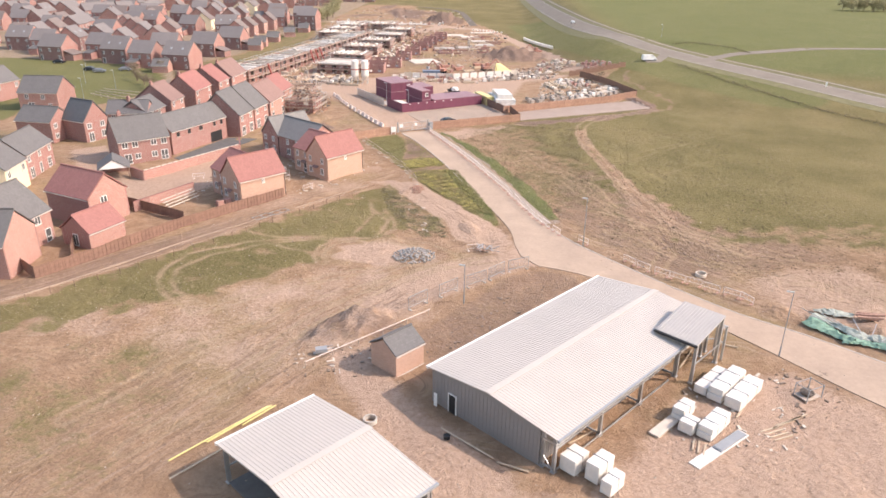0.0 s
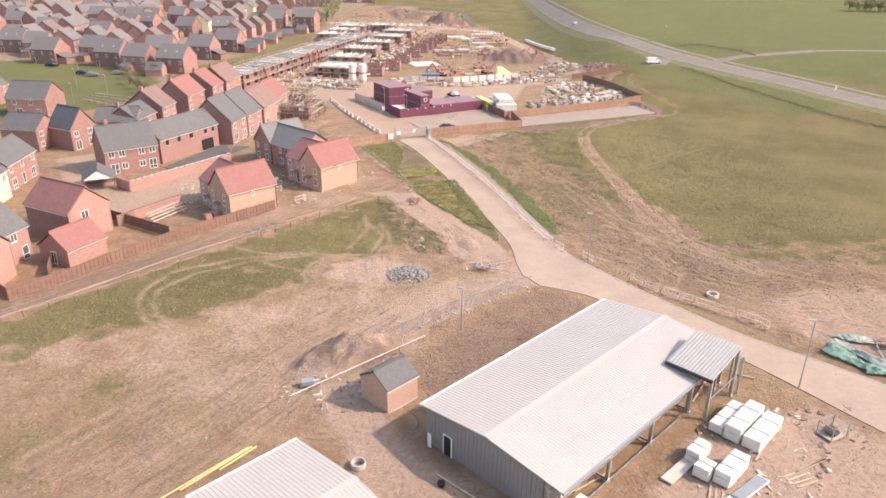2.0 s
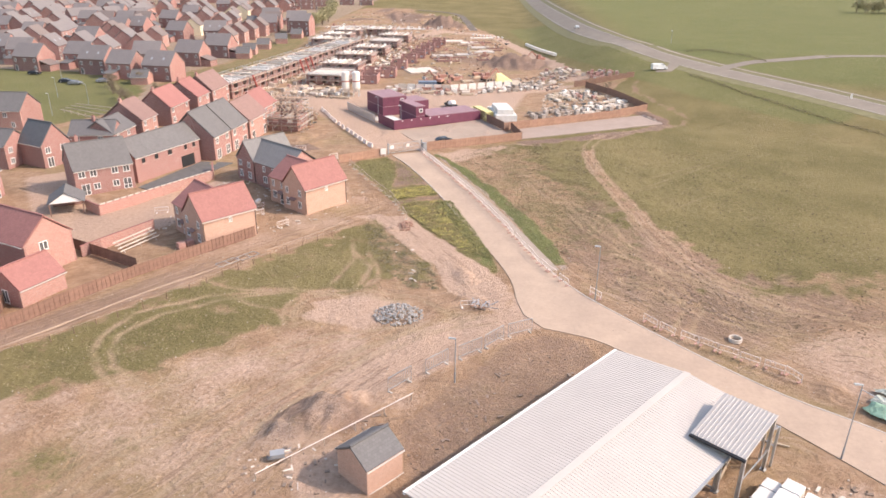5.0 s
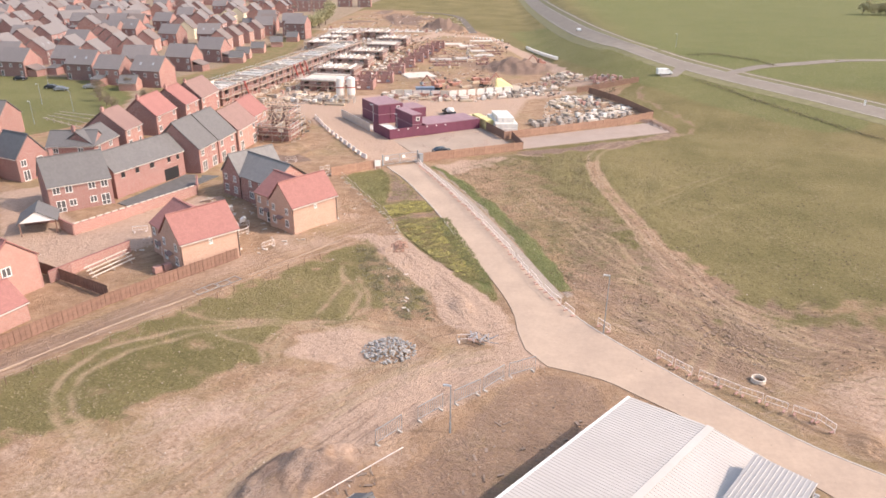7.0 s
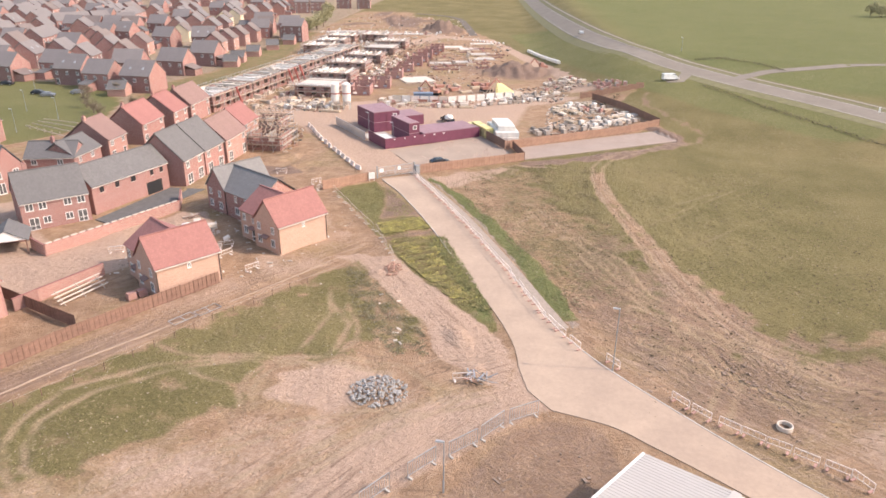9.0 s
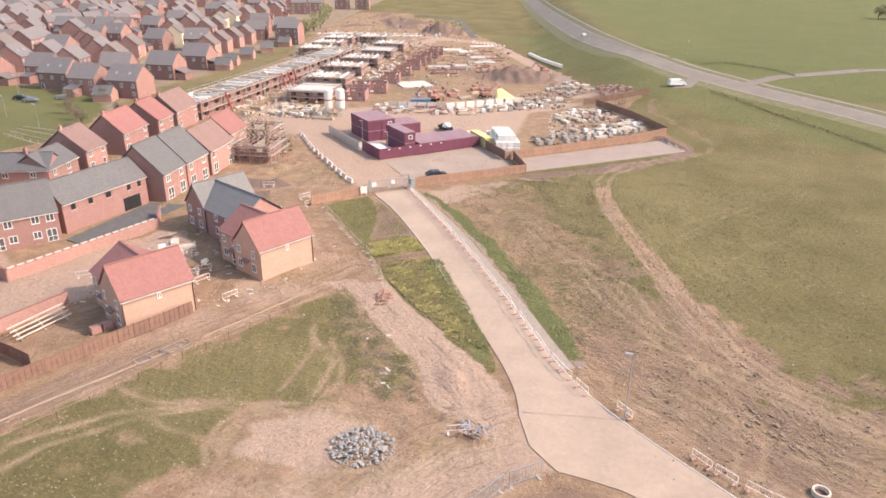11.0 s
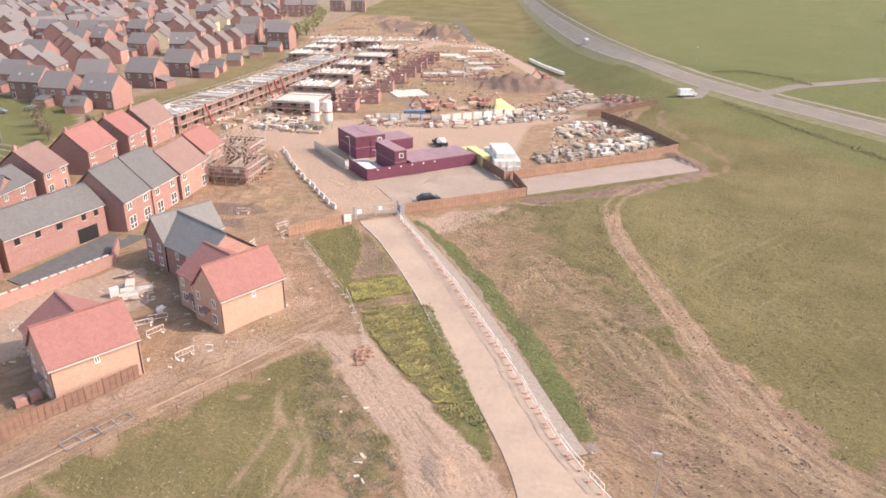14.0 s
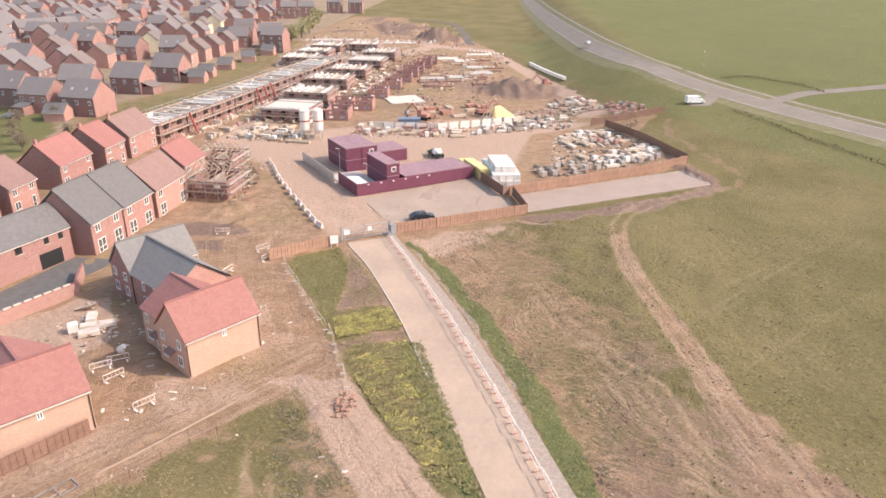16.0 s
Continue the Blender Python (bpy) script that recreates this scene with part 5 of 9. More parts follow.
part("lean_to", Shape().box(1.2, 4.8, -4.2, -0.002, 0, 2.4), BRICK_RED, lean, "brick lean-to garage")
part("lean_to_roof", Shape().slab([(1.0, -4.5, 2.45), (5.0, -4.5, 2.45), (5.0, -0.01, 3.3), (1.0, -0.01, 3.3)], 0.12), TILE_GREY, lean)
FAR = [  # kind, x, y, turn
    (0, -139, 293, 98), (1, -143, 318, 98), (5, -120.5, 272.0, 5), (5, -118.5, 295.5, 5), (5, -137, 272, 5), (5, -138.5, 301, 4), (1, -117.5, 330.5, 93), (1, -118, 346, 93), (1, -118.6, 361, 93), (1, -118.6, 376, 93), (2, -140, 335, 8), (2, -141, 352, 8), (0, -141, 370, 98), (0, -142, 383, 98), (1, -131, 416, 6), (5, -140, 438, 4), (4, -137, 556, 12), (4, -148, 552, 12), (0, -144, 398, 96), (0, -146, 408, 96),
    (0, -147.5, 418, 96), (3, -159, 469, 97), (0, -161, 480, 97), (3, -151, 383, 97), (0, -153, 394, 97), (0, -195, 471, 97), (0, -197, 483, 97), (0, -201, 506, 95), (0, -157, 491, 97), (1, -159, 501, 97), (0, -154, 512, 97), (1, -156, 523, 97), (0, -153, 534, 97),
    (0, -149, 530, 97), (0, -151, 548, 97), (0, -279, 441, 100), (0, -281, 451, 100), (0, -283, 461, 100), (0, -243, 412, 52), (0, -237, 420, 52), (0, -230, 428, 52), (1, -221, 353, 88), (0, -239, 362, 84), (0, -222, 457, 100), (0, -224, 467, 100), (1, -226, 477, 100), (0, -263, 503, 100),
    (0, -265, 514, 100), (2, -120.5, 253, 4), (2, -137, 252, -8), (2, -152, 262, 4), (0, -166, 272, -4), (4, -113, 398, 8), (0, -128, 397, 8), (0, -160, 352, -8), (2, -201, 418, -10), (2, -184, 367, -6), (0, -184, 316, 6), (0, -198, 375, 85), (0, -212, 420, 30),
    (1, -176, 268, 6), (0, -190, 276, 2), (2, -206, 284, 0), (1, -222, 296, 95), (0, -236, 310, 95), (1, -205, 322, 95), (0, -222, 334, 5), (0, -250, 332, 95), (1, -262, 350, 5), (3, -215, 303, 20), (0, -170, 300, 95), (1, -172, 336, 95), (0, -258, 384, 95), (0, -280, 398, 5), (0, -300, 420, 95),
    (1, -172, 440, 97), (0, -174, 452, 97), (0, -180, 520, 97), (0, -183, 532, 97), (0, -186, 545, 97), (0, -215, 520, 97), (1, -218, 533, 97), (0, -240, 545, 97), (0, -300, 470, 97), (0, -305, 484, 97), (0, -325, 452, 97), (0, -330, 500, 97), (0, -290, 530, 97), (0, -170, 570, 5), (0, -190, 580, 5),
    (4, -128, 602, 5), (4, -112, 603, 5), (0, -150, 590, 97), (0, -245, 580, 97), (0, -270, 560, 97), (0, -340, 540, 97), (0, -370, 480, 97), (0, -365, 520, 97), (0, -210, 600, 97), (0, -300, 600, 97), (0, -270, 640, 97), (0, -170, 640, 97), (0, -220, 660, 97), (0, -350, 640, 97), (0, -400, 560, 97), (0, -410, 620, 97),
]
# the remaining rows of the estate, wherever a plot is free
plots = random.Random(77)
for row in range(11):
    for i in range(38):
        fx, fy, turn = -128 - row * 24 + plots.uniform(-2, 2), 286 + i * 12.5 + plots.uniform(-1.5, 1.5), 97 + plots.uniform(-3, 3)
        fx -= (fy - 286) * 0.1
        if i % 7 == 6 or row % 3 == 2 and i % 3 == 1:
            turn -= 95
        if fy > 680 or fy > 545 and (row + i) % 2 or fx < -330 - (fy - 286) * 0.35 or fx > -134 - (fy - 286) * 0.02:
            continue
        kind = plots.choice((0, 0, 1, 5, 2, 0, 5) if fy < 420 else (0, 0, 5, 1)) if fy < 500 else 6
        if all(math.hypot(fx - q[1], fy - q[2]) > 12.0 for q in FAR):
            FAR.append((kind, fx, fy, turn))
# the near rows
ROW = [(2, -119.9, 245.3, -7), (0, -134.3, 248.2, -7), (2, -149.1, 256.0, -7), (0, -162.0, 268.5, -6), (5, -176.4, 259.6, -7), (5, -123.4, 279.0, -6), (5, -120.6, 302.0, -5), (1, -119.8, 335.0, 95), (1, -119.8, 349.5, 95), (1, -119.6, 364.5, 95), (1, -119.0, 380.0, 95),
       (1, -144.6, 302.0, 97), (1, -150.6, 328.0, 97), (5, -188.0, 320.0, -6), (0, -196.4, 364.6, -6), (2, -189.4, 368.6, -6), (5, -191.0, 411.4, -6), (3, -152.4, 376.0, 96), (0, -147.0, 401.0, 96), (3, -158.6, 450.0, 97), (4, -107.4, 384.0, -4), (0, -233.0, 401.0, 3), (1, -222.0, 401.6, 3), (0, -211.6, 402.2, 3), (1, -201.4, 403.0, 3)]
FAR = ROW + [q for q in FAR if all(math.hypot(q[1] - o[1], q[2] - o[2]) > 13.5 for o in ROW)]
used = set()
for k, fx, fy, turn in FAR:
    m = pose(fx, fy, 0, 0, 0, turn)
    if k in used:
        copy_thing(TYPES[k], m)
    else:
        TYPES[k].matrix_world = m
        used.add(k)
GAR = house(-106.5, 300.0, 8.0, 5.6, 6.0, 2.5, 2.0, BRICK_ORANGE, TILE_GREY, "low brick garage with grey roof among the estate houses", name="garage", category="garage", group="estate garages")
for fx, fy, turn in ((-120.5, 237.5, 8), (-108, 312, 8), (-107.5, 330, 8), (-105.5, 352, 16), (-104, 373, 5), (-146, 306, 97), (-160, 322, 97), (-172, 386, 5), (-186, 398, 97), (-150, 440, 5), (-205, 350, 5), (-235, 380, 5)):
    copy_thing(GAR, pose(fx, fy, 0, 0, 0, turn))


# ---- sheds ----
def sheeted(parent, name, quad, pitch, mat, label=""):
    """One profiled metal sheet with raised ribs from the edge a-b to the edge d-c, up the slope."""
    a, b, c, d = [Vector(p) for p in quad]
    n = (b - a).cross(d - a).normalized()
    k = int((b - a).length / pitch)
    vs = []
    for i in range(k + 1):
        for t, h in ((0.0, 0.0), (0.62, 0.0), (0.72, 0.032), (0.88, 0.032), (0.98, 0.0)):
            u = min(1.0, (i + t) / (k + 1))
            vs += [a.lerp(b, u) + n * h, d.lerp(c, u) + n * h]
    m = len(vs) // 2
    fs = [(2 * i, 2 * i + 2, 2 * i + 3, 2 * i + 1) for i in range(m - 1)]
    low = [p - n * 0.09 for p in (vs[0], vs[1], vs[-1], vs[-2])]
    z = len(vs)
    fs += [(z, z + 1, z + 2, z + 3), (0, 1, z + 1, z), (2 * m - 1, 2 * m - 2, z + 3, z + 2)]
    fs += [tuple([z, z + 3] + [2 * i for i in reversed(range(m))]), tuple([z + 2, z + 1] + [2 * i + 1 for i in range(m)])]
    part(name, Shape().add(vs + low, fs), mat, parent, label)


def i_column(parent, x, y, h, name="column"):
    s = Shape().box(x - 0.15, x + 0.15, y - 0.15, y - 0.11, 0, h).box(x - 0.15, x + 0.15, y + 0.11, y + 0.15, 0, h).box(x - 0.03, x + 0.03, y - 0.11, y + 0.11, 0, h).box(x - 0.25, x + 0.25, y - 0.25, y + 0.25, -0.1, 0.04)
    part(name, s, STEEL, parent)


TURN = 49.6
shed = thing("steel_shed", pose(-2.95, 50.2, 0.0, 0, 0, TURN), "unfinished steel-framed shed with pale ribbed roof and grey walls", "shed")
SL, SW, SE, SR = 30.4, 15.4, 3.95, 4.8   # length along local x; the width runs to -y


def shed_roof(e, L, W, ze, zr):
    sheeted(e, "roof_slope", [(L + 0.2, 0.3, ze), (-0.2, 0.3, ze), (-0.2, -W / 2, zr), (L + 0.2, -W / 2, zr)], 0.36, CLAD_WHITE)
    sheeted(e, "roof_slope", [(-0.2, -W - 0.3, ze), (L + 0.2, -W - 0.3, ze), (L + 0.2, -W / 2, zr), (-0.2, -W / 2, zr)], 0.36, CLAD_WHITE)
    part("ridge_cap", Shape().slab([(-0.22, -W / 2 - 0.35, zr + 0.05), (L + 0.22, -W / 2 - 0.35, zr + 0.05), (L + 0.22, -W / 2 + 0.35, zr + 0.05), (-0.22, -W / 2 + 0.35, zr + 0.05)], 0.03), CLAD_WHITE, e)
    part("gutter", Shape().box(-0.2, L + 0.2, 0.3, 0.55, ze - 0.22, ze + 0.02), WHITE, e, "pale eaves gutter")
    part("gutter", Shape().box(-0.2, L + 0.2, -W - 0.5, -W - 0.3, ze - 0.24, ze + 0.0), STEEL_GREY, e, "dark eaves gutter")


def ribbed_wall(e, pts, label=""):
    """An upright clad wall between two points with its own top heights: (x, y, top) twice or more."""
    for (ax, ay, az), (bx, by, bz) in zip(pts, pts[1:]):
        d = Vector((bx - ax, by - ay))
        n = Vector((d.y, -d.x)).normalized() * 0.06
        s = Shape().prism([(ax, ay), (bx, by), (bx - n.x * 2, by - n.y * 2), (ax - n.x * 2, ay - n.y * 2)], -0.1, [az, bz, bz, az])
        k = int(d.length / 0.45)
        for i in range(k):
            t = (i + 0.5) / k
            x, y, z = ax + d.x * t + n.x * 0.4, ay + d.y * t + n.y * 0.4, az + (bz - az) * t
            s.beam((x, y, 0.0), (x, y, z - 0.02), 0.026)
        part("wall_cladding", s, CLAD_GREY, e, label)


shed_roof(shed, SL, SW, SE, SR)
CW = 13.7
ribbed_wall(shed, [(SL, -0.1, SE - 0.15), (0.1, -0.1, SE - 0.15)])
zc = SR - (CW - SW / 2) * (SR - SE) / (SW / 2) - 0.15
ribbed_wall(shed, [(0.05, -0.2, SE - 0.12), (0.05, -SW / 2, SR - 0.15), (0.05, -CW, zc)], "grey ribbed gable wall")
ribbed_wall(shed, [(SL - 0.1, -CW, zc), (SL - 0.1, -SW / 2, SR - 0.15), (SL - 0.1, -0.2, SE - 0.12)])
ribbed_wall(shed, [(0.3, -CW, zc), (20.5, -CW, zc)])
part("door", Shape().box(-0.08, 0.0, -3.5, -2.6, 0.0, 2.1), BLACK, shed, "dark doorway in the gable wall")
part("door_frame", Shape().box(-0.1, -0.01, -2.6, -2.48, 0, 2.2).box(-0.1, -0.01, -3.62, -3.5, 0, 2.2).box(-0.1, -0.01, -3.5, -2.6, 2.1, 2.2), WHITE, shed)
part("panel", Shape().box(-0.5, -0.4, -1.3, -0.9, 0.1, 1.6), WHITE, shed, "white board leaning at the wall")
for i in range(5):
    i_column(shed, 0.3 + 7.3 * i, -SW + 0.2, SE - 0.25)
i_column(shed, 0.3, -CW - 0.25, zc - 0.1)
part("eaves_beam", Shape().beam((0.1, -SW + 0.2, SE - 0.3), (SL - 0.1, -SW + 0.2, SE - 0.3), 0.2, 0.3), STEEL, shed)
part("side_rail", Shape().beam((0.1, -SW + 0.02, SE - 0.95), (20.6, -SW + 0.02, SE - 0.95), 0.08, 0.2), STEEL, shed)
part("side_rail", Shape().beam((0.1, -SW + 0.02, 0.25), (20.6, -SW + 0.02, 0.25), 0.08, 0.2), STEEL, shed)
for zz in (SE - 0.6, SE - 1.3):
    part("side_rail", Shape().beam((0.1, -SW + 0.02, zz), (20.6, -SW + 0.02, zz), 0.05, 0.14), STEEL, shed)
for i in range(4):
    part("tie", Shape().beam((0.3 + 7.3 * i, -SW + 0.2, 0.2), (0.3 + 7.3 * i, -CW, 0.2), 0.12, 0.2), STEEL_GREY, shed)
part("gable_rail", Shape().beam((0.2, -SW + 0.1, SE - 0.9), (0.2, -CW, SE - 0.9), 0.08, 0.2), STEEL, shed)
part("brace", Shape().beam((0.2, -SW + 0.2, 0.1), (0.2, -CW, 1.6), 0.08), STEEL, shed)
part("floor_slab", Shape().box(0.3, SL - 0.2, -CW + 0.2, -0.3, -0.2, 0.07), CONCRETE, shed)
# raised entrance canopy
CX0, CX1, CY0, CY1 = 22.0, 28.3, -17.3, -12.4
sheeted(shed, "canopy_roof", [(CX0, CY1, 4.75), (CX0, CY0, 4.75), (CX1, CY0, 5.9), (CX1, CY1, 5.9)][::1], 0.36, plain("grey_roof_sheet", (0.4, 0.37, 0.345), 0.45, 0.05, vary=0.08), "grey ribbed canopy roof")
part("canopy_gutter", Shape().box(CX0 - 0.25, CX0, CY0 - 0.05, CY1 + 0.05, 4.5, 4.72), BLACK, shed)
part("canopy_cheek", Shape().add([(CX0, CY1, 4.3), (CX1, CY1, 4.3), (CX1, CY1, 5.8), (CX0, CY1, 4.65), (CX0, CY1 - 0.1, 4.3), (CX1, CY1 - 0.1, 4.3), (CX1, CY1 - 0.1, 5.8), (CX0, CY1 - 0.1, 4.65)], [(3, 2, 1, 0), (4, 5, 6, 7), (0, 1, 5, 4), (1, 2, 6, 5), (2, 3, 7, 6), (3, 0, 4, 7)]), STEEL_GREY, shed)
for cx_, hh in ((CX0 + 0.3, 4.6), (CX1 - 0.2, 5.7)):
    i_column(shed, cx_, CY0 + 0.2, hh)
    i_column(shed, cx_, CY0 + 2.0, hh)
    part("canopy_tie", Shape().beam((cx_, CY0 + 0.2, hh - 0.3), (cx_, CY0 + 2.0, hh - 0.3), 0.12), STEEL, shed)
part("canopy_beam", Shape().beam((CX0, CY0 + 0.2, 4.5), (CX1, CY0 + 0.2, 5.65), 0.14, 0.2), STEEL, shed)
part("canopy_post", Shape().box(CX1 + 0.6, CX1 + 0.8, CY0 - 0.2, CY0, 0, 4.4), STEEL, shed)
for p, q in (((CX1 - 0.2, CY0 + 2.0), (CX1 + 1.0, CY0 + 1.0)), ((CX1 + 1.0, CY0 + 1.0), (CX1 + 0.7, CY0 - 0.1))):
    for zz in (2.2, 4.3):
        part("canopy_rail", Shape().beam((*p, zz), (*q, zz), 0.1), STEEL, shed)
part("canopy_post", Shape().box(CX1 + 0.9, CX1 + 1.1, CY0 + 0.9, CY0 + 1.1, 0, 4.4), STEEL, shed)
part("canopy_rail", Shape().beam((CX0 + 0.3, CY0 + 0.1, 2.3), (CX1 - 0.2, CY0 + 0.1, 2.3), 0.1), STEEL, shed)
part("canopy_rail", Shape().beam((CX1 + 0.7, CY0 - 0.1, 4.3), (CX1, CY0 + 0.2, 4.3), 0.1), STEEL, shed)

low = thing("steel_shed", pose(-19.5, 36.6, 0.0, 0, 0, TURN), "smaller steel-framed shed with pale ribbed roof and open side", "shed")
LL, LW, LE, LR = 9.7, 15.6, 4.0, 4.85
shed_roof(low, LL, LW, LE, LR)
ribbed_wall(low, [(LL - 0.05, -LW, LE - 0.15), (LL - 0.05, -LW / 2, LR - 0.15), (LL - 0.05, -0.2, LE - 0.15)])
for i in range(3):
    i_column(low, 0.3 + 4.5 * i, -0.2, LE - 0.25)
    i_column(low, 0.3 + 4.5 * i, -LW + 0.2, LE - 0.25)
part("side_rail", Shape().beam((0.1, -0.1, LE - 0.4), (LL, -0.1, LE - 0.4), 0.1, 0.25), STEEL, low)
part("side_rail", Shape().beam((0.1, -0.1, 1.6), (LL, -0.1, 1.6), 0.06, 0.15), STEEL, low)
part("floor_slab", Shape().box(0.2, LL - 0.1, -LW + 0.3, -0.3, -0.2, 0.06), TARMAC, low)

# brick substation
kiosk = thing("brick_kiosk", pose(-7.05, 53.9, -0.1, 0, 0, 50.0), "small new buff-brick substation with grey pitched roof", "hut")
KL, KD = 4.1, 4.1
part("front_wall", Shape().box(0, KL, 0, 0.22, -0.2, 2.75), BRICK_BUFF, kiosk)
part("back_wall", Shape().box(0, KL, KD - 0.22, KD, -0.2, 2.75), BRICK_BUFF, kiosk)
gable(kiosk, 0, 0.222, KD - 0.222, 2.75, 3.9, BRICK_BUFF, 0.22, -0.2)
gable(kiosk, KL, 0.222, KD - 0.222, 2.75, 3.9, BRICK_BUFF, -0.22, -0.2)
roof_pair(kiosk, 0, KL, 0, KD, 2.75, 4.05, TILE_GREY, 0.16, 0.1)
part("plinth", Shape().box(-0.1, KL + 0.1, -0.1, -0.004, -0.25, 0.12), CONCRETE, kiosk)


# ---- fences, barriers and posts ----
rnd = random.Random(4)


def panel_fence(line, high, mat, label, name="timber_fence", width=1.83, board=0.3, post=0.1):
    """Close-board panels between posts, boards alternately proud; each panel and post is a part."""
    pts = resample(line, width)
    e = thing(name, pose(pts[0][0], pts[0][1], 0), label, "fence")
    o = Vector((pts[0][0], pts[0][1], 0))
    for (ax, ay), (bx, by) in zip(pts, pts[1:]):
        a, b = Vector((ax, ay, lie(ax, ay))) - o, Vector((bx, by, lie(bx, by))) - o
        d = b - a
        L = Vector((d.x, d.y)).length
        m = Matrix.Translation(a) @ Matrix.Rotation(math.atan2(d.y, d.x), 4, "Z")
        n = max(3, int(L / board))
        up = high + rnd.uniform(-0.05, 0.05)
        prof = []
        for i in range(n):
            off = 0.02 if i % 2 else -0.02
            prof += [(0.06 + (L - 0.12) * (i + 0.03) / n, off), (0.06 + (L - 0.12) * (i + 0.97) / n, off)]
        k = len(prof)
        vs = [(x, y - 0.012, z) for z in (0.04, up) for x, y in prof] + [(x, y + 0.012, z) for z in (0.04, up) for x, y in prof]
        fs = []
        for i in range(k - 1):
            fs += [(i, i + 1, k + i + 1, k + i), (2 * k + i + 1, 2 * k + i, 3 * k + i, 3 * k + i + 1), (k + i, k + i + 1, 3 * k + i + 1, 3 * k + i)]
        fs += [(0, k, 3 * k, 2 * k), (2 * k - 1, k - 1, 3 * k - 1, 4 * k - 1)]
        s = Shape().add(vs, fs)
        ob = part("panel", s, mat, e)
        ob.matrix_local = m
        ob = part("post", Shape().box(-post / 2, post / 2, -post / 2, post / 2, -0.2, high + 0.08), mat, e)
        ob.matrix_local = m
    return e


panel_fence(FENCE_LINE[1:], 1.8, TIMBER, "brown timber close-board fence along the lane")
panel_fence([(-59.5, 72.9), (-63.5, 75.8), (-66.6, 78.4)], 1.8, TIMBER, "brown timber garden fence")
panel_fence([(-62.6, 103.0), (-55.4, 99.6), (-48.4, 96.2)], 1.8, TIMBER, "dark timber garden fence in shade")
panel_fence([(-58.6, 80.2), (-60.6, 84.4), (-62.2, 88.6)], 1.8, TIMBER, "brown timber garden fence")
HOARD = plain("orange_timber_hoarding", (0.38, 0.23, 0.165), 0.85, vary=0.25, scale=1.2, bump_by=0.01)
panel_fence([(-13.6, 166.0), (-2.0, 172.3), (9.2, 178.6)], 2.0, HOARD, "brown timber hoarding beside the gate", "hoarding", 2.4)
# shaded end of the same hoarding, its shade put in by darker timber
panel_fence([(9.2, 178.6), (6.6, 189.0)], 2.0, TIMBER, "timber hoarding end darkened for shade", "hoarding", 2.4)
panel_fence([(4.8, 188.2), (25.0, 200.6), (46.0, 213.4)], 2.0, HOARD, "long timber hoarding behind the gravel car park", "hoarding", 2.4)
# turned from the sun, so coloured with the darker timber as shade
panel_fence([(46.0, 213.4), (38.4, 231.4), (31.7, 245.1)], 2.0, TIMBER, "timber hoarding at the edge of the field, darkened for shade", "hoarding", 2.4)
panel_fence([(28.4, 248.3), (38.0, 249.6), (48.4, 251.2)], 2.0, HOARD, "timber hoarding at the far corner of the compound", "hoarding", 2.4)
# darker timber again paints the shade on this side run
panel_fence([(-1.4, 200.6), (4.8, 188.2)], 2.2, TIMBER, "timber side fence darkened for shade", "hoarding", 2.4)
panel_fence([(-31.0, 153.2), (-21.9, 160.9)], 1.9, HOARD, "brown timber hoarding beside the gate", "hoarding", 2.4)


def barrier_kind(name, label, mat, foot, w=2.2, h=1.1, bars=4):
    e = thing(name, Matrix(), label, "barrier", "site barriers")
    t = 0.05
    s = Shape().beam((0, 0, 0.1), (0, 0, h), t).beam((w, 0, 0.1), (w, 0, h), t).beam((0, 0, h), (w, 0, h), t * 1.4).beam((0, 0, 0.45), (w, 0, 0.45), t)
    for i in range(1, bars):
        s.beam((w * i / bars, 0, 0.45), (w * i / bars, 0, h), 0.03)
    part("frame", s, mat, e)
    for x in (0.25, w - 0.25):
        part("foot", Shape().box(x - 0.1, x + 0.1, -0.3, 0.3, 0, 0.1), foot, e)
    return e


def chain(kind, line, step, jitter, first=None, sink=0.0, lift=0.06):
    pts = resample(line, step)
    for i, ((ax, ay), (bx, by)) in enumerate(zip(pts, pts[1:])):
        m = pose(ax + rnd.uniform(-jitter, jitter), ay + rnd.uniform(-jitter, jitter), lie(ax, ay) + lift, 0, 0, math.degrees(math.atan2(by - ay, bx - ax)) + rnd.uniform(-1, 1) * jitter * 20)
        if first is None and i == 0:
            kind.matrix_world = m
        else:
            copy_thing(kind, m)


PINKISH = plain("faded_red_plastic", (0.44, 0.25, 0.21), 0.6, vary=0.3)
PALE_BAR = plain("pale_barrier_plastic", (0.72, 0.62, 0.56), 0.6, vary=0.2)
bar = barrier_kind("pedestrian_barrier", "pale and red plastic barrier standing at the kerb", PALE_BAR, PINKISH)
chain(bar, offset(ROAD_RIGHT[:7], -0.6), 2.3, 0.12, lift=0.1)
chain(bar, [(16.5, 94.6), (19.0, 90.8)], 2.3, 0.1, 1, lift=0.1)
chain(bar, [(22.4, 87.6), (26.0, 83.6), (30.0, 80.6), (36.0, 76.6), (37.4, 74.4)], 2.4, 0.2, 1, lift=0.1)
mesh_bar = barrier_kind("mesh_panel", "galvanised mesh fence panel on block feet", STEEL, CONCRETE, 3.4, 1.9, 12)
chain(mesh_bar, [(8.2, 83.6), (4.6, 81.6), (2.0, 78.6), (-1.6, 75.6), (-5.4, 71.6), (-9.6, 66.0)], 3.5, 0.12, lift=0.0)
slim_mesh = barrier_kind("mesh_panel", "thin weathered mesh fence panel beside the grass strip", TIMBER_OLD, CONCRETE, 3.4, 1.3, 2)
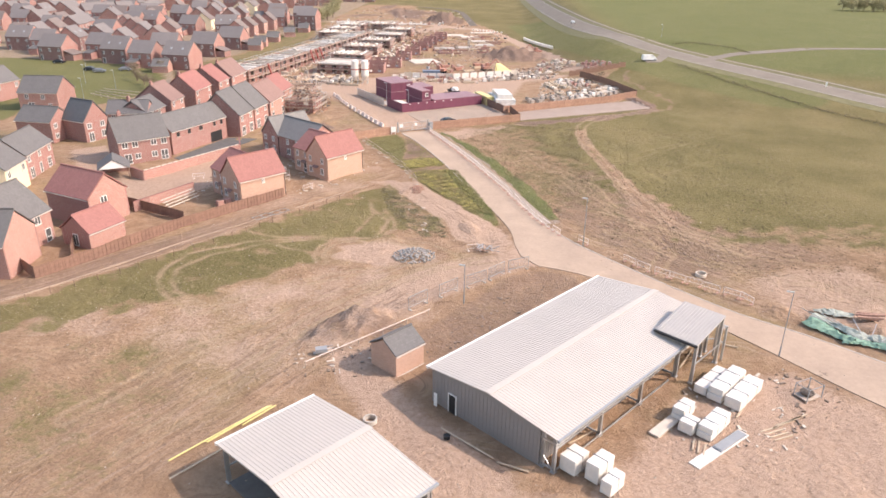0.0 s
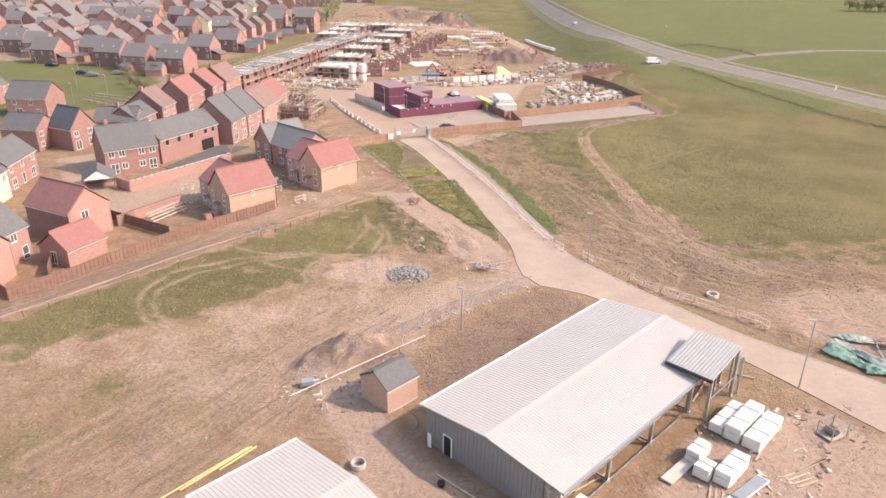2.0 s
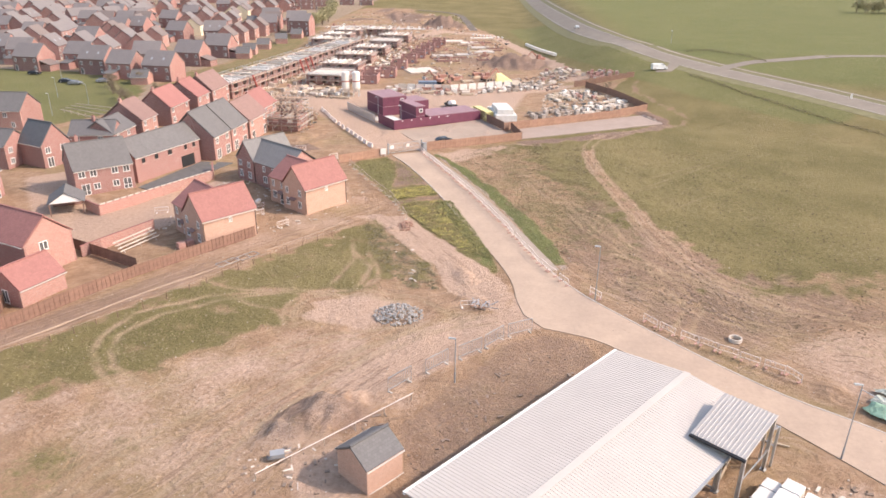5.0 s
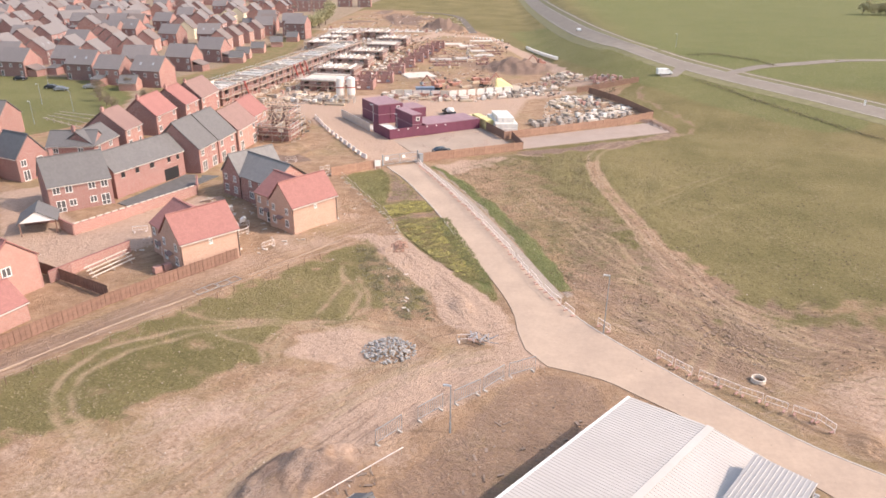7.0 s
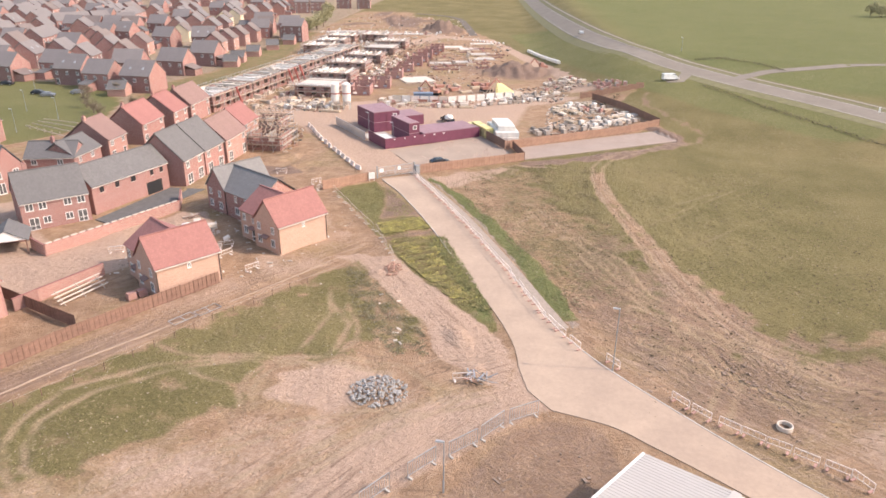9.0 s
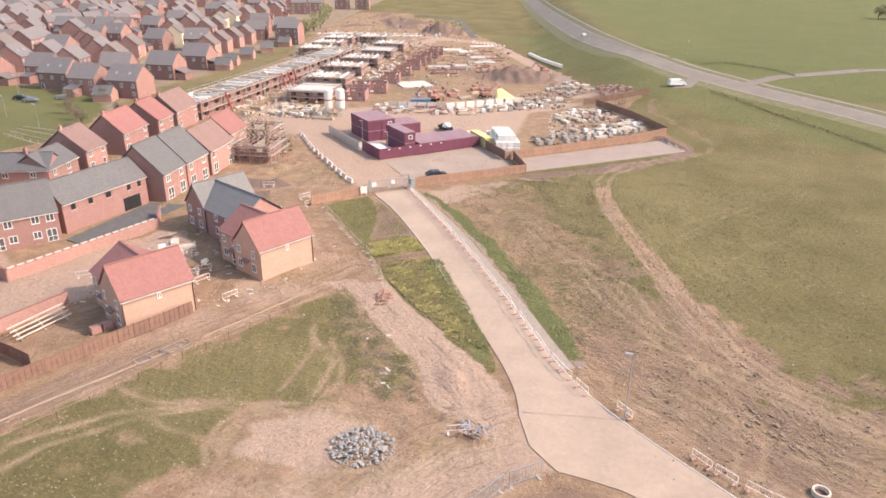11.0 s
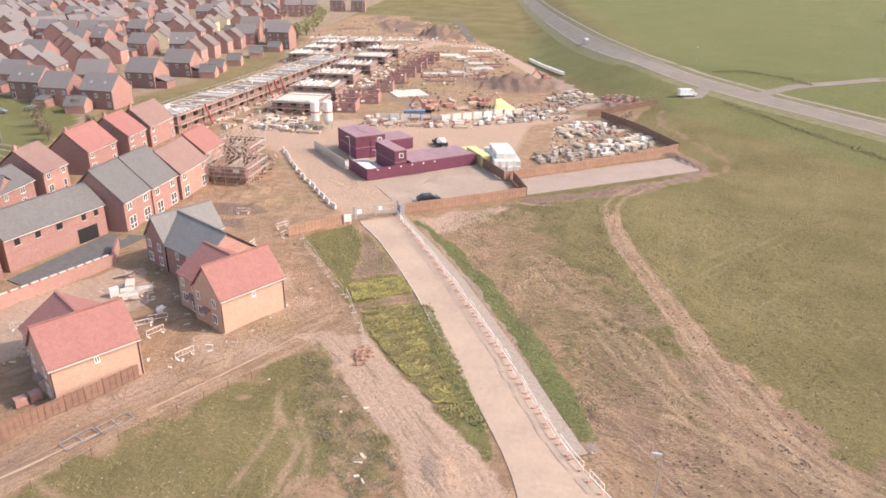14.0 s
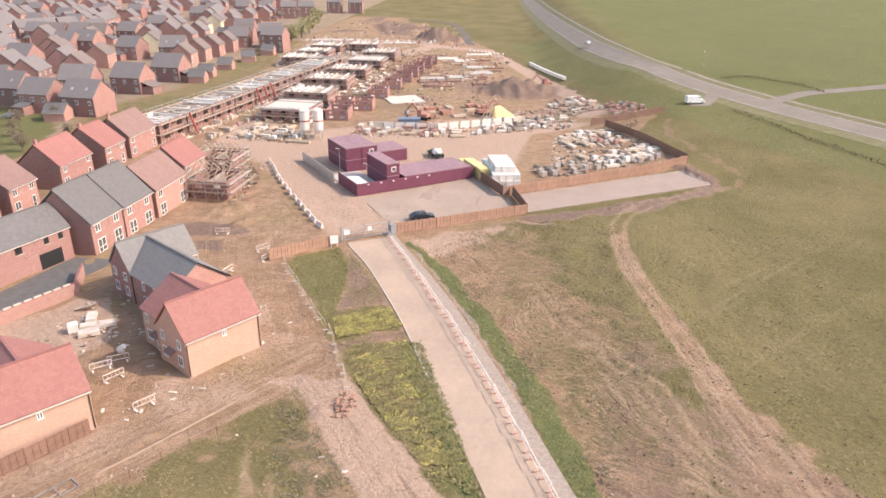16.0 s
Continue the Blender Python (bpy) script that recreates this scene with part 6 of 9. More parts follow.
chain(slim_mesh, [(-28.8, 152.6), (-21.0, 138.8), (-17.0, 132.3), (-13.4, 123.7), (-12.2, 119.4)], 3.5, 0.2, lift=0.0)
crowd = barrier_kind("steel_barrier", "white steel crowd barrier on the dirt", PALE_BAR, PALE_BAR, 2.3, 1.05, 5)
chain(crowd, [(-33.1, 114.2), (-31.4, 116.3)], 2.3, 0.1, lift=0.0)
for bx_, by_, tr in ((-41.5, 120.8, 38), (-38.8, 118.8, 55), (-40.4, 122.6, 30), (-43.4, 150.2, 40), (-34.0, 156.1, 48), (-32.0, 152.4, 62), (-36.0, 146.9, 75), (-46.4, 128.4, 40), (-56.5, 119.0, 20), (-43.4, 163.0, 8), (-1.0, 89.0, 10)):
    copy_thing(crowd, pose(bx_, by_, 0, 0, 0, tr))


def street_lamp(x, y, h, label, z=0.0):
    e = thing("street_lamp", pose(x, y, z), label, "lamp post")
    part("column", Shape().tube((0, 0, 0), (0, 0, 1.3), 0.09, 0.09, 10).tube((0, 0, 1.3), (0, 0, h), 0.06, 0.045, 8), STEEL_GREY, e)
    part("lantern", Shape().add([(-0.75, -0.14, h + 0.02), (0.05, -0.1, h - 0.06), (0.05, 0.1, h - 0.06), (-0.75, 0.14, h + 0.02), (-0.7, -0.11, h + 0.14), (0.05, -0.07, h + 0.06), (0.05, 0.07, h + 0.06), (-0.7, 0.11, h + 0.14)], [(3, 2, 1, 0), (4, 5, 6, 7), (0, 1, 5, 4), (1, 2, 6, 5), (2, 3, 7, 6), (3, 0, 4, 7)]), STEEL, e)
    return e


street_lamp(36.1, 62.6, 8.2, "slim grey lamp post beside the access road")
street_lamp(-0.65, 71.7, 5.5, "slim grey lamp post beside the dirt track")
street_lamp(16.95, 92.9, 7.9, "slim grey lamp post at the road bend")
for lx, ly in ((-119, 190), (-117, 205), (-132, 214), (-150, 246)):
    street_lamp(lx, ly, 6.0, "grey lamp post beside the green")

# gate of the compound
gate = thing("site_gate", pose(-21.6, 161.7, 0.1, 0, 0, 31.5), "tall steel mesh double gate across the road", "gate")
for x0 in (0.2, 4.2):
    s = Shape().beam((x0, 0, 0.15), (x0, 0, 2.2), 0.08).beam((x0 + 3.8, 0, 0.15), (x0 + 3.8, 0, 2.2), 0.08).beam((x0, 0, 2.2), (x0 + 3.8, 0, 2.2), 0.08).beam((x0, 0, 0.2), (x0 + 3.8, 0, 0.2), 0.08).beam((x0, 0, 1.2), (x0 + 3.8, 0, 1.2), 0.06)
    for i in range(1, 16):
        s.beam((x0 + 3.8 * i / 16, 0, 0.2), (x0 + 3.8 * i / 16, 0, 2.2), 0.025)
    part("gate_leaf", s, STEEL, gate)
part("sign", Shape().box(0.5, 1.4, -0.09, -0.05, 1.1, 1.9), WHITE, gate, "white notice board with blank bars")
part("sign", Shape().box(4.6, 5.3, -0.09, -0.05, 1.2, 1.9), WHITE, gate, "white notice board with blank bars")
for x0 in (-0.1, 8.3):
    part("gate_post", Shape().box(x0, x0 + 0.22, -0.11, 0.11, -0.2, 2.5), STEEL_GREY, gate)
single("gate_cabinet", Shape().box(0, 0.9, 0, 0.7, 0, 1.9).box(-0.05, 0.95, -0.05, 0.75, 1.9, 1.98), STEEL_GREY, pose(-13.9, 165.2, 0, 0, 0, 31), "grey steel cabinet beside the gate", "cabinet")
single("notice_board", Shape().box(0, 1.3, 0, 0.06, 0.5, 1.9).box(0.1, 0.18, 0, 0.08, 0, 0.5).box(1.1, 1.18, 0, 0.08, 0, 0.5), WHITE, pose(-23.0, 159.6, 0, 0, 0, 20), "white notice board beside the gate", "sign")


# ---- yard walls and small buildings between the houses ----
def brick_wall(line, high, mat, label, cap=True):
    e = thing("garden_wall", pose(line[0][0], line[0][1], 0), label, "wall")
    o = Vector(line[0])
    for a, b in zip(line, line[1:]):
        a, b = Vector(a) - o, Vector(b) - o
        d = b - a
        m = Matrix.Translation((a.x, a.y, 0)) @ Matrix.Rotation(math.atan2(d.y, d.x), 4, "Z")
        ob = part("wall_length", Shape().box(0, d.length, -0.11, 0.11, -0.2, high), mat, e)
        ob.matrix_local = m
        if cap:
            ob = part("coping", Shape().box(-0.02, d.length + 0.02, -0.15, 0.15, high, high + 0.07), TILE_RED, e)
            ob.matrix_local = m
    return e


brick_wall([(-69.4, 119.7), (-65.4, 117.0), (-59.4, 128.2), (-53.8, 139.0), (-56.3, 145.4)], 1.8, BRICK_ORANGE, "orange-brick yard wall round the parking court")
brick_wall([(-57.4, 102.7), (-53.1, 111.5)], 1.8, BRICK_ORANGE, "orange-brick garden wall in the sun")
brick_wall([(-58.8, 99.6), (-57.4, 102.7)], 1.8, BRICK_BROWN, "short brick garden wall")
blocks = resample([(-65.3, 117.2), (-59.4, 128.2), (-53.9, 138.8)], 1.25)
edge = thing("wall_coping", pose(-60.9, 130.4, 1.87), "row of pale blocks laid along the yard wall", "kerb")
for (ax, ay), (bx, by) in zip(blocks, blocks[1:]):
    ob = part("block", Shape().box(0, 1.0, -0.13, 0.13, 0, 0.16), DECK, edge)
    ob.matrix_local = pose(ax + 60.9, ay - 130.4, 0, 0, 0, math.degrees(math.atan2(by - ay, bx - ax)))

port = thing("car_port", pose(-73.4, 115.3, 0, 0, 0, 28.0), "open double car port with white gable and slate roof", "car port")
for px, py in ((0.1, 0.1), (5.3, 0.1), (0.1, 5.3), (5.3, 5.3), (2.7, 5.3)):
    part("post", Shape().box(px - 0.09, px + 0.09, py - 0.09, py + 0.09, 0, 2.3), TIMBER, port)
part("back_wall", Shape().box(0, 5.4, 5.45, 5.6, 0, 2.3), BRICK_BROWN, port)
part("gable", Shape().add([(-0.1, 0, 2.25), (5.5, 0, 2.25), (2.7, 0, 4.0), (-0.1, 0.12, 2.25), (5.5, 0.12, 2.25), (2.7, 0.12, 4.0)], [(0, 1, 2), (5, 4, 3), (1, 0, 3, 4), (2, 1, 4, 5), (0, 2, 5, 3)]), WHITE, port, "white boarded gable")
for a, sg in ((-0.3, 1), (5.7, -1)):
    q = [(a, 5.7, 2.2), (a, -0.15, 2.2), (2.7, -0.15, 4.12), (2.7, 5.7, 4.12)]
    part("roof_slope", Shape().slab(q if sg > 0 else [q[1], q[0], q[3], q[2]], 0.1), TILE_GREY, port)
house(-100.4, 146.8, 60.0, 4.8, 5.4, 2.4, 2.2, BRICK_BROWN, TILE_GREY, "low brick car port with grey roof", name="car_port", category="car port")


# ---- the compound ----
def cabin(x0, x1, y0, y1, z0, z1, parent, label, doors=1, wins=()):
    """A flat-roofed steel cabin with ribbed walls, as a thing of its own in the compound's frame."""
    o = COMP @ Matrix.Translation((x0, y0, z0))
    e = thing("site_cabin", o, label, "cabin", "site cabins")
    w, d, h = x1 - x0, y1 - y0, z1 - z0
    part("body", Shape().box(0, w, 0, d, 0, h - 0.15), PURPLE, e)
    part("roof", Shape().box(-0.06, w + 0.06, -0.06, d + 0.06, h - 0.148, h), PURPLE_ROOF, e)
    for i, px in enumerate((0.0, w)):
        for py in (0.0, d):
            part("corner_post", Shape().box(px - 0.05, px + 0.05, py - 0.05, py + 0.05, 0, h - 0.16), PURPLE, e)
    for px, pz in wins:
        f = part("window", Shape().box(px, px + 1.0, -0.07, -0.002, pz, pz + 1.0), WHITE, e, "white window frame")
        part("pane", Shape().box(px + 0.14, px + 0.86, -0.085, -0.072, pz + 0.14, pz + 0.86), GLASS, f)
    return e


COMP = pose(-23.5, 184.8, 0.05, 0, 0, 34.2)
cabin(4.4, 8.0, 16.0, 26.6, 0, 2.6, None, "purple steel site cabin under another one")
cabin(8.004, 11.6, 16.0, 26.6, 0, 2.6, None, "purple steel site cabin under another one")
cabin(4.4, 8.0, 16.0, 26.6, 2.604, 5.2, None, "purple steel site cabin stacked on top", wins=())
cabin(8.004, 11.6, 16.0, 26.6, 2.604, 5.2, None, "purple steel site cabin stacked on top, square window", wins=((1.8, 0.9),))
cabin(7.2, 9.9, 1.6, 11.4, 0, 2.6, None, "purple steel site cabin under another one")
cabin(7.2, 9.9, 1.6, 11.4, 2.604, 5.1, None, "purple steel site cabin stacked on top, square window", wins=((1.0, 0.8),))
cabin(12.6, 20.4, 19.0, 26.4, 0, 2.7, None, "wide purple steel site cabin")
cabin(10.6, 18.2, 0.5, 8.6, 0, 2.5, None, "low purple steel store with faded roof")
cabin(18.204, 26.2, 0.5, 8.2, 0, 2.5, None, "low purple steel store with faded roof")
hoard = thing("steel_hoarding", COMP, "purple steel hoarding in front of the cabins", "fence")
for i in range(11):
    part("sheet", Shape().box(i * 2.4, i * 2.4 + 2.39, -0.05, 0.05 + 0.02 * (i % 2), 0, 2.45), PURPLE, hoard)
for i in range(6):
    part("lamp", Shape().box(2.2 + i * 2.7, 2.55 + i * 2.7, -0.2, -0.055, 2.0, 2.2), WHITE, hoard, "small white bulkhead lamp")
for i in range(4):
    part("sheet", Shape().box(-0.05, 0.05, 0.1 + i * 2.4, 0.1 + i * 2.4 + 2.38, 0, 2.45), PURPLE, hoard)
for i in range(8):
    part("grey_sheet", Shape().box(-0.9, -0.8, 10.0 + i * 2.4, 10.0 + i * 2.4 + 2.38, 0, 2.1), STEEL, hoard, "pale steel sheet")
single("canopy_sheet", Shape().slab([(0.4, 1.0, 2.3), (3.0, 1.0, 1.9), (3.2, 6.5, 1.9), (0.4, 6.5, 2.3)], 0.03).beam((0.5, 1.2, 0), (0.5, 1.2, 2.3), 0.06).beam((0.5, 6.3, 0), (0.5, 6.3, 2.3), 0.06).beam((2.9, 1.2, 0), (2.9, 1.2, 1.9), 0.06).beam((2.9, 6.3, 0), (2.9, 6.3, 1.9), 0.06), WRAP, COMP, "white sheet canopy on poles beside the hoarding", "canopy")
single("yard_deck", Shape().box(0.3, 7.0, 0.4, 15.8, 0.0, 0.08), CONCRETE, COMP, "concrete yard between the cabins", "slab")
for px, py in ((3.2, 2.4), (2.6, 15.4)):
    street_lamp((COMP @ Vector((px, py, 0))).x, (COMP @ Vector((px, py, 0))).y, 5.6, "thin site lighting pole among the cabins")


def car(m, paint, label, van=False, pick=False):
    e = thing("van" if van else "pickup_truck" if pick else "car", m, label, "van" if van else "pickup" if pick else "car")
    if van:
        prof = [(0, 0.35), (5.2, 0.35), (5.25, 0.9), (4.6, 1.2), (3.9, 1.95), (3.6, 2.1), (0.1, 2.1), (0, 1.9)]
        w = 1.9
    elif pick:
        prof = [(0, 0.45), (5.1, 0.45), (5.15, 1.0), (3.9, 1.15), (3.3, 1.75), (2.0, 1.78), (1.85, 1.1), (0.0, 1.1)]
        w = 1.85
    else:
        prof = [(0, 0.3), (4.3, 0.3), (4.35, 0.75), (3.4, 0.95), (2.7, 1.42), (1.1, 1.45), (0.25, 0.98), (0, 0.9)]
        w = 1.75
    n = len(prof)
    s = Shape().add([(x, -w / 2 + (0.12 if z > 1.2 else 0), z) for x, z in prof] + [(x, w / 2 - (0.12 if z > 1.2 else 0), z) for x, z in prof],
                    [tuple(range(n)), tuple(reversed(range(n, 2 * n)))] + [((i + 1) % n, i, n + i, n + (i + 1) % n) for i in range(n)])
    part("body", s, paint, e)
    hi = max(z for _, z in prof)
    part("windscreen", Shape().slab([(prof[3][0] - 0.04, -w / 2 + 0.2, prof[3][1] + 0.05), (prof[3][0] - 0.04, w / 2 - 0.2, prof[3][1] + 0.05), (prof[4][0] + 0.04, w / 2 - 0.22, prof[4][1] - 0.02), (prof[4][0] + 0.04, -w / 2 + 0.22, prof[4][1] - 0.02)], 0.03), GLASS, e)
    for sg in (-1, 1):
        part("side_glass", Shape().box(1.1 if not van else 3.0, 3.0 if not van else 4.1, sg * (w / 2 - 0.1) - 0.03, sg * (w / 2 - 0.1) + 0.03, hi * 0.68, hi * 0.9), GLASS, e)
        for x in (0.8, n and prof[1][0] - 0.85):
            t = part("wheel", Shape().tube((x, sg * (w / 2 - 0.22), 0.32), (x, sg * (w / 2 + 0.01), 0.32), 0.32, n=12), RUBBER, e)
            part("rim", Shape().tube((x, sg * (w / 2 + 0.008), 0.32), (x, sg * (w / 2 + 0.022), 0.32), 0.19, n=10), STEEL, t)
    return e


CAR_DARK = plain("dark_car_paint", (0.035, 0.04, 0.05), 0.25, 0.2)
CAR_WHITE = plain("white_car_paint", (0.75, 0.75, 0.74), 0.25)
CAR_GREY = plain("grey_car_paint", (0.25, 0.26, 0.28), 0.25, 0.3)
car(pose(-11.6, 172.6, 0.08, 0, 0, 24), CAR_DARK, "dark hatchback parked behind the hoarding")
car(pose(-9.6, 213.0, 0.05, 0, 0, 122), CAR_DARK, "dark pickup with a sheeted white load", pick=True)
single("load_cover", Shape().lump((0, 0, 0.9), 1.25, rnd, 8, 5, 0.6, 0.2), WRAP, pose(-10.4, 214.2, 0.62), "white sheeted load on the pickup", "load")
car(pose(55.2, 257.6, lie(57, 258) + 0.1, 0, 0, 12), CAR_WHITE, "white van parked in the lay-by", van=True)
car(pose(41.0, 373.0, lie(43, 374) + 0.1, 0, 0, 96), plain("silver_car_paint", (0.55, 0.55, 0.55), 0.3, 0.3), "silver car on the highway")
for cx_, cy_, tr, pm in ((-146, 238, 8, CAR_DARK), (-141, 235, 10, CAR_GREY), (-166, 252, 5, CAR_DARK), (-134, 240, 12, CAR_GREY)):
    car(pose(cx_, cy_, 0.05, 0, 0, tr), pm, "dark car parked beside the green")


# ---- unfinished houses ----
def scaffold(m, L, D, H, label):
    e = thing("scaffold", m, label, "scaffold", "scaffolds")
    g = 1.1
    for yy in (-g, D + g):
        k = int((L + 2 * g) / 2.4)
        for i in range(k + 1):
            x = -g + (L + 2 * g) * i / k
            part("standard", Shape().beam((x, yy, 0), (x, yy, H + 1.2), 0.07), STEEL, e)
        for z in (H * 0.5, H):
            part("board_lift", Shape().box(-g, L + g, yy - 0.35, yy + 0.35, z - 0.05, z), TIMBER_OLD, e)
            part("ledger", Shape().beam((-g, yy - 0.4, z + 1.0), (L + g, yy - 0.4, z + 1.0), 0.07), STEEL, e)
            part("toe_board", Shape().box(-g, L + g, yy - 0.43, yy - 0.4, z, z + 0.25), TIMBER_OLD, e)
        for i in range(4):
            x0 = -g + (L + 2 * g) * i / 4
            part("brace", Shape().beam((x0, yy - 0.42, 0.1), (x0 + (L + 2 * g) / 4, yy - 0.42, H), 0.06), STEEL, e)
    for xx in (-g, L + g):
        for z in (H * 0.5, H):
            part("board_lift", Shape().box(xx - 0.35, xx + 0.35, -g, D + g, z - 0.05, z), TIMBER_OLD, e)
            part("ledger", Shape().beam((xx, -g, z + 1.0), (xx, D + g, z + 1.0), 0.06), STEEL, e)
        for i in range(1, 4):
            part("standard", Shape().beam((xx, -g + (D + 2 * g) * i / 4, 0), (xx, -g + (D + 2 * g) * i / 4, H + 1.2), 0.07), STEEL, e)
    return e


def merged(s):
    """Joins the corners that coincide, so that the wall is one piece."""
    keys, out, to = {}, [], []
    for p in s.v:
        k = tuple(round(c, 3) for c in p)
        if k not in keys:
            keys[k] = len(out)
            out.append(p)
        to.append(keys[k])
    s.v, s.f = out, [tuple(to[i] for i in f) for f in s.f]
    return s


def shell(m, L, D, H, wall, label, top="joists", seed=0):
    """A house without its roof: walls with openings for windows, and joists, boards or nothing on top."""
    r = random.Random(seed)
    e = thing("house_shell", m, label, "unfinished house", "house shells")
    n = max(2, int(L / 4))
    for yy, nm in ((0, "front_wall"), (D - 0.3, "back_wall")):
        s = Shape()
        w = L / n
        for i in range(n):
            a, b = i * w + w * 0.3, i * w + w * 0.68
            s.box(i * w, a, yy, yy + 0.3, 0, H).box(b, (i + 1) * w, yy, yy + 0.3, 0, H).box(a, b, yy, yy + 0.3, 0, H * 0.17).box(a, b, yy, yy + 0.3, H * 0.42, H * 0.62).box(a, b, yy, yy + 0.3, H * 0.88, H)
        part(nm, merged(s), wall, e)
    for i in range(n + 1) if top != "bare" else (0, n):
        x = min(max(i * L / n - 0.15, 0), L - 0.3)
        part("party_wall" if 0 < i < n else "end_wall", Shape().box(x, x + 0.3, 0.302, D - 0.302, 0, H), wall if i in (0, n) else BLOCKWORK, e)
    if top == "joists":
        part("floor_deck", Shape().box(0.3, L - 0.3, 0.3, D - 0.3, H - 0.5, H - 0.35), TIMBER_OLD, e)
        k = int(L / 1.75)
        for i in range(k):
            if r.random() < 0.9:
                x = 0.4 + (L - 0.8) * i / k
                part("roof_plate", Shape().box(x, x + r.uniform(0.35, 0.75), 0.2, D * r.uniform(0.8, 1.05), H - 0.3, H + 0.1 + r.random() * 0.35), r.choice((WRAP, WRAP, DECK)), e)
    elif top == "deck":
        part("floor_deck", Shape().box(0.2, L - 0.2, 0.2, D - 0.2, H - 0.1, H + 0.06), DECK, e, "pale boarded deck")
        k = int(L / 0.9)
        for i in range(k):
            part("block_pack", Shape().box(0.2 + (L - 1) * i / k, 0.75 + (L - 1) * i / k, 0.05, 0.7, H + 0.06, H + 0.5), WRAP, e)
    elif top == "trusses":
        k = int(L / 1.2)
        for i in range(k + 1):
            x = 0.2 + (L - 0.4) * i / k
            s = Shape().beam((x, -0.3, H), (x, D / 2, H + D * 0.4), 0.08, 0.16).beam((x, D + 0.3, H), (x, D / 2, H + D * 0.4), 0.08, 0.16).beam((x, -0.3, H), (x, D + 0.3, H), 0.08, 0.14)
            part("truss", s, PINE, e)
    else:
        part("floor_slab", Shape().box(0.3, L - 0.3, 0.3, D - 0.3, 0.0, 0.2), CONCRETE, e)
    return e


SCAF = scaffold(pose(-78.6, 218.6, 0, 0, 0, 81), 11.4, 9.0, 4.9, "steel scaffold with weathered boards round a house shell")
SH_A = [shell(pose(-78.6, 218.6, 0, 0, 0, 81), 11.4, 9.0, 4.9, BRICK_BROWN, "roofless brick house with pale plates and boards on top", "joists", 1), shell(pose(-76.7, 230.8, 0, 0, 0, 81), 11.4, 9.0, 4.9, BRICK_BROWN, "roofless brick house with pale plates and boards on top", "joists", 2)]
copy_thing(SCAF, pose(-76.7, 230.8, 0, 0, 0, 81))
for i in range(2, 10):
    m = pose(-78.6 + 1.92 * i, 218.6 + 12.15 * i, 0, 0, 0, 81)
    copy_thing(SH_A[i % 2], m)
    copy_thing(SCAF, m)
SCAF_B = scaffold(pose(-62.6, 246.5, 0, 0, 0, -6), 13.0, 10.0, 3.4, "steel scaffold with boards round a half-built block")
SH_B = [shell(pose(-62.6, 246.5, 0, 0, 0, -6), 13.0, 14.0, 3.4, BRICK_BROWN, "half-built block with pale boarded deck", "deck", 3), shell(pose(-63.0, 271.0, 0, 0, 0, -4), 13.6, 12.0, 3.6, BRICK_BROWN, "half-built brick block with pale plates on top", "joists", 4)]
copy_thing(SCAF_B, pose(-63.0, 271.0, 0, 0, 0, -4))
for i, (x, y) in enumerate(((-62.4, 296.0), (-60.0, 318.0), (-57.6, 342.0), (-56.0, 366.0), (-86.0, 345.0), (-85.0, 365.0), (-84.0, 385.0), (-68.0, 392.0))):
    copy_thing(SH_B[1 if i != 2 else 0], pose(x, y, 0, 0, 0, -2))
    copy_thing(SCAF_B, pose(x, y, 0, 0, 0, -2))
SH_C = shell(pose(-45.2, 249.5, 0, 0, 0, 2), 6.4, 8.0, 2.9, BRICK_RED, "roofless brick shell open to the sky", "bare", 5)
for x, y, h in ((-40.6, 262.6, 0), (-39.0, 282.0, 0), (-37.0, 298.0, 0), (-35.0, 313.0, 0), (-34.0, 324.0, 0), (-33.0, 336.0, 0), (-31.0, 347.0, 0), (-29.6, 357.0, 0), (-46.6, 262.0, 0)):
    copy_thing(SH_C, pose(x, y, 0, 0, 0, 4))
shell(pose(-55.2, 180.6, 0, 0, 0, -4), 7.6, 8.0, 3.4, BRICK_BROWN, "house under construction with open pine roof trusses", "trusses", 6)
scaffold(pose(-55.2, 180.6, 0, 0, 0, -4), 7.6, 8.0, 3.4, "steel scaffold round the house with trusses")
shell(pose(-59.6, 195.6, 0, 0, 0, -4), 7.2, 7.0, 3.6, BRICK_BROWN, "house under construction with open pine roof trusses", "trusses", 7)
scaffold(pose(-59.6, 195.6, 0, 0, 0, -4), 7.2, 7.0, 3.6, "steel scaffold round the house with trusses")


def chute(x, y, h, turn):
    e = thing("rubbish_chute", pose(x, y, 0, 0, 0, turn), "red plastic rubbish chute hanging from the scaffold", "chute", "rubbish chutes")
    for i in range(7):
        t0, t1 = i / 7, (i + 1) / 7
        part("section", Shape().tube((1.6 - 1.6 * t0, 0, h * t0 + 0.3), (1.6 - 1.6 * t1 - 0.05, 0, h * t1 + 0.3), 0.24, 0.34, 8), RED_PLASTIC, e)


for x, y in ((-75.2, 229.0), (-69.4, 264.0), (-68.6, 268.5), (-67.9, 273.0)):
    chute(x, y, 5.4, 0)

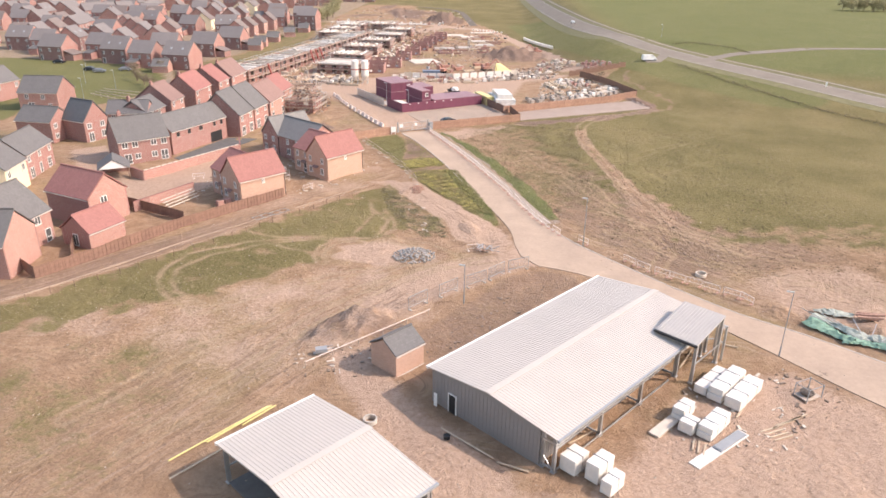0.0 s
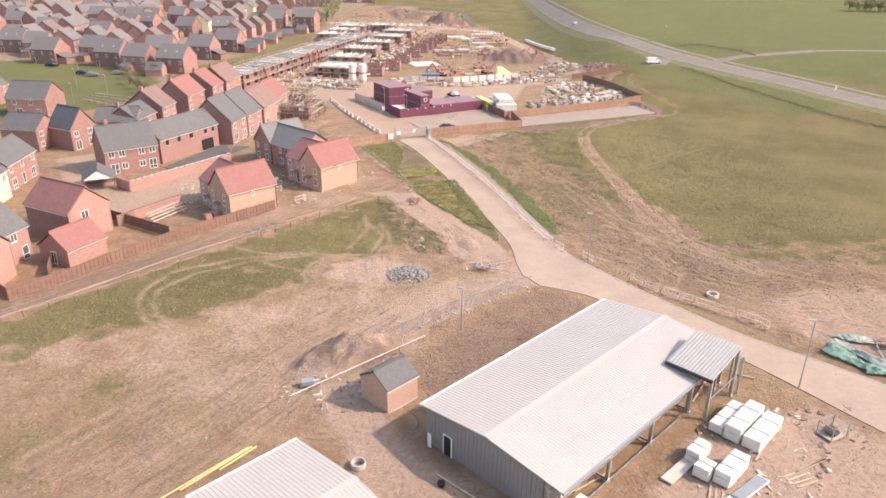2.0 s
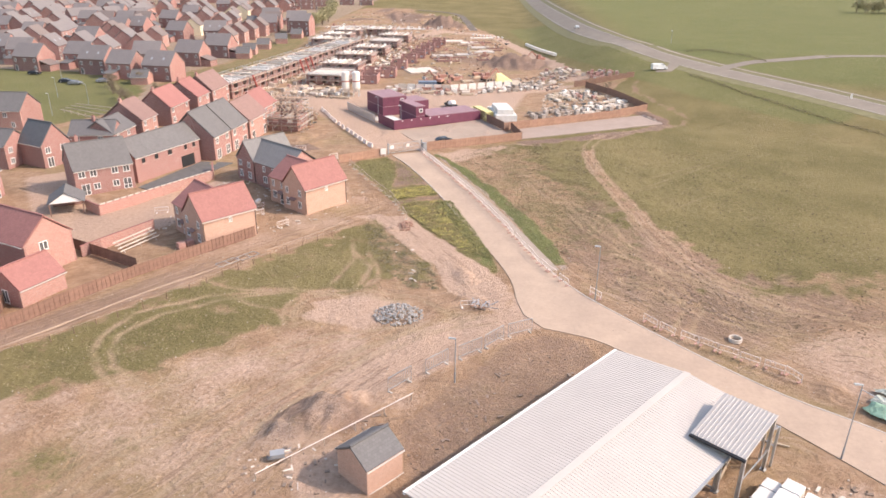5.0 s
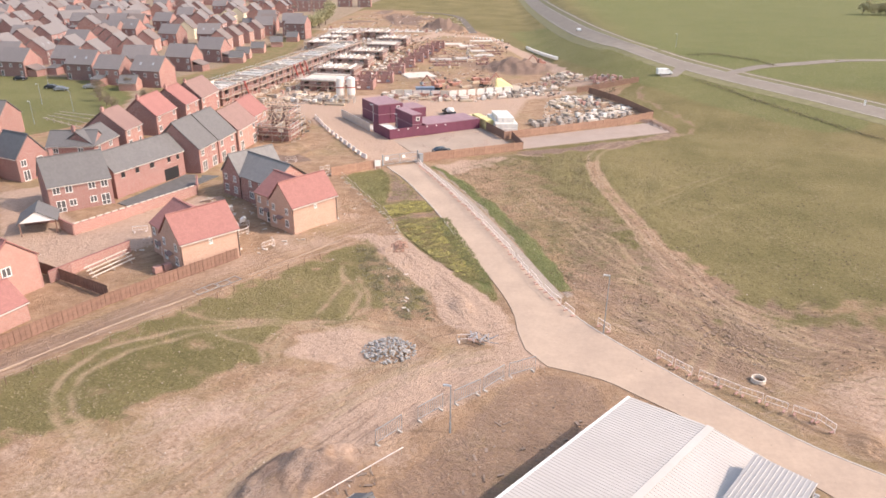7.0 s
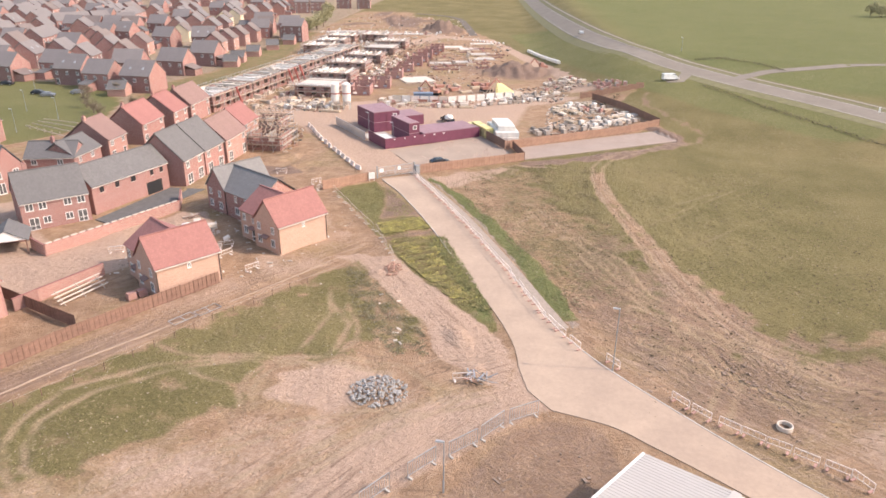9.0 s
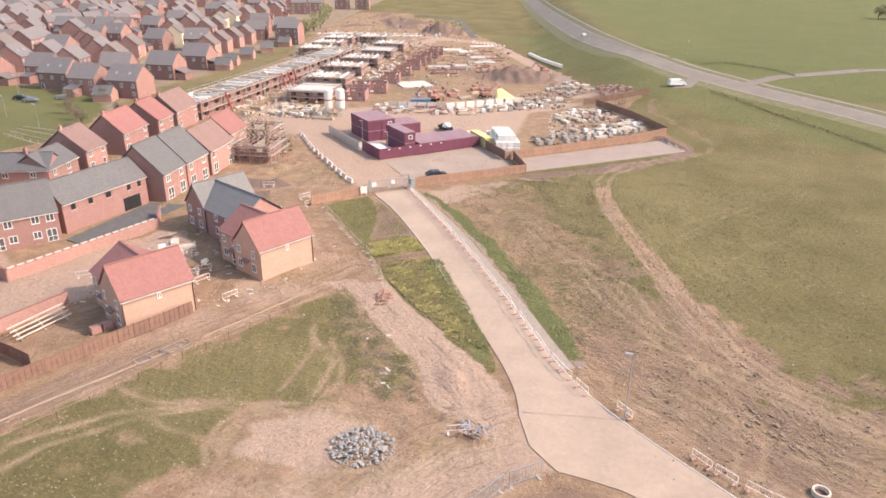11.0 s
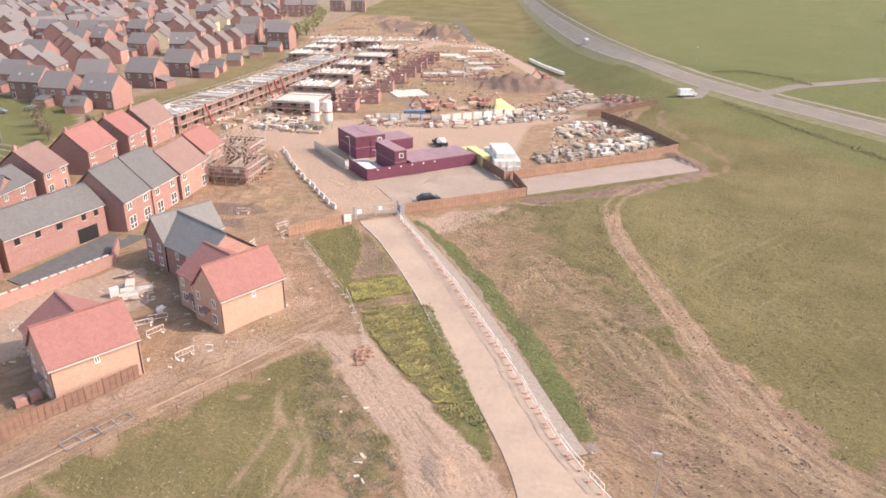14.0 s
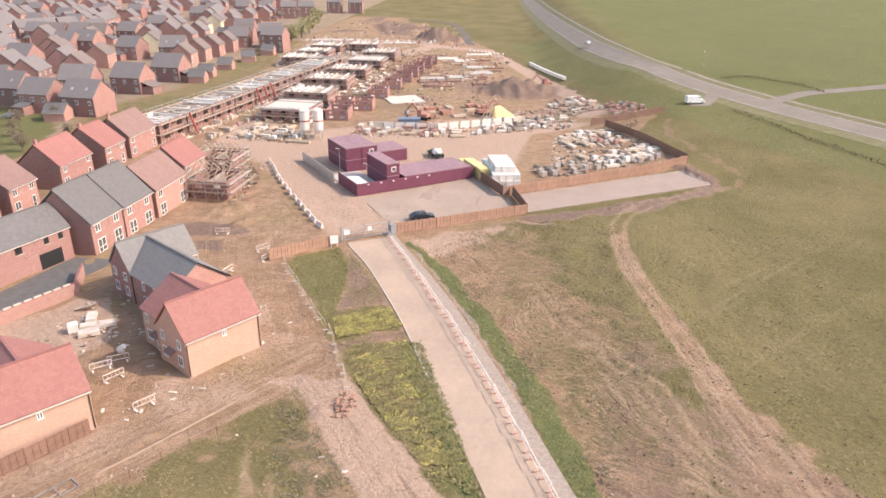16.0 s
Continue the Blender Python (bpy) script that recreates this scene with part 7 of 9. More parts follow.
for x, y in ((-45.0, 227.6), (-41.8, 228.2)):
    e = thing("mortar_silo", pose(x, y, 0), "white mortar silo with red band on steel legs", "silo", "mortar silos")
    part("tank", Shape().tube((0, 0, 2.6), (0, 0, 7.4), 1.25, n=18).tube((0, 0, 2.6), (0, 0, 1.2), 1.25, 0.3, 18).tube((0, 0, 7.4), (0, 0, 7.8), 1.25, 0.7, 18), WRAP, e)
    part("band", Shape().tube((0, 0, 4.6), (0, 0, 4.95), 1.265, n=18, caps=False), RED_PLASTIC, e, "red band")
    for a in range(4):
        c, s_ = math.cos(a * 1.571 + 0.78) * 1.15, math.sin(a * 1.571 + 0.78) * 1.15
        part("leg", Shape().beam((c * 1.1, s_ * 1.1, 0), (c, s_, 3.0), 0.16), STEEL, e)

for i, (x, y, L, D) in enumerate(((-30.0, 274.0, 11.0, 11.0), (-24.0, 372.0, 9.0, 7.0), (-16.0, 366.0, 9.0, 7.0), (-10.0, 349.0, 9.0, 6.0), (-26.0, 320.0, 9.0, 5.0), (-16.0, 324.0, 8.0, 6.0), (-8.0, 334.0, 9.0, 7.0), (-12.0, 388.0, 12.0, 5.0), (-96.0, 430.0, 26.0, 8.0), (-62.0, 424.0, 22.0, 6.0))):
    single("foundation_slab", Shape().box(0, L, 0, D, -0.1, 0.28), DECK if i in (0, 1, 2, 7) else CONCRETE, pose(x, y, 0, 0, 0, 24 if i < 1 else 10), "pale new foundation slab in the soil", "slab", "foundation slabs")
for i in range(14):
    x, y = -22 + rnd.uniform(-4, 22), 300 + rnd.uniform(0, 70)
    single("footing_wall", Shape().box(0, rnd.uniform(5, 9), 0, 0.3, -0.1, 0.5).box(0, 0.3, 0.302, rnd.uniform(4, 7), -0.1, 0.5), BRICK_BROWN, pose(x, y, 0, 0, 0, 12), "low brick footing wall in the soil", "footing", "footing walls")


# ---- stores of materials ----
PIPE_BROWN = plain("dull_brown_pipe", (0.29, 0.235, 0.19), 0.7, vary=0.3)
def pack(kind):
    if kind == "timber":
        e = thing("timber_stack", Matrix(), "stack of pale sawn timber", "timber stack", "site materials")
        for i in range(3):
            part("baulk", Shape().box(0, 3.9, i * 0.52, i * 0.52 + 0.47, 0.0, 0.5 + 0.1 * (i % 2)), TIMBER_NEW, e)
        return e
    if kind == "pipes":
        e = thing("pipe_stack", Matrix(), "stack of grey drain pipes", "pipe stack", "site materials")
        for j in range(2):
            for i in range(3 - j):
                part("pipe", Shape().tube((0, 0.2 + i * 0.42 + j * 0.21, 0.2 + j * 0.36), (3.0, 0.2 + i * 0.42 + j * 0.21, 0.2 + j * 0.36), 0.2, n=8), PIPE_BROWN, e)
        return e
    if kind == "scrap":
        e = thing("scrap_heap", Matrix(), "untidy heap of offcut timber and boards", "scrap heap", "site materials")
        r = random.Random(8)
        for i in range(5):
            a = r.uniform(0, 6.28)
            part("board", Shape().beam((r.uniform(-0.6, 0.6), r.uniform(-0.6, 0.6), 0.1 + i * 0.09), (math.cos(a) * 1.7, math.sin(a) * 1.7, 0.1 + r.random() * 0.35), 0.28, 0.06), r.choice((TIMBER_OLD, TIMBER_NEW, WRAP, TIMBER)), e)
        return e
    bed = Shape().box(0.05, 0.2, 0, 1.0, 0, 0.12).box(1.0, 1.15, 0, 1.0, 0, 0.12)
    if kind == "bricks":
        return single("brick_pack", bed.box(0, 1.15, 0, 0.95, 0.12, 0.58).box(0.02, 1.12, 0.03, 0.92, 0.58, 1.02), BRICK_ORANGE, Matrix(), "pack of new orange bricks on bearers", "brick pack", "site materials")
    if kind == "blocks":
        return single("block_pack", bed.box(0, 1.2, 0, 1.0, 0.12, 0.6).box(0.03, 1.16, 0.02, 0.97, 0.6, 1.1), BLOCKWORK, Matrix(), "pack of grey concrete blocks on bearers", "block pack", "site materials")
    if kind == "wrapped":
        return single("wrapped_pallet", bed.box(0, 1.2, 0, 1.0, 0.12, 1.15).add([(0, 0, 1.15), (1.2, 0, 1.15), (1.2, 1, 1.15), (0, 1, 1.15), (0.12, 0.1, 1.3), (1.08, 0.12, 1.26), (1.06, 0.9, 1.31), (0.14, 0.88, 1.27)], [(4, 5, 6, 7), (0, 1, 5, 4), (1, 2, 6, 5), (2, 3, 7, 6), (3, 0, 4, 7)]), WRAP, Matrix(), "white shrink-wrapped pallet load on bearers", "pallet load", "site materials")
    if kind == "bag":
        return single("bulk_bag", Shape().lump((0.45, 0.45, 0.42), 0.55, random.Random(3), 9, 6, 0.85, 0.12), WRAP, Matrix(), "white bulk bag of sand", "bulk bag", "site materials", smooth=True)
    if kind == "sheets":
        return single("board_pack", bed.box(0, 2.4, 0, 1.2, 0.12, 0.36).box(0.04, 2.38, 0.03, 1.17, 0.36, 0.62), DECK, Matrix(), "pack of flat pale boards on bearers", "board pack", "site materials")
    s = Shape().add([(0.4, 0, 0), (2.6, 0, 0), (2.6, 1.6, 0), (0.4, 1.6, 0), (0, -0.1, 1.1), (3.2, -0.1, 1.1), (3.2, 1.7, 1.1), (0, 1.7, 1.1), (0.1, 0, 1.0), (3.1, 0, 1.0), (3.1, 1.6, 1.0), (0.1, 1.6, 1.0)],
                    [(3, 2, 1, 0), (0, 1, 5, 4), (1, 2, 6, 5), (2, 3, 7, 6), (3, 0, 4, 7), (4, 5, 9, 8), (5, 6, 10, 9), (6, 7, 11, 10), (7, 4, 8, 11), (8, 9, 10, 11)])
    return single("skip", s, ORANGE_PLANT, Matrix(), "rusty red steel skip", "skip", "site materials")


PACKS = {k: pack(k) for k in ("bricks", "blocks", "wrapped", "timber", "pipes", "bag", "sheets", "scrap", "skip")}
laid = set()


def lay(kind, x, y, turn, scale=1.0):
    m = pose(x, y, lie(x, y) + 0.03, 0, 0, turn)
    if kind not in laid:
        laid.add(kind)
        PACKS[kind].matrix_world = m
    else:
        copy_thing(PACKS[kind], m)


def store(quad, n, kinds, turn, seed):
    """Lays n packs over a four-cornered plot, rows first."""
    r = random.Random(seed)
    a, b, c, d = [Vector(p) for p in quad]
    cols = max(1, round(math.sqrt(n * (b - a).length / max(1.0, (d - a).length))))
    rows = max(1, -(-n // cols))
    for i in range(n):
        u, v = (i % cols + 0.5 + r.uniform(-0.22, 0.22)) / cols, (i // cols + 0.5 + r.uniform(-0.22, 0.22)) / rows
        p = a.lerp(b, u).lerp(d.lerp(c, u), v)
        lay(r.choice(kinds), p.x, p.y, turn + r.choice((0, 0, 90)) + r.uniform(-8, 8))


store([(13.0, 200.0), (27.0, 208.5), (23.0, 214.0), (11.0, 206.0)], 24, ("blocks", "scrap", "pipes", "blocks", "pipes"), 32, 1)
store([(27.0, 208.0), (43.0, 217.0), (38.0, 228.0), (24.0, 217.0)], 46, ("sheets", "sheets", "blocks", "pipes", "sheets", "pipes", "timber", "wrapped"), 32, 2)
store([(22.0, 225.0), (36.0, 228.0), (30.0, 242.0), (20.0, 238.0)], 30, ("wrapped", "blocks", "sheets", "timber", "timber", "bricks", "sheets"), 32, 3)
store([(-3.0, 236.0), (16.0, 246.0), (24.0, 262.0), (-2.0, 256.0)], 60, ("blocks", "scrap", "sheets", "bag", "blocks", "pipes", "wrapped", "sheets"), 20, 4)
store([(18.0, 262.0), (34.0, 262.0), (28.0, 288.0), (20.0, 284.0)], 44, ("blocks", "scrap", "timber", "sheets", "scrap", "bricks"), 20, 5)
store([(-64.0, 226.0), (-46.0, 222.0), (-46.0, 236.0), (-62.0, 240.0)], 42, ("timber", "blocks", "scrap", "timber", "sheets", "wrapped"), -10, 6)
store([(-34.0, 234.0), (-8.0, 232.0), (-6.0, 248.0), (-34.0, 246.0)], 44, ("wrapped", "sheets", "scrap", "timber", "skip", "bricks"), 10, 7)
store([(-70.0, 222.0), (-66.0, 222.0), (-58.0, 300.0), (-61.0, 300.0)], 26, ("bricks", "blocks", "scrap", "timber"), 80, 8)
store([(-90.0, 335.0), (-62.0, 380.0), (-40.0, 410.0), (-96.0, 415.0)], 60, ("wrapped", "blocks", "bag", "sheets", "blocks"), 10, 9)
store([(-48.0, 250.0), (-40.0, 290.0), (-36.0, 350.0), (-52.0, 350.0)], 60, ("scrap", "bag", "timber", "sheets", "bricks"), 80, 10)
store([(-24.0, 250.0), (0.0, 258.0), (0.0, 280.0), (-24.0, 268.0)], 26, ("scrap", "bricks", "skip", "timber"), 30, 11)
store([(34.0, 252.0), (46.0, 254.0), (40.0, 264.0), (34.0, 268.0)], 26, ("bricks", "scrap", "blocks", "bricks"), 5, 12)
store([(-100.0, 425.0), (-30.0, 425.0), (-30.0, 440.0), (-100.0, 445.0)], 40, ("wrapped", "sheets", "bricks", "bag"), 5, 13)
store([(-49.5, 128.0), (-46.0, 127.0), (-44.0, 131.0), (-48.0, 133.0)], 7, ("sheets", "wrapped", "scrap", "sheets"), 30, 14)
lay("scrap", -49.9, 135.2, 40)
store([(-26.0, 300.0), (0.0, 330.0), (-4.0, 380.0), (-26.0, 360.0)], 30, ("scrap", "bricks", "timber", "blocks"), 15, 15)
for i in range(26):   # long line of white stacks at the edge of the site
    t = i / 25
    lay("wrapped", 16.6 + 10.4 * t, 362.0 - 48.0 * t, 100 + rnd.uniform(-5, 5))
for i in range(9):
    lay("bag", -12 + i * 2.1, 402 - i * 1.2, i * 20)

# yellow boards and white insulation packs
for i in range(4):
    x, y = 1.9 - 1.34 * i, 198.6 + 2.72 * i
    e = thing("board_stack", pose(x, y, 0.05, 0, 0, 116), "tall stack of yellow insulation boards", "board stack", "yellow board stacks")
    for k in range(3 - (i == 3)):
        part("pack", Shape().box(0.04 * k, 2.9, 0, 2.1, k * 0.82, k * 0.82 + 0.8), YELLOW_PALE if (i + k) % 2 else YELLOW, e)
r = random.Random(12)
for lv in range(3):
    for i in range(4 - (lv == 2)):
        for j in range(lv // 2, 9 - lv):
            p = pose(8.3, 194.8, 0, 0, 0, 97) @ Vector(((j + 0.2 * lv) * 1.55 + r.uniform(-0.03, 0.03), (i + 0.5 * (lv == 2)) * 1.44 + 1.6 * (j / 9) ** 2 + r.uniform(-0.03, 0.03), 0))
            single("insulation_pack", Shape().box(0, 1.52, 0, 1.42, 0, 1.1).box(0.1, 1.42, 0.1, 1.32, 1.1, 1.18), WRAP, pose(p.x, p.y, 0.05 + lv * 1.19, 0, 0, 97 + r.uniform(-6, 6)), "white wrapped insulation pack in a large stack", "insulation pack", "white insulation packs")

# panels along the inner road
for i in range(14):
    x, y = -30.0 + i * 2.9, 240.5 + max(0, i - 6) * 1.6
    single("screen_panel", Shape().box(0, 2.6, -0.04, 0.04, 0.1, 2.1).box(0.3, 0.4, -0.4, 0.4, 0, 0.1).box(2.2, 2.3, -0.4, 0.4, 0, 0.1), r.choice((WRAP, DECK, PALE_BAR)), pose(x, y, 0, 0, 0, 3 if i < 6 else 28), "pale solid screen panel on feet", "screen", "screen panels")
roof_t = thing("roof_section", pose(-2.4, 254.6, 0.1, 0, 0, 14), "roof section on the ground with yellow sheeting", "roof section")
part("sheeting", Shape().slab([(4.6, 0, 0.2), (11.6, 1.2, 0.2), (7.6, 5.6, 2.9), (5.6, 3.6, 3.1)], 0.05), YELLOW, roof_t, "bright yellow sheeting")
part("sheeting", Shape().slab([(4.6, 0, 0.2), (5.6, 3.6, 3.1), (5.4, 3.8, 3.1), (4.3, 0.2, 0.2)], 0.05), YELLOW, roof_t)
for i in range(5):
    part("rafter", Shape().beam((0.3 + i * 1.2, -0.3 - i * 0.1, 0.1), (4.4 + i * 0.25, 3.4, 3.2), 0.16, 0.2), PINE, roof_t)
single("site_store", Shape().box(0, 6.0, 0, 2.6, 0, 2.2).box(-0.1, 6.1, -0.1, 2.7, 2.2, 2.35), plain("blue_grey_steel", (0.16, 0.2, 0.26), 0.5), pose(-23.6, 243.0, 0, 0, 0, 10), "blue-grey flat-roofed steel store", "store")


def digger(m, label):
    e = thing("excavator", m, label, "excavator", "site machines")
    for sg in (-1, 1):
        part("track", Shape().box(-1.8, 1.8, sg * 1.0 - 0.25, sg * 1.0 + 0.25, 0.0, 0.8), RUBBER, e)
    part("house", Shape().box(-1.7, 1.3, -1.2, 1.2, 0.85, 1.7), ORANGE_PLANT, e)
    c = part("cab", Shape().box(0.1, 1.4, 0.2, 1.2, 1.7, 2.8), ORANGE_PLANT, e)
    part("glass", Shape().box(1.4, 1.43, 0.3, 1.1, 1.8, 2.7), GLASS, c)
    part("boom", Shape().beam((1.0, -0.4, 1.6), (3.6, -0.4, 4.2), 0.4, 0.5), ORANGE_PLANT, e)
    part("dipper", Shape().beam((3.6, -0.4, 4.2), (5.6, -0.4, 2.0), 0.3, 0.4), ORANGE_PLANT, e)
    part("bucket", Shape().box(5.2, 6.1, -0.9, 0.1, 1.0, 2.0), STEEL_GREY, e)


digger(pose(-18.0, 254.0, 0, 0, 0, 160), "orange excavator beside the stores")
digger(pose(-1.5, 262.0, 0, 0, 0, 30), "orange excavator beside the soil heap")
digger(pose(20.0, 313.0, 0, 0, 0, 200), "orange excavator beside the soil heap")

# concrete barriers beside the compound road
pts = resample([(-47.6, 206.4), (-41.0, 192.6), (-35.6, 182.9), (-27.5, 168.9), (-24.2, 165.2)], 2.9)
cb = None
for (ax, ay), (bx, by) in zip(pts, pts[1:]):
    m = pose(ax, ay, 0, 0, 0, math.degrees(math.atan2(by - ay, bx - ax)) + rnd.uniform(-4, 4))
    if cb is None:
        cb = thing("road_barrier", m, "pale moulded road barrier beside the compound road", "barrier", "road barriers")
        part("body", Shape().add([(0, -0.28, 0), (2.0, -0.28, 0), (2.0, 0.28, 0), (0, 0.28, 0), (0, -0.1, 0.95), (2.0, -0.1, 0.95), (2.0, 0.1, 0.95), (0, 0.1, 0.95)], [(3, 2, 1, 0), (4, 5, 6, 7), (0, 1, 5, 4), (1, 2, 6, 5), (2, 3, 7, 6), (3, 0, 4, 7)]), PALE_BAR, cb)
    else:
        copy_thing(cb, m)


# ---- round the sheds ----
def wrapped_bundle(L, W, H, seed):
    """A block under polythene: rounded edges, a slack uneven top and slightly bulging sides."""
    r_ = random.Random(seed)
    nx, ny, nz = max(4, int(L / 0.5)), 5, 4
    s_ = Shape()
    ids = {}

    def vert(i, j, k):
        if (i, j, k) not in ids:
            u, v, h = i / nx, j / ny, k / nz
            ex, ey, ez = abs(2 * u - 1) ** 30, abs(2 * v - 1) ** 20, h ** 20
            pinch = 0.035 * max(ex * ey, ex * ez, ey * ez)
            x, y, z = L * u + (0.5 - u) * 2 * pinch, W * v + (0.5 - v) * 2 * pinch, H * h - pinch
            j_ = 0.014
            s_.v.append((x + r_.uniform(-j_, j_), y + r_.uniform(-j_, j_), z + (r_.uniform(-0.035, 0.01) if 0 < i < nx and k == nz else 0)))
            ids[i, j, k] = len(s_.v) - 1
        return ids[i, j, k]
    for a, b, c, fixed in ((nx, ny, 0, "z"), (nx, ny, nz, "z"), (nx, nz, 0, "y"), (nx, nz, ny, "y"), (ny, nz, 0, "x"), (ny, nz, nx, "x")):
        for i in range(a):
            for j in range(b):
                q = [(i, j), (i + 1, j), (i + 1, j + 1), (i, j + 1)]
                q = [(p, o, c) if fixed == "z" else (p, c, o) if fixed == "y" else (c, p, o) for p, o in q]
                f = [vert(*p) for p in q]
                s_.f.append(tuple(f if (c > 0) == (fixed != "y") else reversed(f)))
    return s_


def long_pack(x, y, turn, L, W, H, label="long white polythene-wrapped panel pack", tiers=1, seed=1):
    e = thing("panel_pack", pose(x, y, 0.0, 0, 0, turn), label, "panel pack", "wrapped panel packs")
    for i in range(tiers):
        h = (H - 0.14) / tiers
        ob = part("pack", wrapped_bundle(L - 0.25 * i, W, h - 0.02, seed + i), WRAP, e)
        ob.location = (0.12 * i, 0, 0.14 + i * h)
    for bx in (0.4, L / 2, L - 0.5):
        part("bearer", Shape().box(bx, bx + 0.12, -0.1, W + 0.1, 0, 0.14), TIMBER_OLD, e)
    for bx in ((L * 0.3, L * 0.7) if L > 3 else (L * 0.5,)):
        part("strap", Shape().box(bx, bx + 0.05, -0.02, W + 0.02, 0.15, H + 0.015), STEEL_GREY, e)


long_pack(25.4, 53.4, TURN, 5.2, 1.4, 1.1, seed=11)
long_pack(26.6, 52.2, TURN, 5.9, 1.6, 1.65, tiers=2, seed=13)
long_pack(28.1, 51.0, TURN, 5.6, 1.7, 1.35, seed=16)
long_pack(21.9, 48.6, TURN, 2.6, 1.3, 1.45, tiers=2, seed=18)
long_pack(22.3, 46.6, TURN, 1.7, 1.5, 1.3, seed=20)
long_pack(23.9, 45.9, TURN, 4.2, 1.5, 1.45, tiers=2, seed=21)
long_pack(10.6, 39.9, TURN, 2.2, 1.7, 1.7, "white stacked packs beside the shed column", seed=23)
long_pack(12.5, 39.0, TURN, 2.5, 1.4, 2.0, "white stacked packs beside the shed column", seed=24)
long_pack(13.4, 37.6, TURN, 2.2, 1.1, 1.5, "white stacked packs beside the shed column", seed=25)
single("roof_sheet_pack", Shape().box(0, 7.2, 0, 1.1, 0.1, 0.28).box(0.5, 0.6, 0, 1.1, 0, 0.1).box(5.4, 5.5, 0, 1.1, 0, 0.1), DECK, pose(19.1, 46.0, 0, 0, 0, TURN - 2), "flat pale sheet pack on bearers", "sheet pack")
single("sheet_board", Shape().box(0, 8.0, 0, 1.15, 0.0, 0.1), WRAP, pose(21.9, 42.0, 0.02, 0, 0, 41.5), "long white sheet lying on the dirt", "sheet")
single("roof_sheet_pack", Shape().box(0, 4.2, 0, 0.95, 0.0, 0.1).box(0.1, 4.1, 0.06, 0.9, 0.1, 0.16), STEEL_GREY, pose(24.5, 44.45, 0.124, 0, 0, 41.5), "grey sheet pack lying on a white sheet", "sheet pack")
for i, (x, y, L, tr) in enumerate(((31.0, 49.0, 4.5, 30), (30.6, 48.6, 4.2, 32), (29.2, 47.9, 2.3, 26), (29.5, 47.5, 2.3, 27), (29.8, 47.1, 2.3, 25), (30.1, 46.7, 2.3, 26), (-24.3, 36.4, 15.6, 54), (22.0, 44.6, 1.8, 70), (22.4, 44.2, 1.8, 72), (22.8, 43.9, 1.8, 68), (24.0, 58.6, 5.0, 60), (27.6, 50.0, 3.2, 55),  (-1.6, 45.6, 6.4, -38), (3.8, 41.2, 3.0, -20), (10.6, 44.4, 4.0, 40), (29.6, 64.6, 2.4, -20), (16.4, 52.0, 2.4, 60))):
    single("timber_length", Shape().box(0, L, 0, 0.16, 0, 0.1), TIMBER_NEW, pose(x, y, 0.04, 0, 0, tr), "pale timber length lying on the dirt", "timber", "loose timbers")
for i, off_ in enumerate((0.0, 0.3, 0.62)):
    single("yellow_pipe", Shape().tube((0, 0, 0.12), (10.8 - i * 3.4, 0, 0.16), 0.075, n=8), YELLOW, pose(-25.4 + i * 2.4, 38.6 + i * 3.1 - off_, 0.05, 0, 0, 54 + i), "long yellow gas pipe lying in the grass", "pipe", "yellow pipes")


def ring(m, r0, h, mat, label, name, cat):
    n = 20
    vs = [((r0 - (0.14 if k in (1, 2) else 0)) * math.cos(2 * math.pi * i / n), (r0 - (0.14 if k in (1, 2) else 0)) * math.sin(2 * math.pi * i / n), h if k in (2, 3) else 0.0) for k in range(4) for i in range(n)]
    fs = [(k * n + i, ((k + 1) % 4) * n + i, ((k + 1) % 4) * n + (i + 1) % n, k * n + (i + 1) % n) for k in range(4) for i in range(n)]
    return single(name, Shape().add(vs, fs), mat, m, label, cat)


ring(pose(32.7, 83.8, 0.0), 0.78, 0.45, DECK, "pale concrete manhole ring on the soil", "manhole_ring", "concrete ring")
ring(pose(-8.5, 46.0, 0.0), 0.7, 0.5, CONCRETE, "concrete manhole ring beside the small shed", "manhole_ring", "concrete ring")
single("black_tub", Shape().tube((0, 0, 0), (0, 0, 0.35), 0.3, 0.34, 12), BLACK, pose(-0.9, 44.2, 0.05), "black tub in the shed's shade", "tub")
cage = thing("waste_cage", pose(35.6, 53.4, 0, 0, 0, 30), "open steel cage with dark waste", "cage")
for x, y in ((0, 0), (2.2, 0), (0, 1.6), (2.2, 1.6)):
    part("post", Shape().beam((x, y, 0), (x, y, 1.6), 0.08), STEEL_GREY, cage)
for p, q in (((0, 0), (2.2, 0)), ((0, 1.6), (2.2, 1.6)), ((0, 0), (0, 1.6)), ((2.2, 0), (2.2, 1.6))):
    part("rail", Shape().beam((*p, 1.5), (*q, 1.5), 0.06), STEEL_GREY, cage)
part("floor", Shape().box(0, 2.2, 0, 1.6, 0.1, 0.2), TIMBER_OLD, cage)
part("waste", Shape().lump((1.1, 0.8, 0.45), 0.7, rnd, 9, 5, 0.5, 0.3), plain("dark_waste", (0.15, 0.12, 0.1), 0.9, vary=0.4, scale=3), cage)
single("barrow", Shape().box(0, 1.3, 0, 0.8, 0.35, 0.8).beam((1.3, 0.1, 0.7), (2.0, 0.1, 0.8), 0.05).beam((1.3, 0.7, 0.7), (2.0, 0.7, 0.8), 0.05).tube((-0.1, 0.35, 0.2), (-0.1, 0.45, 0.2), 0.2, n=10), STEEL_GREY, pose(-16.6, 57.2, 0, 0, 0, 20), "grey site mixer beside the soil heap", "mixer")

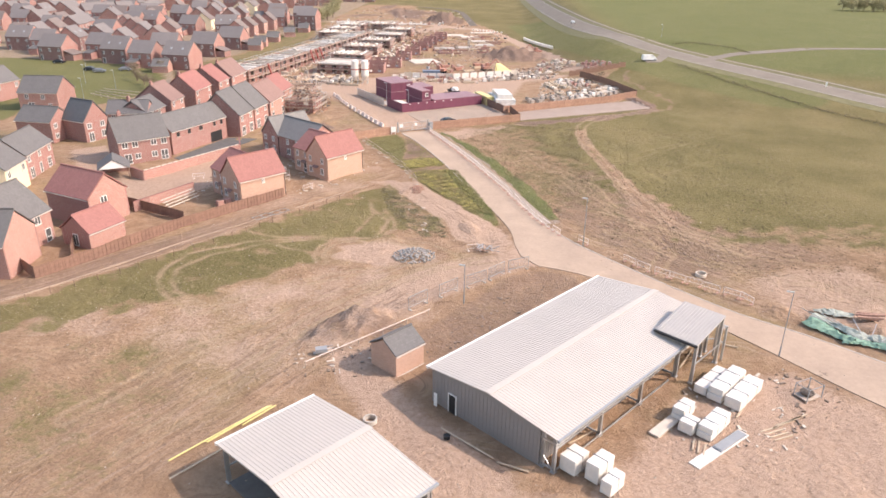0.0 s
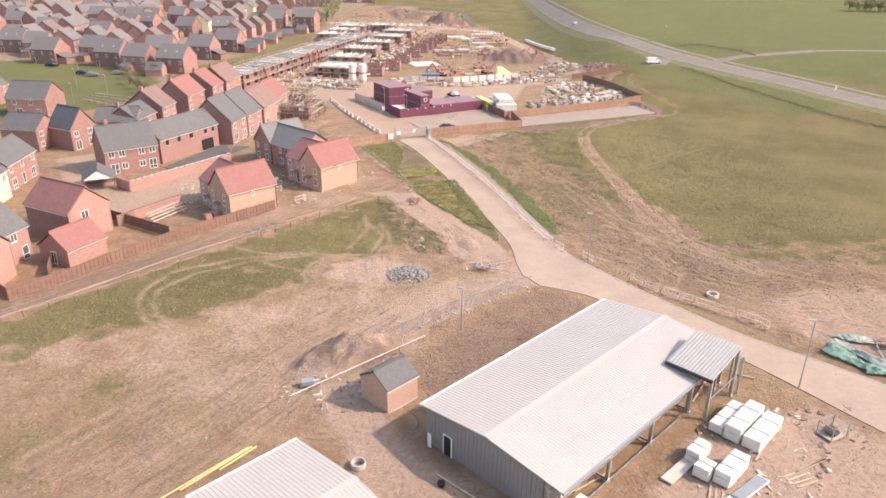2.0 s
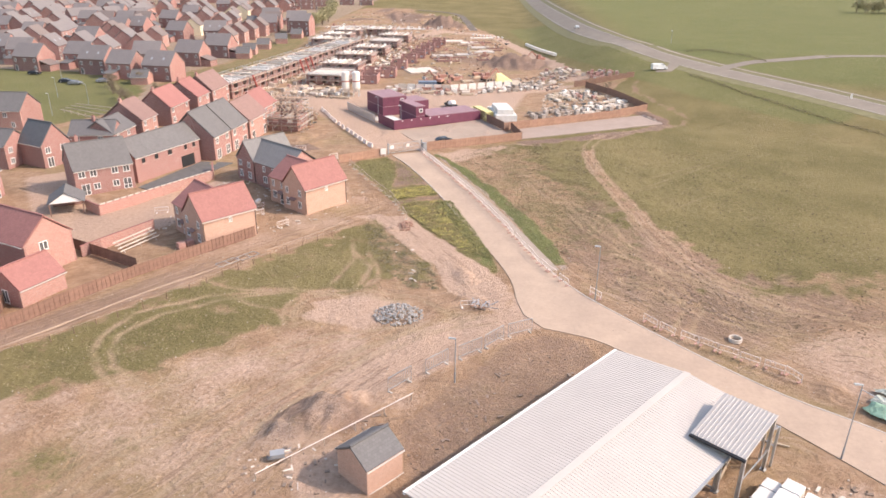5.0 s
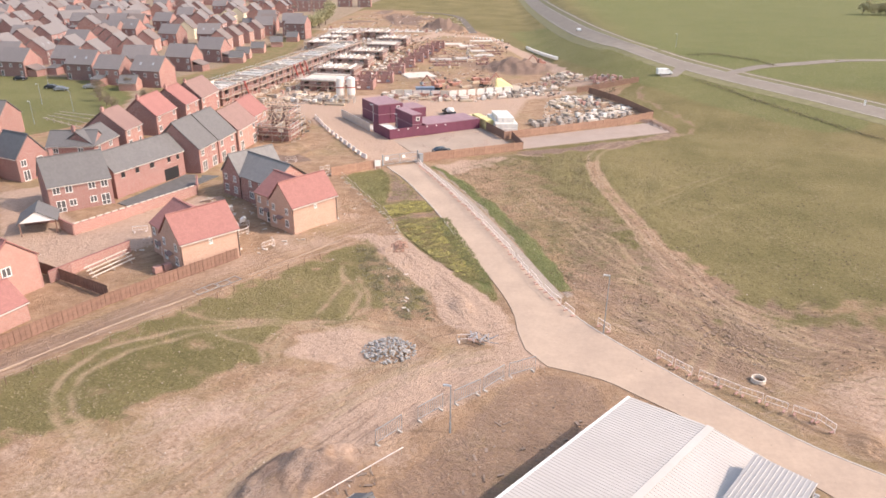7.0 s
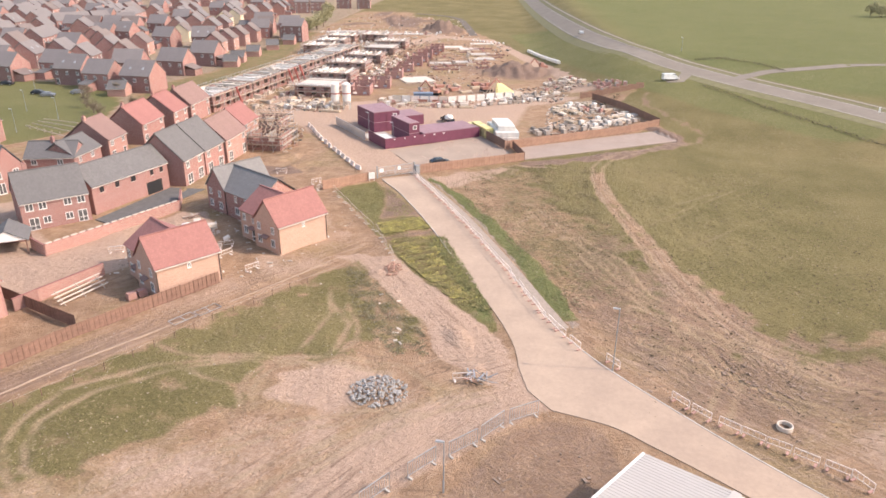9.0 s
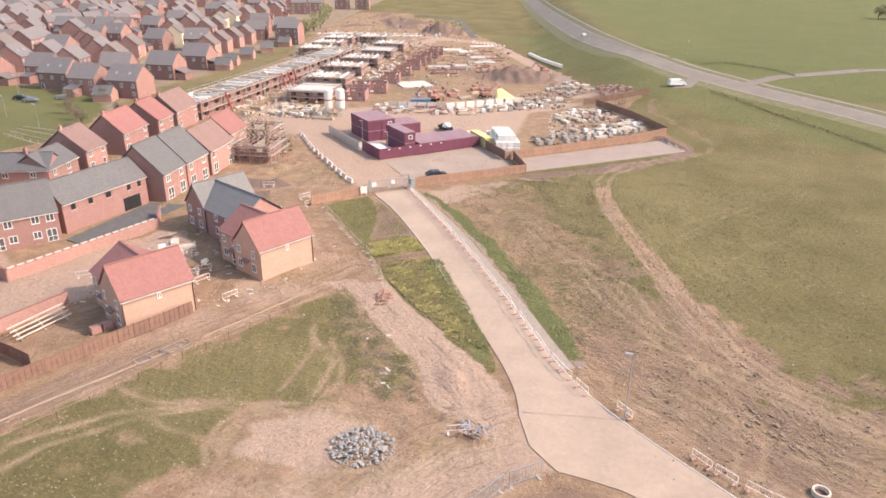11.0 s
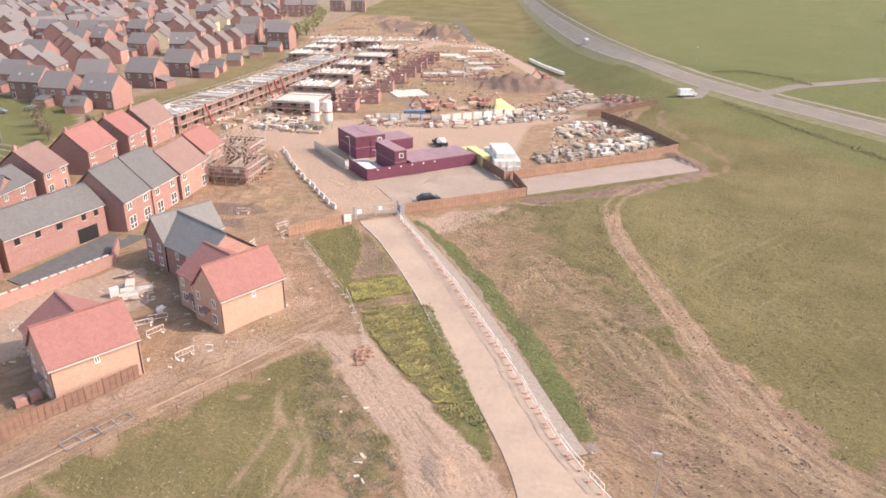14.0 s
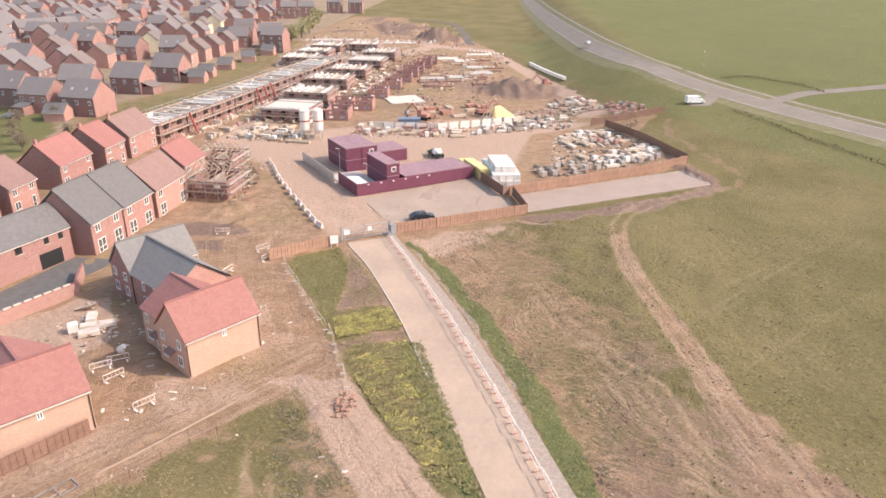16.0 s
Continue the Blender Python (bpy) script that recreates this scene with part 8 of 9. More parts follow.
rail = thing("site_rail", pose(-17.2, 54.8, 0), "long white plastic pipe rail on short posts", "rail")
part("pipe", Shape().tube((0, 0, 0.8), (12.4, 13.4, 0.8), 0.05, n=6), PALE_BAR, rail)
for k in range(6):
    part("post", Shape().beam((k * 2.45, k * 2.65, 0), (k * 2.45, k * 2.65, 0.78), 0.07), TIMBER_OLD, rail)
wire = thing("wire_fence", pose(-48.5, 78.6, 0), "thin post and wire fence along the lane", "fence")
wl = resample([(-66.0, 58.0), (-57.0, 66.8), (-48.9, 75.6), (-44.1, 82.2), (-38.2, 90.4), (-32.4, 99.8), (-27.0, 107.4), (-21.4, 113.8)], 2.6)
for (ax, ay), (bx, by) in zip(wl, wl[1:]):
    part("post", Shape().beam((ax + 48.5, ay - 78.6, -0.1), (ax + 48.5, ay - 78.6, 1.0), 0.06), TIMBER, wire)
    part("wire", Shape().beam((ax + 48.5, ay - 78.6, 0.95), (bx + 48.5, by - 78.6, 0.95), 0.02), TIMBER_OLD, wire)
rack = thing("timber_rack", pose(-53.4, 101.2, 0, 0, 0, 66), "open rack of long pale poles behind the fence", "rack")
for k in range(4):
    part("pole", Shape().beam((0, 0.2 + k * 0.5, 0.4 + 0.35 * k), (7.4, 0.4 + k * 0.5, 0.5 + 0.35 * k), 0.14), DECK, rack)
for k in (0.6, 3.6, 6.6):
    part("post", Shape().beam((k, 0, 0), (k, 1.9, 1.7), 0.12), TIMBER_OLD, rack)
for k, (kx, ky) in enumerate(((-36.6, 97.9), (-34.4, 100.6))):
    e = thing("fence_panel", pose(kx, ky, 0.12, 0, 0, 56), "steel fence panel lying flat in the grass", "fence panel", "flat fence panels")
    for a_, b_ in (((0, 0), (3.2, 0)), ((0, 1.5), (3.2, 1.5)), ((0, 0), (0, 1.5)), ((3.2, 0), (3.2, 1.5)), ((1.6, 0), (1.6, 1.5))):
        part("tube", Shape().beam((*a_, 0.05), (*b_, 0.05), 0.07), STEEL, e)
for kx, ky in ((-45.4, 103.6), (-44.5, 104.7)):
    lay("bricks", kx, ky, 50)
single("cement_mixer", Shape().tube((0, 0, 0.7), (0.5, 0, 1.2), 0.45, 0.3, 10).lump((0, 0, 0.7), 0.5, rnd, 8, 5, 0.9, 0.05).beam((-0.4, -0.3, 0), (0, 0, 0.7), 0.06).beam((0.4, 0.3, 0), (0, 0, 0.7), 0.06).beam((-0.4, 0.3, 0), (0, 0, 0.7), 0.06), WRAP, pose(-40.0, 124.9, 0), "white cement mixer in the yard's shade", "mixer")
grit = thing("straw_posts", pose(-113.0, 196.0, 0), "low open timber rail fence beside the green", "fence")
for k in range(4):
    part("rail", Shape().beam((-6, k * 2.6 - 2, 0.9), (11, k * 4.2 - 12, 0.9), 0.18), TIMBER_OLD, grit)
for k in range(6):
    part("post", Shape().beam((-5 + k * 3, -2 - k * 1.6, 0), (-5 + k * 3, -2 - k * 1.6, 1.1), 0.14), TIMBER_OLD, grit)

# stones, rubble and netting
r = random.Random(21)
heap = thing("stone_heap", pose(-8.8, 86.3, 0), "heap of broken grey stone on the dirt", "stone heap")
for i in range(290):
    a, d = r.uniform(0, 6.283), 2.9 * math.sqrt(r.random())
    h = max(0.0, 0.75 * (1 - d / 2.9))
    k = r.uniform(0.1, 0.24)
    part("stone", Shape().lump((d * math.cos(a) * 1.1, d * math.sin(a), h + k * 0.4), k, r, 5, 3, 0.7, 0.35), STONE_GREY, heap)
heap = thing("rubble_heap", pose(-11.9, 117.6, 0), "heap of broken red brick beside the bank", "rubble heap")
for i in range(70):
    a, d = r.uniform(0, 6.283), 1.7 * math.sqrt(r.random())
    k = r.uniform(0.1, 0.22)
    part("brick_piece", Shape().lump((d * math.cos(a) * 0.8, d * math.sin(a) * 1.4, max(0, 0.5 * (1 - d / 1.7)) + k * 0.3), k, r, 5, 3, 0.7, 0.35), RUBBLE, heap)
heap = thing("waste_heap", pose(1.6, 89.6, 0), "heap of mesh, pipe and timber waste beside the road", "waste heap")
for i in range(26):
    a = r.uniform(0, 6.283)
    x, y, z = r.uniform(-1.5, 1.5), r.uniform(-1, 1), r.uniform(0.1, 0.6)
    part("piece", Shape().beam((x, y, z), (x + math.cos(a) * r.uniform(0.6, 1.6), y + math.sin(a) * r.uniform(0.6, 1.4), r.uniform(0.1, 0.8)), r.uniform(0.05, 0.2), 0.06), r.choice((STEEL_GREY, STEEL, TIMBER_OLD, RUBBLE, BLACK)), heap)
net = thing("netting_heap", pose(46.4, 69.6, 0), "heap of green debris netting with poles", "netting heap")
def draped(x0, y0, x1, y1, w, seed):
    """A crumpled sheet lying along a line, with folds and a sagging edge."""
    r_ = random.Random(seed)
    nx, ny = 16, 7
    d = Vector((x1 - x0, y1 - y0))
    n = Vector((-d.y, d.x)).normalized()
    vs = []
    for k in (0, 1):
        for j in range(ny):
            for i in range(nx):
                u, v = i / (nx - 1), j / (ny - 1) - 0.5
                p = Vector((x0, y0)) + d * u + n * v * w * (0.8 + 0.3 * math.sin(u * 5 + seed))
                h = 0.2 + 0.5 * max(0, 1 - abs(v) * 2) * (0.6 + 0.4 * math.sin(u * 7 + seed)) if k == 0 else 0
                vs.append((p.x + r_.uniform(-0.12, 0.12), p.y + r_.uniform(-0.12, 0.12), h + r_.uniform(0, 0.22) if k == 0 else vs[j * nx + i][2] - 0.03))
    m_ = nx * ny
    fs = []
    for j in range(ny - 1):
        for i in range(nx - 1):
            a_ = j * nx + i
            fs += [(a_, a_ + 1, a_ + nx + 1, a_ + nx), (m_ + a_ + nx, m_ + a_ + nx + 1, m_ + a_ + 1, m_ + a_)]
    return Shape().add(vs, fs)


NET_GREY = plain("pale_netting", (0.36, 0.38, 0.33), 0.85, vary=0.35, scale=2.5)
part("sheet", draped(-3.6, 1.6, -0.6, -3.6, 2.6, 1), GREEN_NET, net)
part("sheet", draped(-1.4, -2.6, 3.6, -4.6, 2.2, 2), GREEN_NET, net)
part("sheet", draped(-2.6, 3.0, 1.4, -2.4, 2.2, 3), NET_GREY, net, "pale faded netting")
part("sheet", draped(0.4, -2.2, 4.6, -2.6, 2.0, 4), NET_GREY, net, "pale faded netting")
part("sheet", draped(-2.0, 4.4, 2.6, 3.6, 1.4, 5), NET_GREY, net, "pale faded netting")
for i in range(7):
    a = r.uniform(0, 3.14)
    part("pole", Shape().beam((-2 + i * 0.8, 1.6 - i * 0.8, 0.5), (-2 + i * 0.8 + 2.6 * math.cos(a), 1.6 - i * 0.8 + 2.6 * math.sin(a), 1.2), 0.07), STEEL, net)
single("steel_offcuts", Shape().beam((0, 0, 0.2), (3.2, 0.6, 0.5), 0.3, 0.2).beam((0.2, 0.7, 0.2), (3.4, 1.0, 0.4), 0.3, 0.2).beam((0.2, -0.7, 0.2), (3.0, -0.2, 0.4), 0.3, 0.2).box(0.3, 2.6, -0.5, 0.7, 0, 0.2), RUBBLE, pose(48.8, 72.4, 0.6, 0, 0, -20), "rusty red steel frame lying on the heap", "steel frame")

# stones and litter over the bare ground, too many to count
bits = Shape()
for i in range(1700):
    x, y = r.uniform(-50, 50), r.uniform(36, 150)
    if -20 < x < 1 and y > 105 or x > 16 and y > 112:
        continue
    k = r.uniform(0.03, 0.1) * (1.8 if r.random() < 0.06 else 1)
    bits.lump((x, y, lie(x, y) + 0.05), k, r, 4, 2, 0.8, 0.4)
single("loose_stones", bits, plain("mixed_stones", (0.5, 0.41, 0.33), 0.95, vary=0.5, scale=0.3), Matrix(), "scattered pale stones and clods on the soil", "stones", kind="stuff")


lumps = Shape()
for i in range(2600):
    x, y = r.uniform(8, 66), r.uniform(84, 176)
    if x < 30 - (y - 84) * 0.24 or 0.85 * (x - 24.5) < -(y - 100) * 0.06 and r.random() < 0.3:
        if x < 17 - (y - 92) * 0.33:
            continue
    lumps.lump((x, y, lie(x, y) + 0.02), r.uniform(0.05, 0.17), r, 5, 2, 0.6, 0.4)
single("soil_lumps", lumps, plain("dark_soil_lumps", (0.15, 0.11, 0.07), 0.97, vary=0.5, scale=0.3), Matrix(), "scattered dark clods over the field and bare soil", "soil", kind="stuff")


# offcuts, boards, bags and rubble lying about the building site, too many to count
def strewn(quads, mat, label, seed, name="site_debris", size=(0.3, 1.6), flat=0.25, turn=20, up=0.0):
    r_ = random.Random(seed)
    s_ = Shape()
    for quad, n in quads:
        a_, b_, c_, d_ = [Vector(q) for q in quad]
        for _ in range(n):
            u, v = r_.random(), r_.random()
            p = a_.lerp(b_, u).lerp(d_.lerp(c_, u), v)
            L = size[0] + (size[1] - size[0]) * r_.random() ** 2
            W, H = min(L, r_.uniform(0.08, 0.3 if size[1] < 1.2 else 0.5)), r_.uniform(0.04, flat) * (3 if flat > 0.2 and r_.random() < 0.15 else 1)
            t_ = radians(turn + r_.choice((0, 90)) + r_.gauss(0, 14))
            dx, dy = Vector((math.cos(t_), math.sin(t_))) * L / 2, Vector((-math.sin(t_), math.cos(t_))) * W / 2
            z = lie(p.x, p.y) + up
            q = [p - dx - dy, p + dx - dy, p + dx + dy, p - dx + dy]
            tilt = r_.uniform(0, 0.25 if flat > 0.2 else 0.06) * L
            s_.add([(w.x, w.y, z - 0.05) for w in q] + [(w.x, w.y, z + H + (tilt if k in (1, 2) else 0)) for k, w in enumerate(q)],
                   [(3, 2, 1, 0), (4, 5, 6, 7), (0, 1, 5, 4), (1, 2, 6, 5), (2, 3, 7, 6), (3, 0, 4, 7)])
    return single(name, s_, mat, Matrix(), label, "debris", kind="stuff")


INNER = [(-66, 226), (-46, 222), (-46, 238), (-64, 242)]
ROWS = [(-52, 250), (-44, 250), (-28, 400), (-48, 400)]
PLOTS = [(-34, 262), (4, 272), (8, 392), (-26, 392)]
STORES = [(-4, 238), (22, 246), (34, 284), (0, 262)]
YARD_R = [(14, 200), (43, 216), (32, 244), (18, 236)]
FAR_END = [(-100, 404), (-6, 404), (-24, 520), (-96, 560)]
TRUSSES = [(-60, 176), (-44, 180), (-48, 204), (-60, 204)]
strewn([(INNER, 130), (ROWS, 220), (PLOTS, 110), (STORES, 170), (YARD_R, 190), (FAR_END, 260), (TRUSSES, 60), ([(-70, 222), (-64, 222), (-52, 330), (-58, 330)], 90), ([(-36, 232), (-4, 234), (-2, 250), (-34, 248)], 120)], plain("pale_site_debris", (0.56, 0.47, 0.39), 0.85, vary=0.45, scale=0.12), "pale boards, bags and offcuts strewn over the building site", 201)
strewn([(INNER, 80), (ROWS, 260), (PLOTS, 170), (STORES, 90), (YARD_R, 30), (FAR_END, 160), (TRUSSES, 70), ([(-36, 232), (-4, 234), (-2, 250), (-34, 248)], 90)], plain("brown_site_debris", (0.25, 0.155, 0.115), 0.9, vary=0.4, scale=0.12), "brown timber, bricks and clods strewn over the building site", 202, size=(0.3, 2.2))
strewn([(INNER, 60), (ROWS, 160), (PLOTS, 90), (STORES, 70), (YARD_R, 60), (FAR_END, 60), (TRUSSES, 40)], plain("dark_site_debris", (0.11, 0.105, 0.1), 0.8, vary=0.4, scale=0.12), "dark pipes, steel and rubbish strewn over the building site", 203, size=(0.3, 1.8))
# blocks, boards and plates left lying on top of the unfinished walls and decks
LONG_TOP = [(-86.4, 220.0), (-79.4, 219.0), (-60.5, 338.0), (-67.6, 339.0)]
strewn([(LONG_TOP, 110)], plain("pale_roof_clutter", (0.6, 0.53, 0.46), 0.85, vary=0.4, scale=0.15), "pale plates and blocks lying on the roofless row", 211, size=(0.5, 3.4), flat=0.3, turn=81, up=4.72)
# solid dark pieces: loose boards, and shade of the gaps imitated by colour
strewn([(LONG_TOP, 150)], plain("dark_roof_clutter_and_gap_shade", (0.16, 0.13, 0.11), 0.9, vary=0.4, scale=0.15), "dark boards on the roofless row, also standing for shaded gaps", 212, size=(0.6, 3.0), flat=0.2, turn=81, up=4.72)
BLOCK_TOPS = [[(x, y), (x + 13, y - 0.5), (x + 13, y + 11.5), (x, y + 11.5)] for x, y in ((-63.0, 271.2), (-62.4, 296.2), (-60.0, 318.2), (-56.0, 366.2), (-86.0, 345.2), (-85.0, 365.2), (-84.0, 385.2), (-68.0, 392.2))]
strewn([(q, 30) for q in BLOCK_TOPS], bpy.data.materials["pale_roof_clutter"], "pale bags and plates lying on the half-built blocks", 213, size=(0.4, 1.8), flat=0.5, turn=2, up=3.5)
# poles and offcuts leaning along the foot of the scaffolds
strewn([([(-77.0, 222.0), (-75.0, 222.0), (-57.0, 336.0), (-59.0, 336.0)], 160), ([(-64, 245), (-48, 245), (-48, 248), (-64, 248)], 30)], bpy.data.materials["pale_site_debris"], "pale boards and poles along the foot of the scaffolds", 214, size=(0.4, 3.0), flat=0.5, turn=81)
# litter of the yards between the corner houses and round the sheds
strewn([([(-56, 106), (-48, 116), (-43, 130), (-52, 132)], 70), ([(-50, 132), (-40, 126), (-38, 138), (-46, 146)], 50), ([(-38, 112), (-30, 112), (-22, 134), (-34, 150)], 60), ([(20, 44), (34, 46), (36, 60), (24, 56)], 60), ([(-20, 54), (-10, 54), (-6, 66), (-18, 68)], 30), ([(-12, 95), (-5, 96), (-10, 112), (-13, 112)], 10)], plain("pale_litter", (0.6, 0.52, 0.44), 0.85, vary=0.4, scale=0.2), "pale scraps and offcuts lying on the dirt", 204, "litter", (0.1, 1.0), 0.08)
strewn([([(-56, 106), (-48, 116), (-43, 130), (-52, 132)], 50), ([(20, 44), (34, 46), (36, 60), (24, 56)], 34), ([(34, 50), (40, 52), (40, 60), (34, 58)], 26), ([(-20, 52), (-10, 54), (-6, 66), (-18, 68)], 60), ([(-5, 58), (0, 54), (14, 76), (8, 82)], 50)], plain("dark_litter", (0.22, 0.165, 0.13), 0.9, vary=0.4, scale=0.2), "dark clods and scraps lying on the dirt", 205, "litter", (0.1, 0.9), 0.1)
# churned ridges of soil beside the bend, lying in rows
churn = Shape()
r = random.Random(77)
for i in range(110):
    x, y = r.gauss(32.5, 4.5), r.gauss(93.5, 3.0)
    if i > 60:
        x, y = r.uniform(18, 46), r.uniform(84, 108)
    L, t_ = r.uniform(0.5, 1.6), radians(118 + r.gauss(0, 10))
    for k in range(3):
        churn.lump((x + math.cos(t_) * L * (k - 1) * 0.4, y + math.sin(t_) * L * (k - 1) * 0.4, 0.0), r.uniform(0.1, 0.24), r, 5, 3, 0.35, 0.35)
single("soil_clods", churn, plain("turned_soil", (0.33, 0.235, 0.175), 0.97, vary=0.3, scale=1.0), Matrix(), "rows of turned soil clods beside the road bend", "soil", kind="stuff")


# ---- plants ----
def leafy(name, col, vary=0.3):
    m, nt, b = nodes_of(name, 0.8)
    p = coords(nt)
    n = nt.nodes.new("ShaderNodeNewGeometry").outputs["Random Per Island"]
    c = mixc(nt, n, tuple(v * (1 - vary) for v in col), tuple(v * (1 + vary) for v in col))
    nt.links.new(c, b.inputs["Base Color"])
    return m


def tufts(n, where, high, mat, label, seed, name="rough_grass"):
    """Clumps of blades: each a few leaning three-cornered blades."""
    r_ = random.Random(seed)
    vs, fs = [], []
    while n > 0:
        x, y = where(r_)
        if x is None:
            continue
        n -= 1
        z, h = lie(x, y), high * r_.uniform(0.5, 1.3)
        for _ in range(5):
            a = r_.uniform(0, 6.283)
            w = h * 0.3
            dx, dy = math.cos(a) * h * 1.5, math.sin(a) * h * 1.5
            ox, oy = r_.uniform(-0.25, 0.25) * h, r_.uniform(-0.25, 0.25) * h
            k = len(vs)
            vs += [(x + ox - math.sin(a) * w, y + oy + math.cos(a) * w, z), (x + ox + math.sin(a) * w, y + oy - math.cos(a) * w, z), (x + ox + dx, y + oy + dy, z + h)]
            fs.append((k, k + 1, k + 2))
    s = Shape()
    s.v, s.f = vs, fs
    return single(name, s, mat, Matrix(), label, "grass" if name == "rough_grass" else "plants", kind="stuff")


def in_ring(pts):
    xs, ys = [p[0] for p in pts], [p[1] for p in pts]

    def pick(r_):
        x, y = r_.uniform(min(xs), max(xs)), r_.uniform(min(ys), max(ys))
        odd = False
        for (ax, ay), (bx, by) in zip(pts, pts[1:] + pts[:1]):
            if (ay > y) != (by > y) and x < (bx - ax) * (y - ay) / (by - ay) + ax:
                odd = not odd
        return (x, y) if odd else (None, None)
    return pick


def patchy(pick, size, keep, seed):
    """Only where smooth random waves are high, so that tufts grow in ragged patches."""
    def chosen(r_):
        x, y = pick(r_)
        if x is None:
            return None, None
        f = 6.283 / size
        v = (math.sin(x * f + seed) + math.sin(y * f * 0.8 + seed * 2) + math.sin((x + y) * f * 0.7 + seed * 3) + math.sin((x - 1.3 * y) * f * 1.3)) / 2
        if v < keep + r_.uniform(-0.3, 0.3):
            return None, None
        return x, y
    return chosen


def in_rows(pick, gap, share, turn):
    """Only in bands gap metres apart, of which each fills the given share."""
    c, s_ = math.cos(radians(turn)), math.sin(radians(turn))

    def chosen(r_):
        x, y = pick(r_)
        if x is None or ((x * c + y * s_ + 0.5 * math.sin(0.9 * (y * c - x * s_))) / gap) % 1 > share + r_.uniform(-0.15, 0.15):
            return None, None
        return x, y
    return chosen


tufts(3600, patchy(in_ring(WEDGE), 6, -0.3, 3), 0.12, leafy("wedge_grass", (0.26, 0.235, 0.1)), "rank green grass on the strip beside the road", 31)
WEED, BLOOM = leafy("tall_weeds", (0.28, 0.24, 0.1)), leafy("yellow_flowers", (0.51, 0.44, 0.14))
tufts(2600, patchy(in_ring(FLOWER_FIELD), 3.0, -0.5, 12), 0.13, leafy("dry_weeds", (0.31, 0.24, 0.12)), "dry brownish weeds beside the road", 39, "weeds")
tufts(3600, patchy(in_rows(in_ring(FLOWER_FIELD), 2.6, 0.6, 104), 3.4, -0.45, 14), 0.16, WEED, "tall yellow-green weeds in rows beside the road", 32, "weeds")
tufts(1500, in_ring(FLOWER_BAND), 0.16, WEED, "tall yellow-green weeds beside the road", 37, "weeds")
tufts(1700, patchy(in_ring(FLOWER_FIELD), 4.2, 0.1, 4), 0.13, BLOOM, "yellow flower heads among the weeds", 33, "flowers")
tufts(1300, patchy(in_ring(FLOWER_BAND), 2.4, -0.4, 9), 0.15, BLOOM, "dense yellow flower heads among the weeds", 38, "flowers")
tufts(1500, in_ring([(-7.6, 131.0), (-5.2, 131.4), (-0.6, 117.6), (3.2, 105.2), (1.6, 105.8), (-2.8, 116.0)]), 0.2, leafy("lush_weeds", (0.2, 0.195, 0.08)), "lush green weeds along the road edge", 42, "weeds")
tufts(900, patchy(in_ring(VERGE), 5, -0.3, 6), 0.11, leafy("verge_grass", (0.17, 0.19, 0.085)), "green verge grass beside the footway", 34)
tufts(900, patchy(in_ring(GRASS_LEFT), 4, -0.5, 7), 0.08, leafy("field_grass", (0.34, 0.29, 0.135)), "short rough grass tufts on the plot", 35)
tufts(1800, patchy(in_ring(STONY), 2.6, -0.3, 21), 0.13, leafy("coarse_weeds", (0.21, 0.18, 0.11), 0.45), "coarse grey-green weeds on stony soil", 40)
tufts(1600, patchy(in_ring(GRASS_LEFT), 3, 0.25, 23), 0.1, leafy("straw_tufts", (0.33, 0.26, 0.15), 0.3), "straw-coloured tufts in the rough grass", 41)
tufts(2600, patchy(in_ring(ROUGH), 7, 0.1, 8), 0.17, leafy("dry_grass", (0.26, 0.21, 0.12)), "dry grass tufts on bare soil", 36)


def tree(x, y, h, spread, mat, label, bare=False, seed=0, name="tree"):
    r_ = random.Random(seed)
    e = thing(name, pose(x, y, lie(x, y)), label, "tree" if name == "tree" else "bush")
    t = Shape().tube((0, 0, -0.1), (r_.uniform(-0.2, 0.2), 0, h * 0.45), h * 0.035, h * 0.02, 7)
    tips = []
    for i in range(9 if not bare else 16):
        a, el = r_.uniform(0, 6.283), r_.uniform(0.4, 1.1)
        z0 = h * r_.uniform(0.12, 0.45)
        L = spread * r_.uniform(0.5, 1.0)
        p = (math.cos(a) * L * math.cos(el), math.sin(a) * L * math.cos(el), z0 + L * math.sin(el) * 1.2)
        t.tube((0, 0, z0), p, h * 0.014, h * 0.004, 5)
        tips.append(p)
        for _ in range(3):
            q = (p[0] + r_.uniform(-0.5, 0.5) * L, p[1] + r_.uniform(-0.5, 0.5) * L, p[2] + r_.uniform(0, 0.4) * L)
            t.tube(p, q, h * 0.005, h * 0.002, 4)
            tips.append(q)
    part("trunk", t, plain("bark", (0.16, 0.12, 0.09), 0.95) if "bark" not in bpy.data.materials else bpy.data.materials["bark"], e)
    s = Shape()
    for p in tips:
        for _ in range(6 if bare else 30):
            c = [p[k] + r_.gauss(0, spread * 0.17) for k in range(3)]
            u = [r_.uniform(-1, 1) for _ in range(6)]
            k = r_.uniform(0.2, 0.45) if bare else h * r_.uniform(0.05, 0.11)
            s.add([c, (c[0] + u[0] * k, c[1] + u[1] * k, c[2] + u[2] * k), (c[0] + u[3] * k, c[1] + u[4] * k, c[2] + u[5] * k)], [(0, 1, 2)])
    part("crown", s, mat, e)
    return e


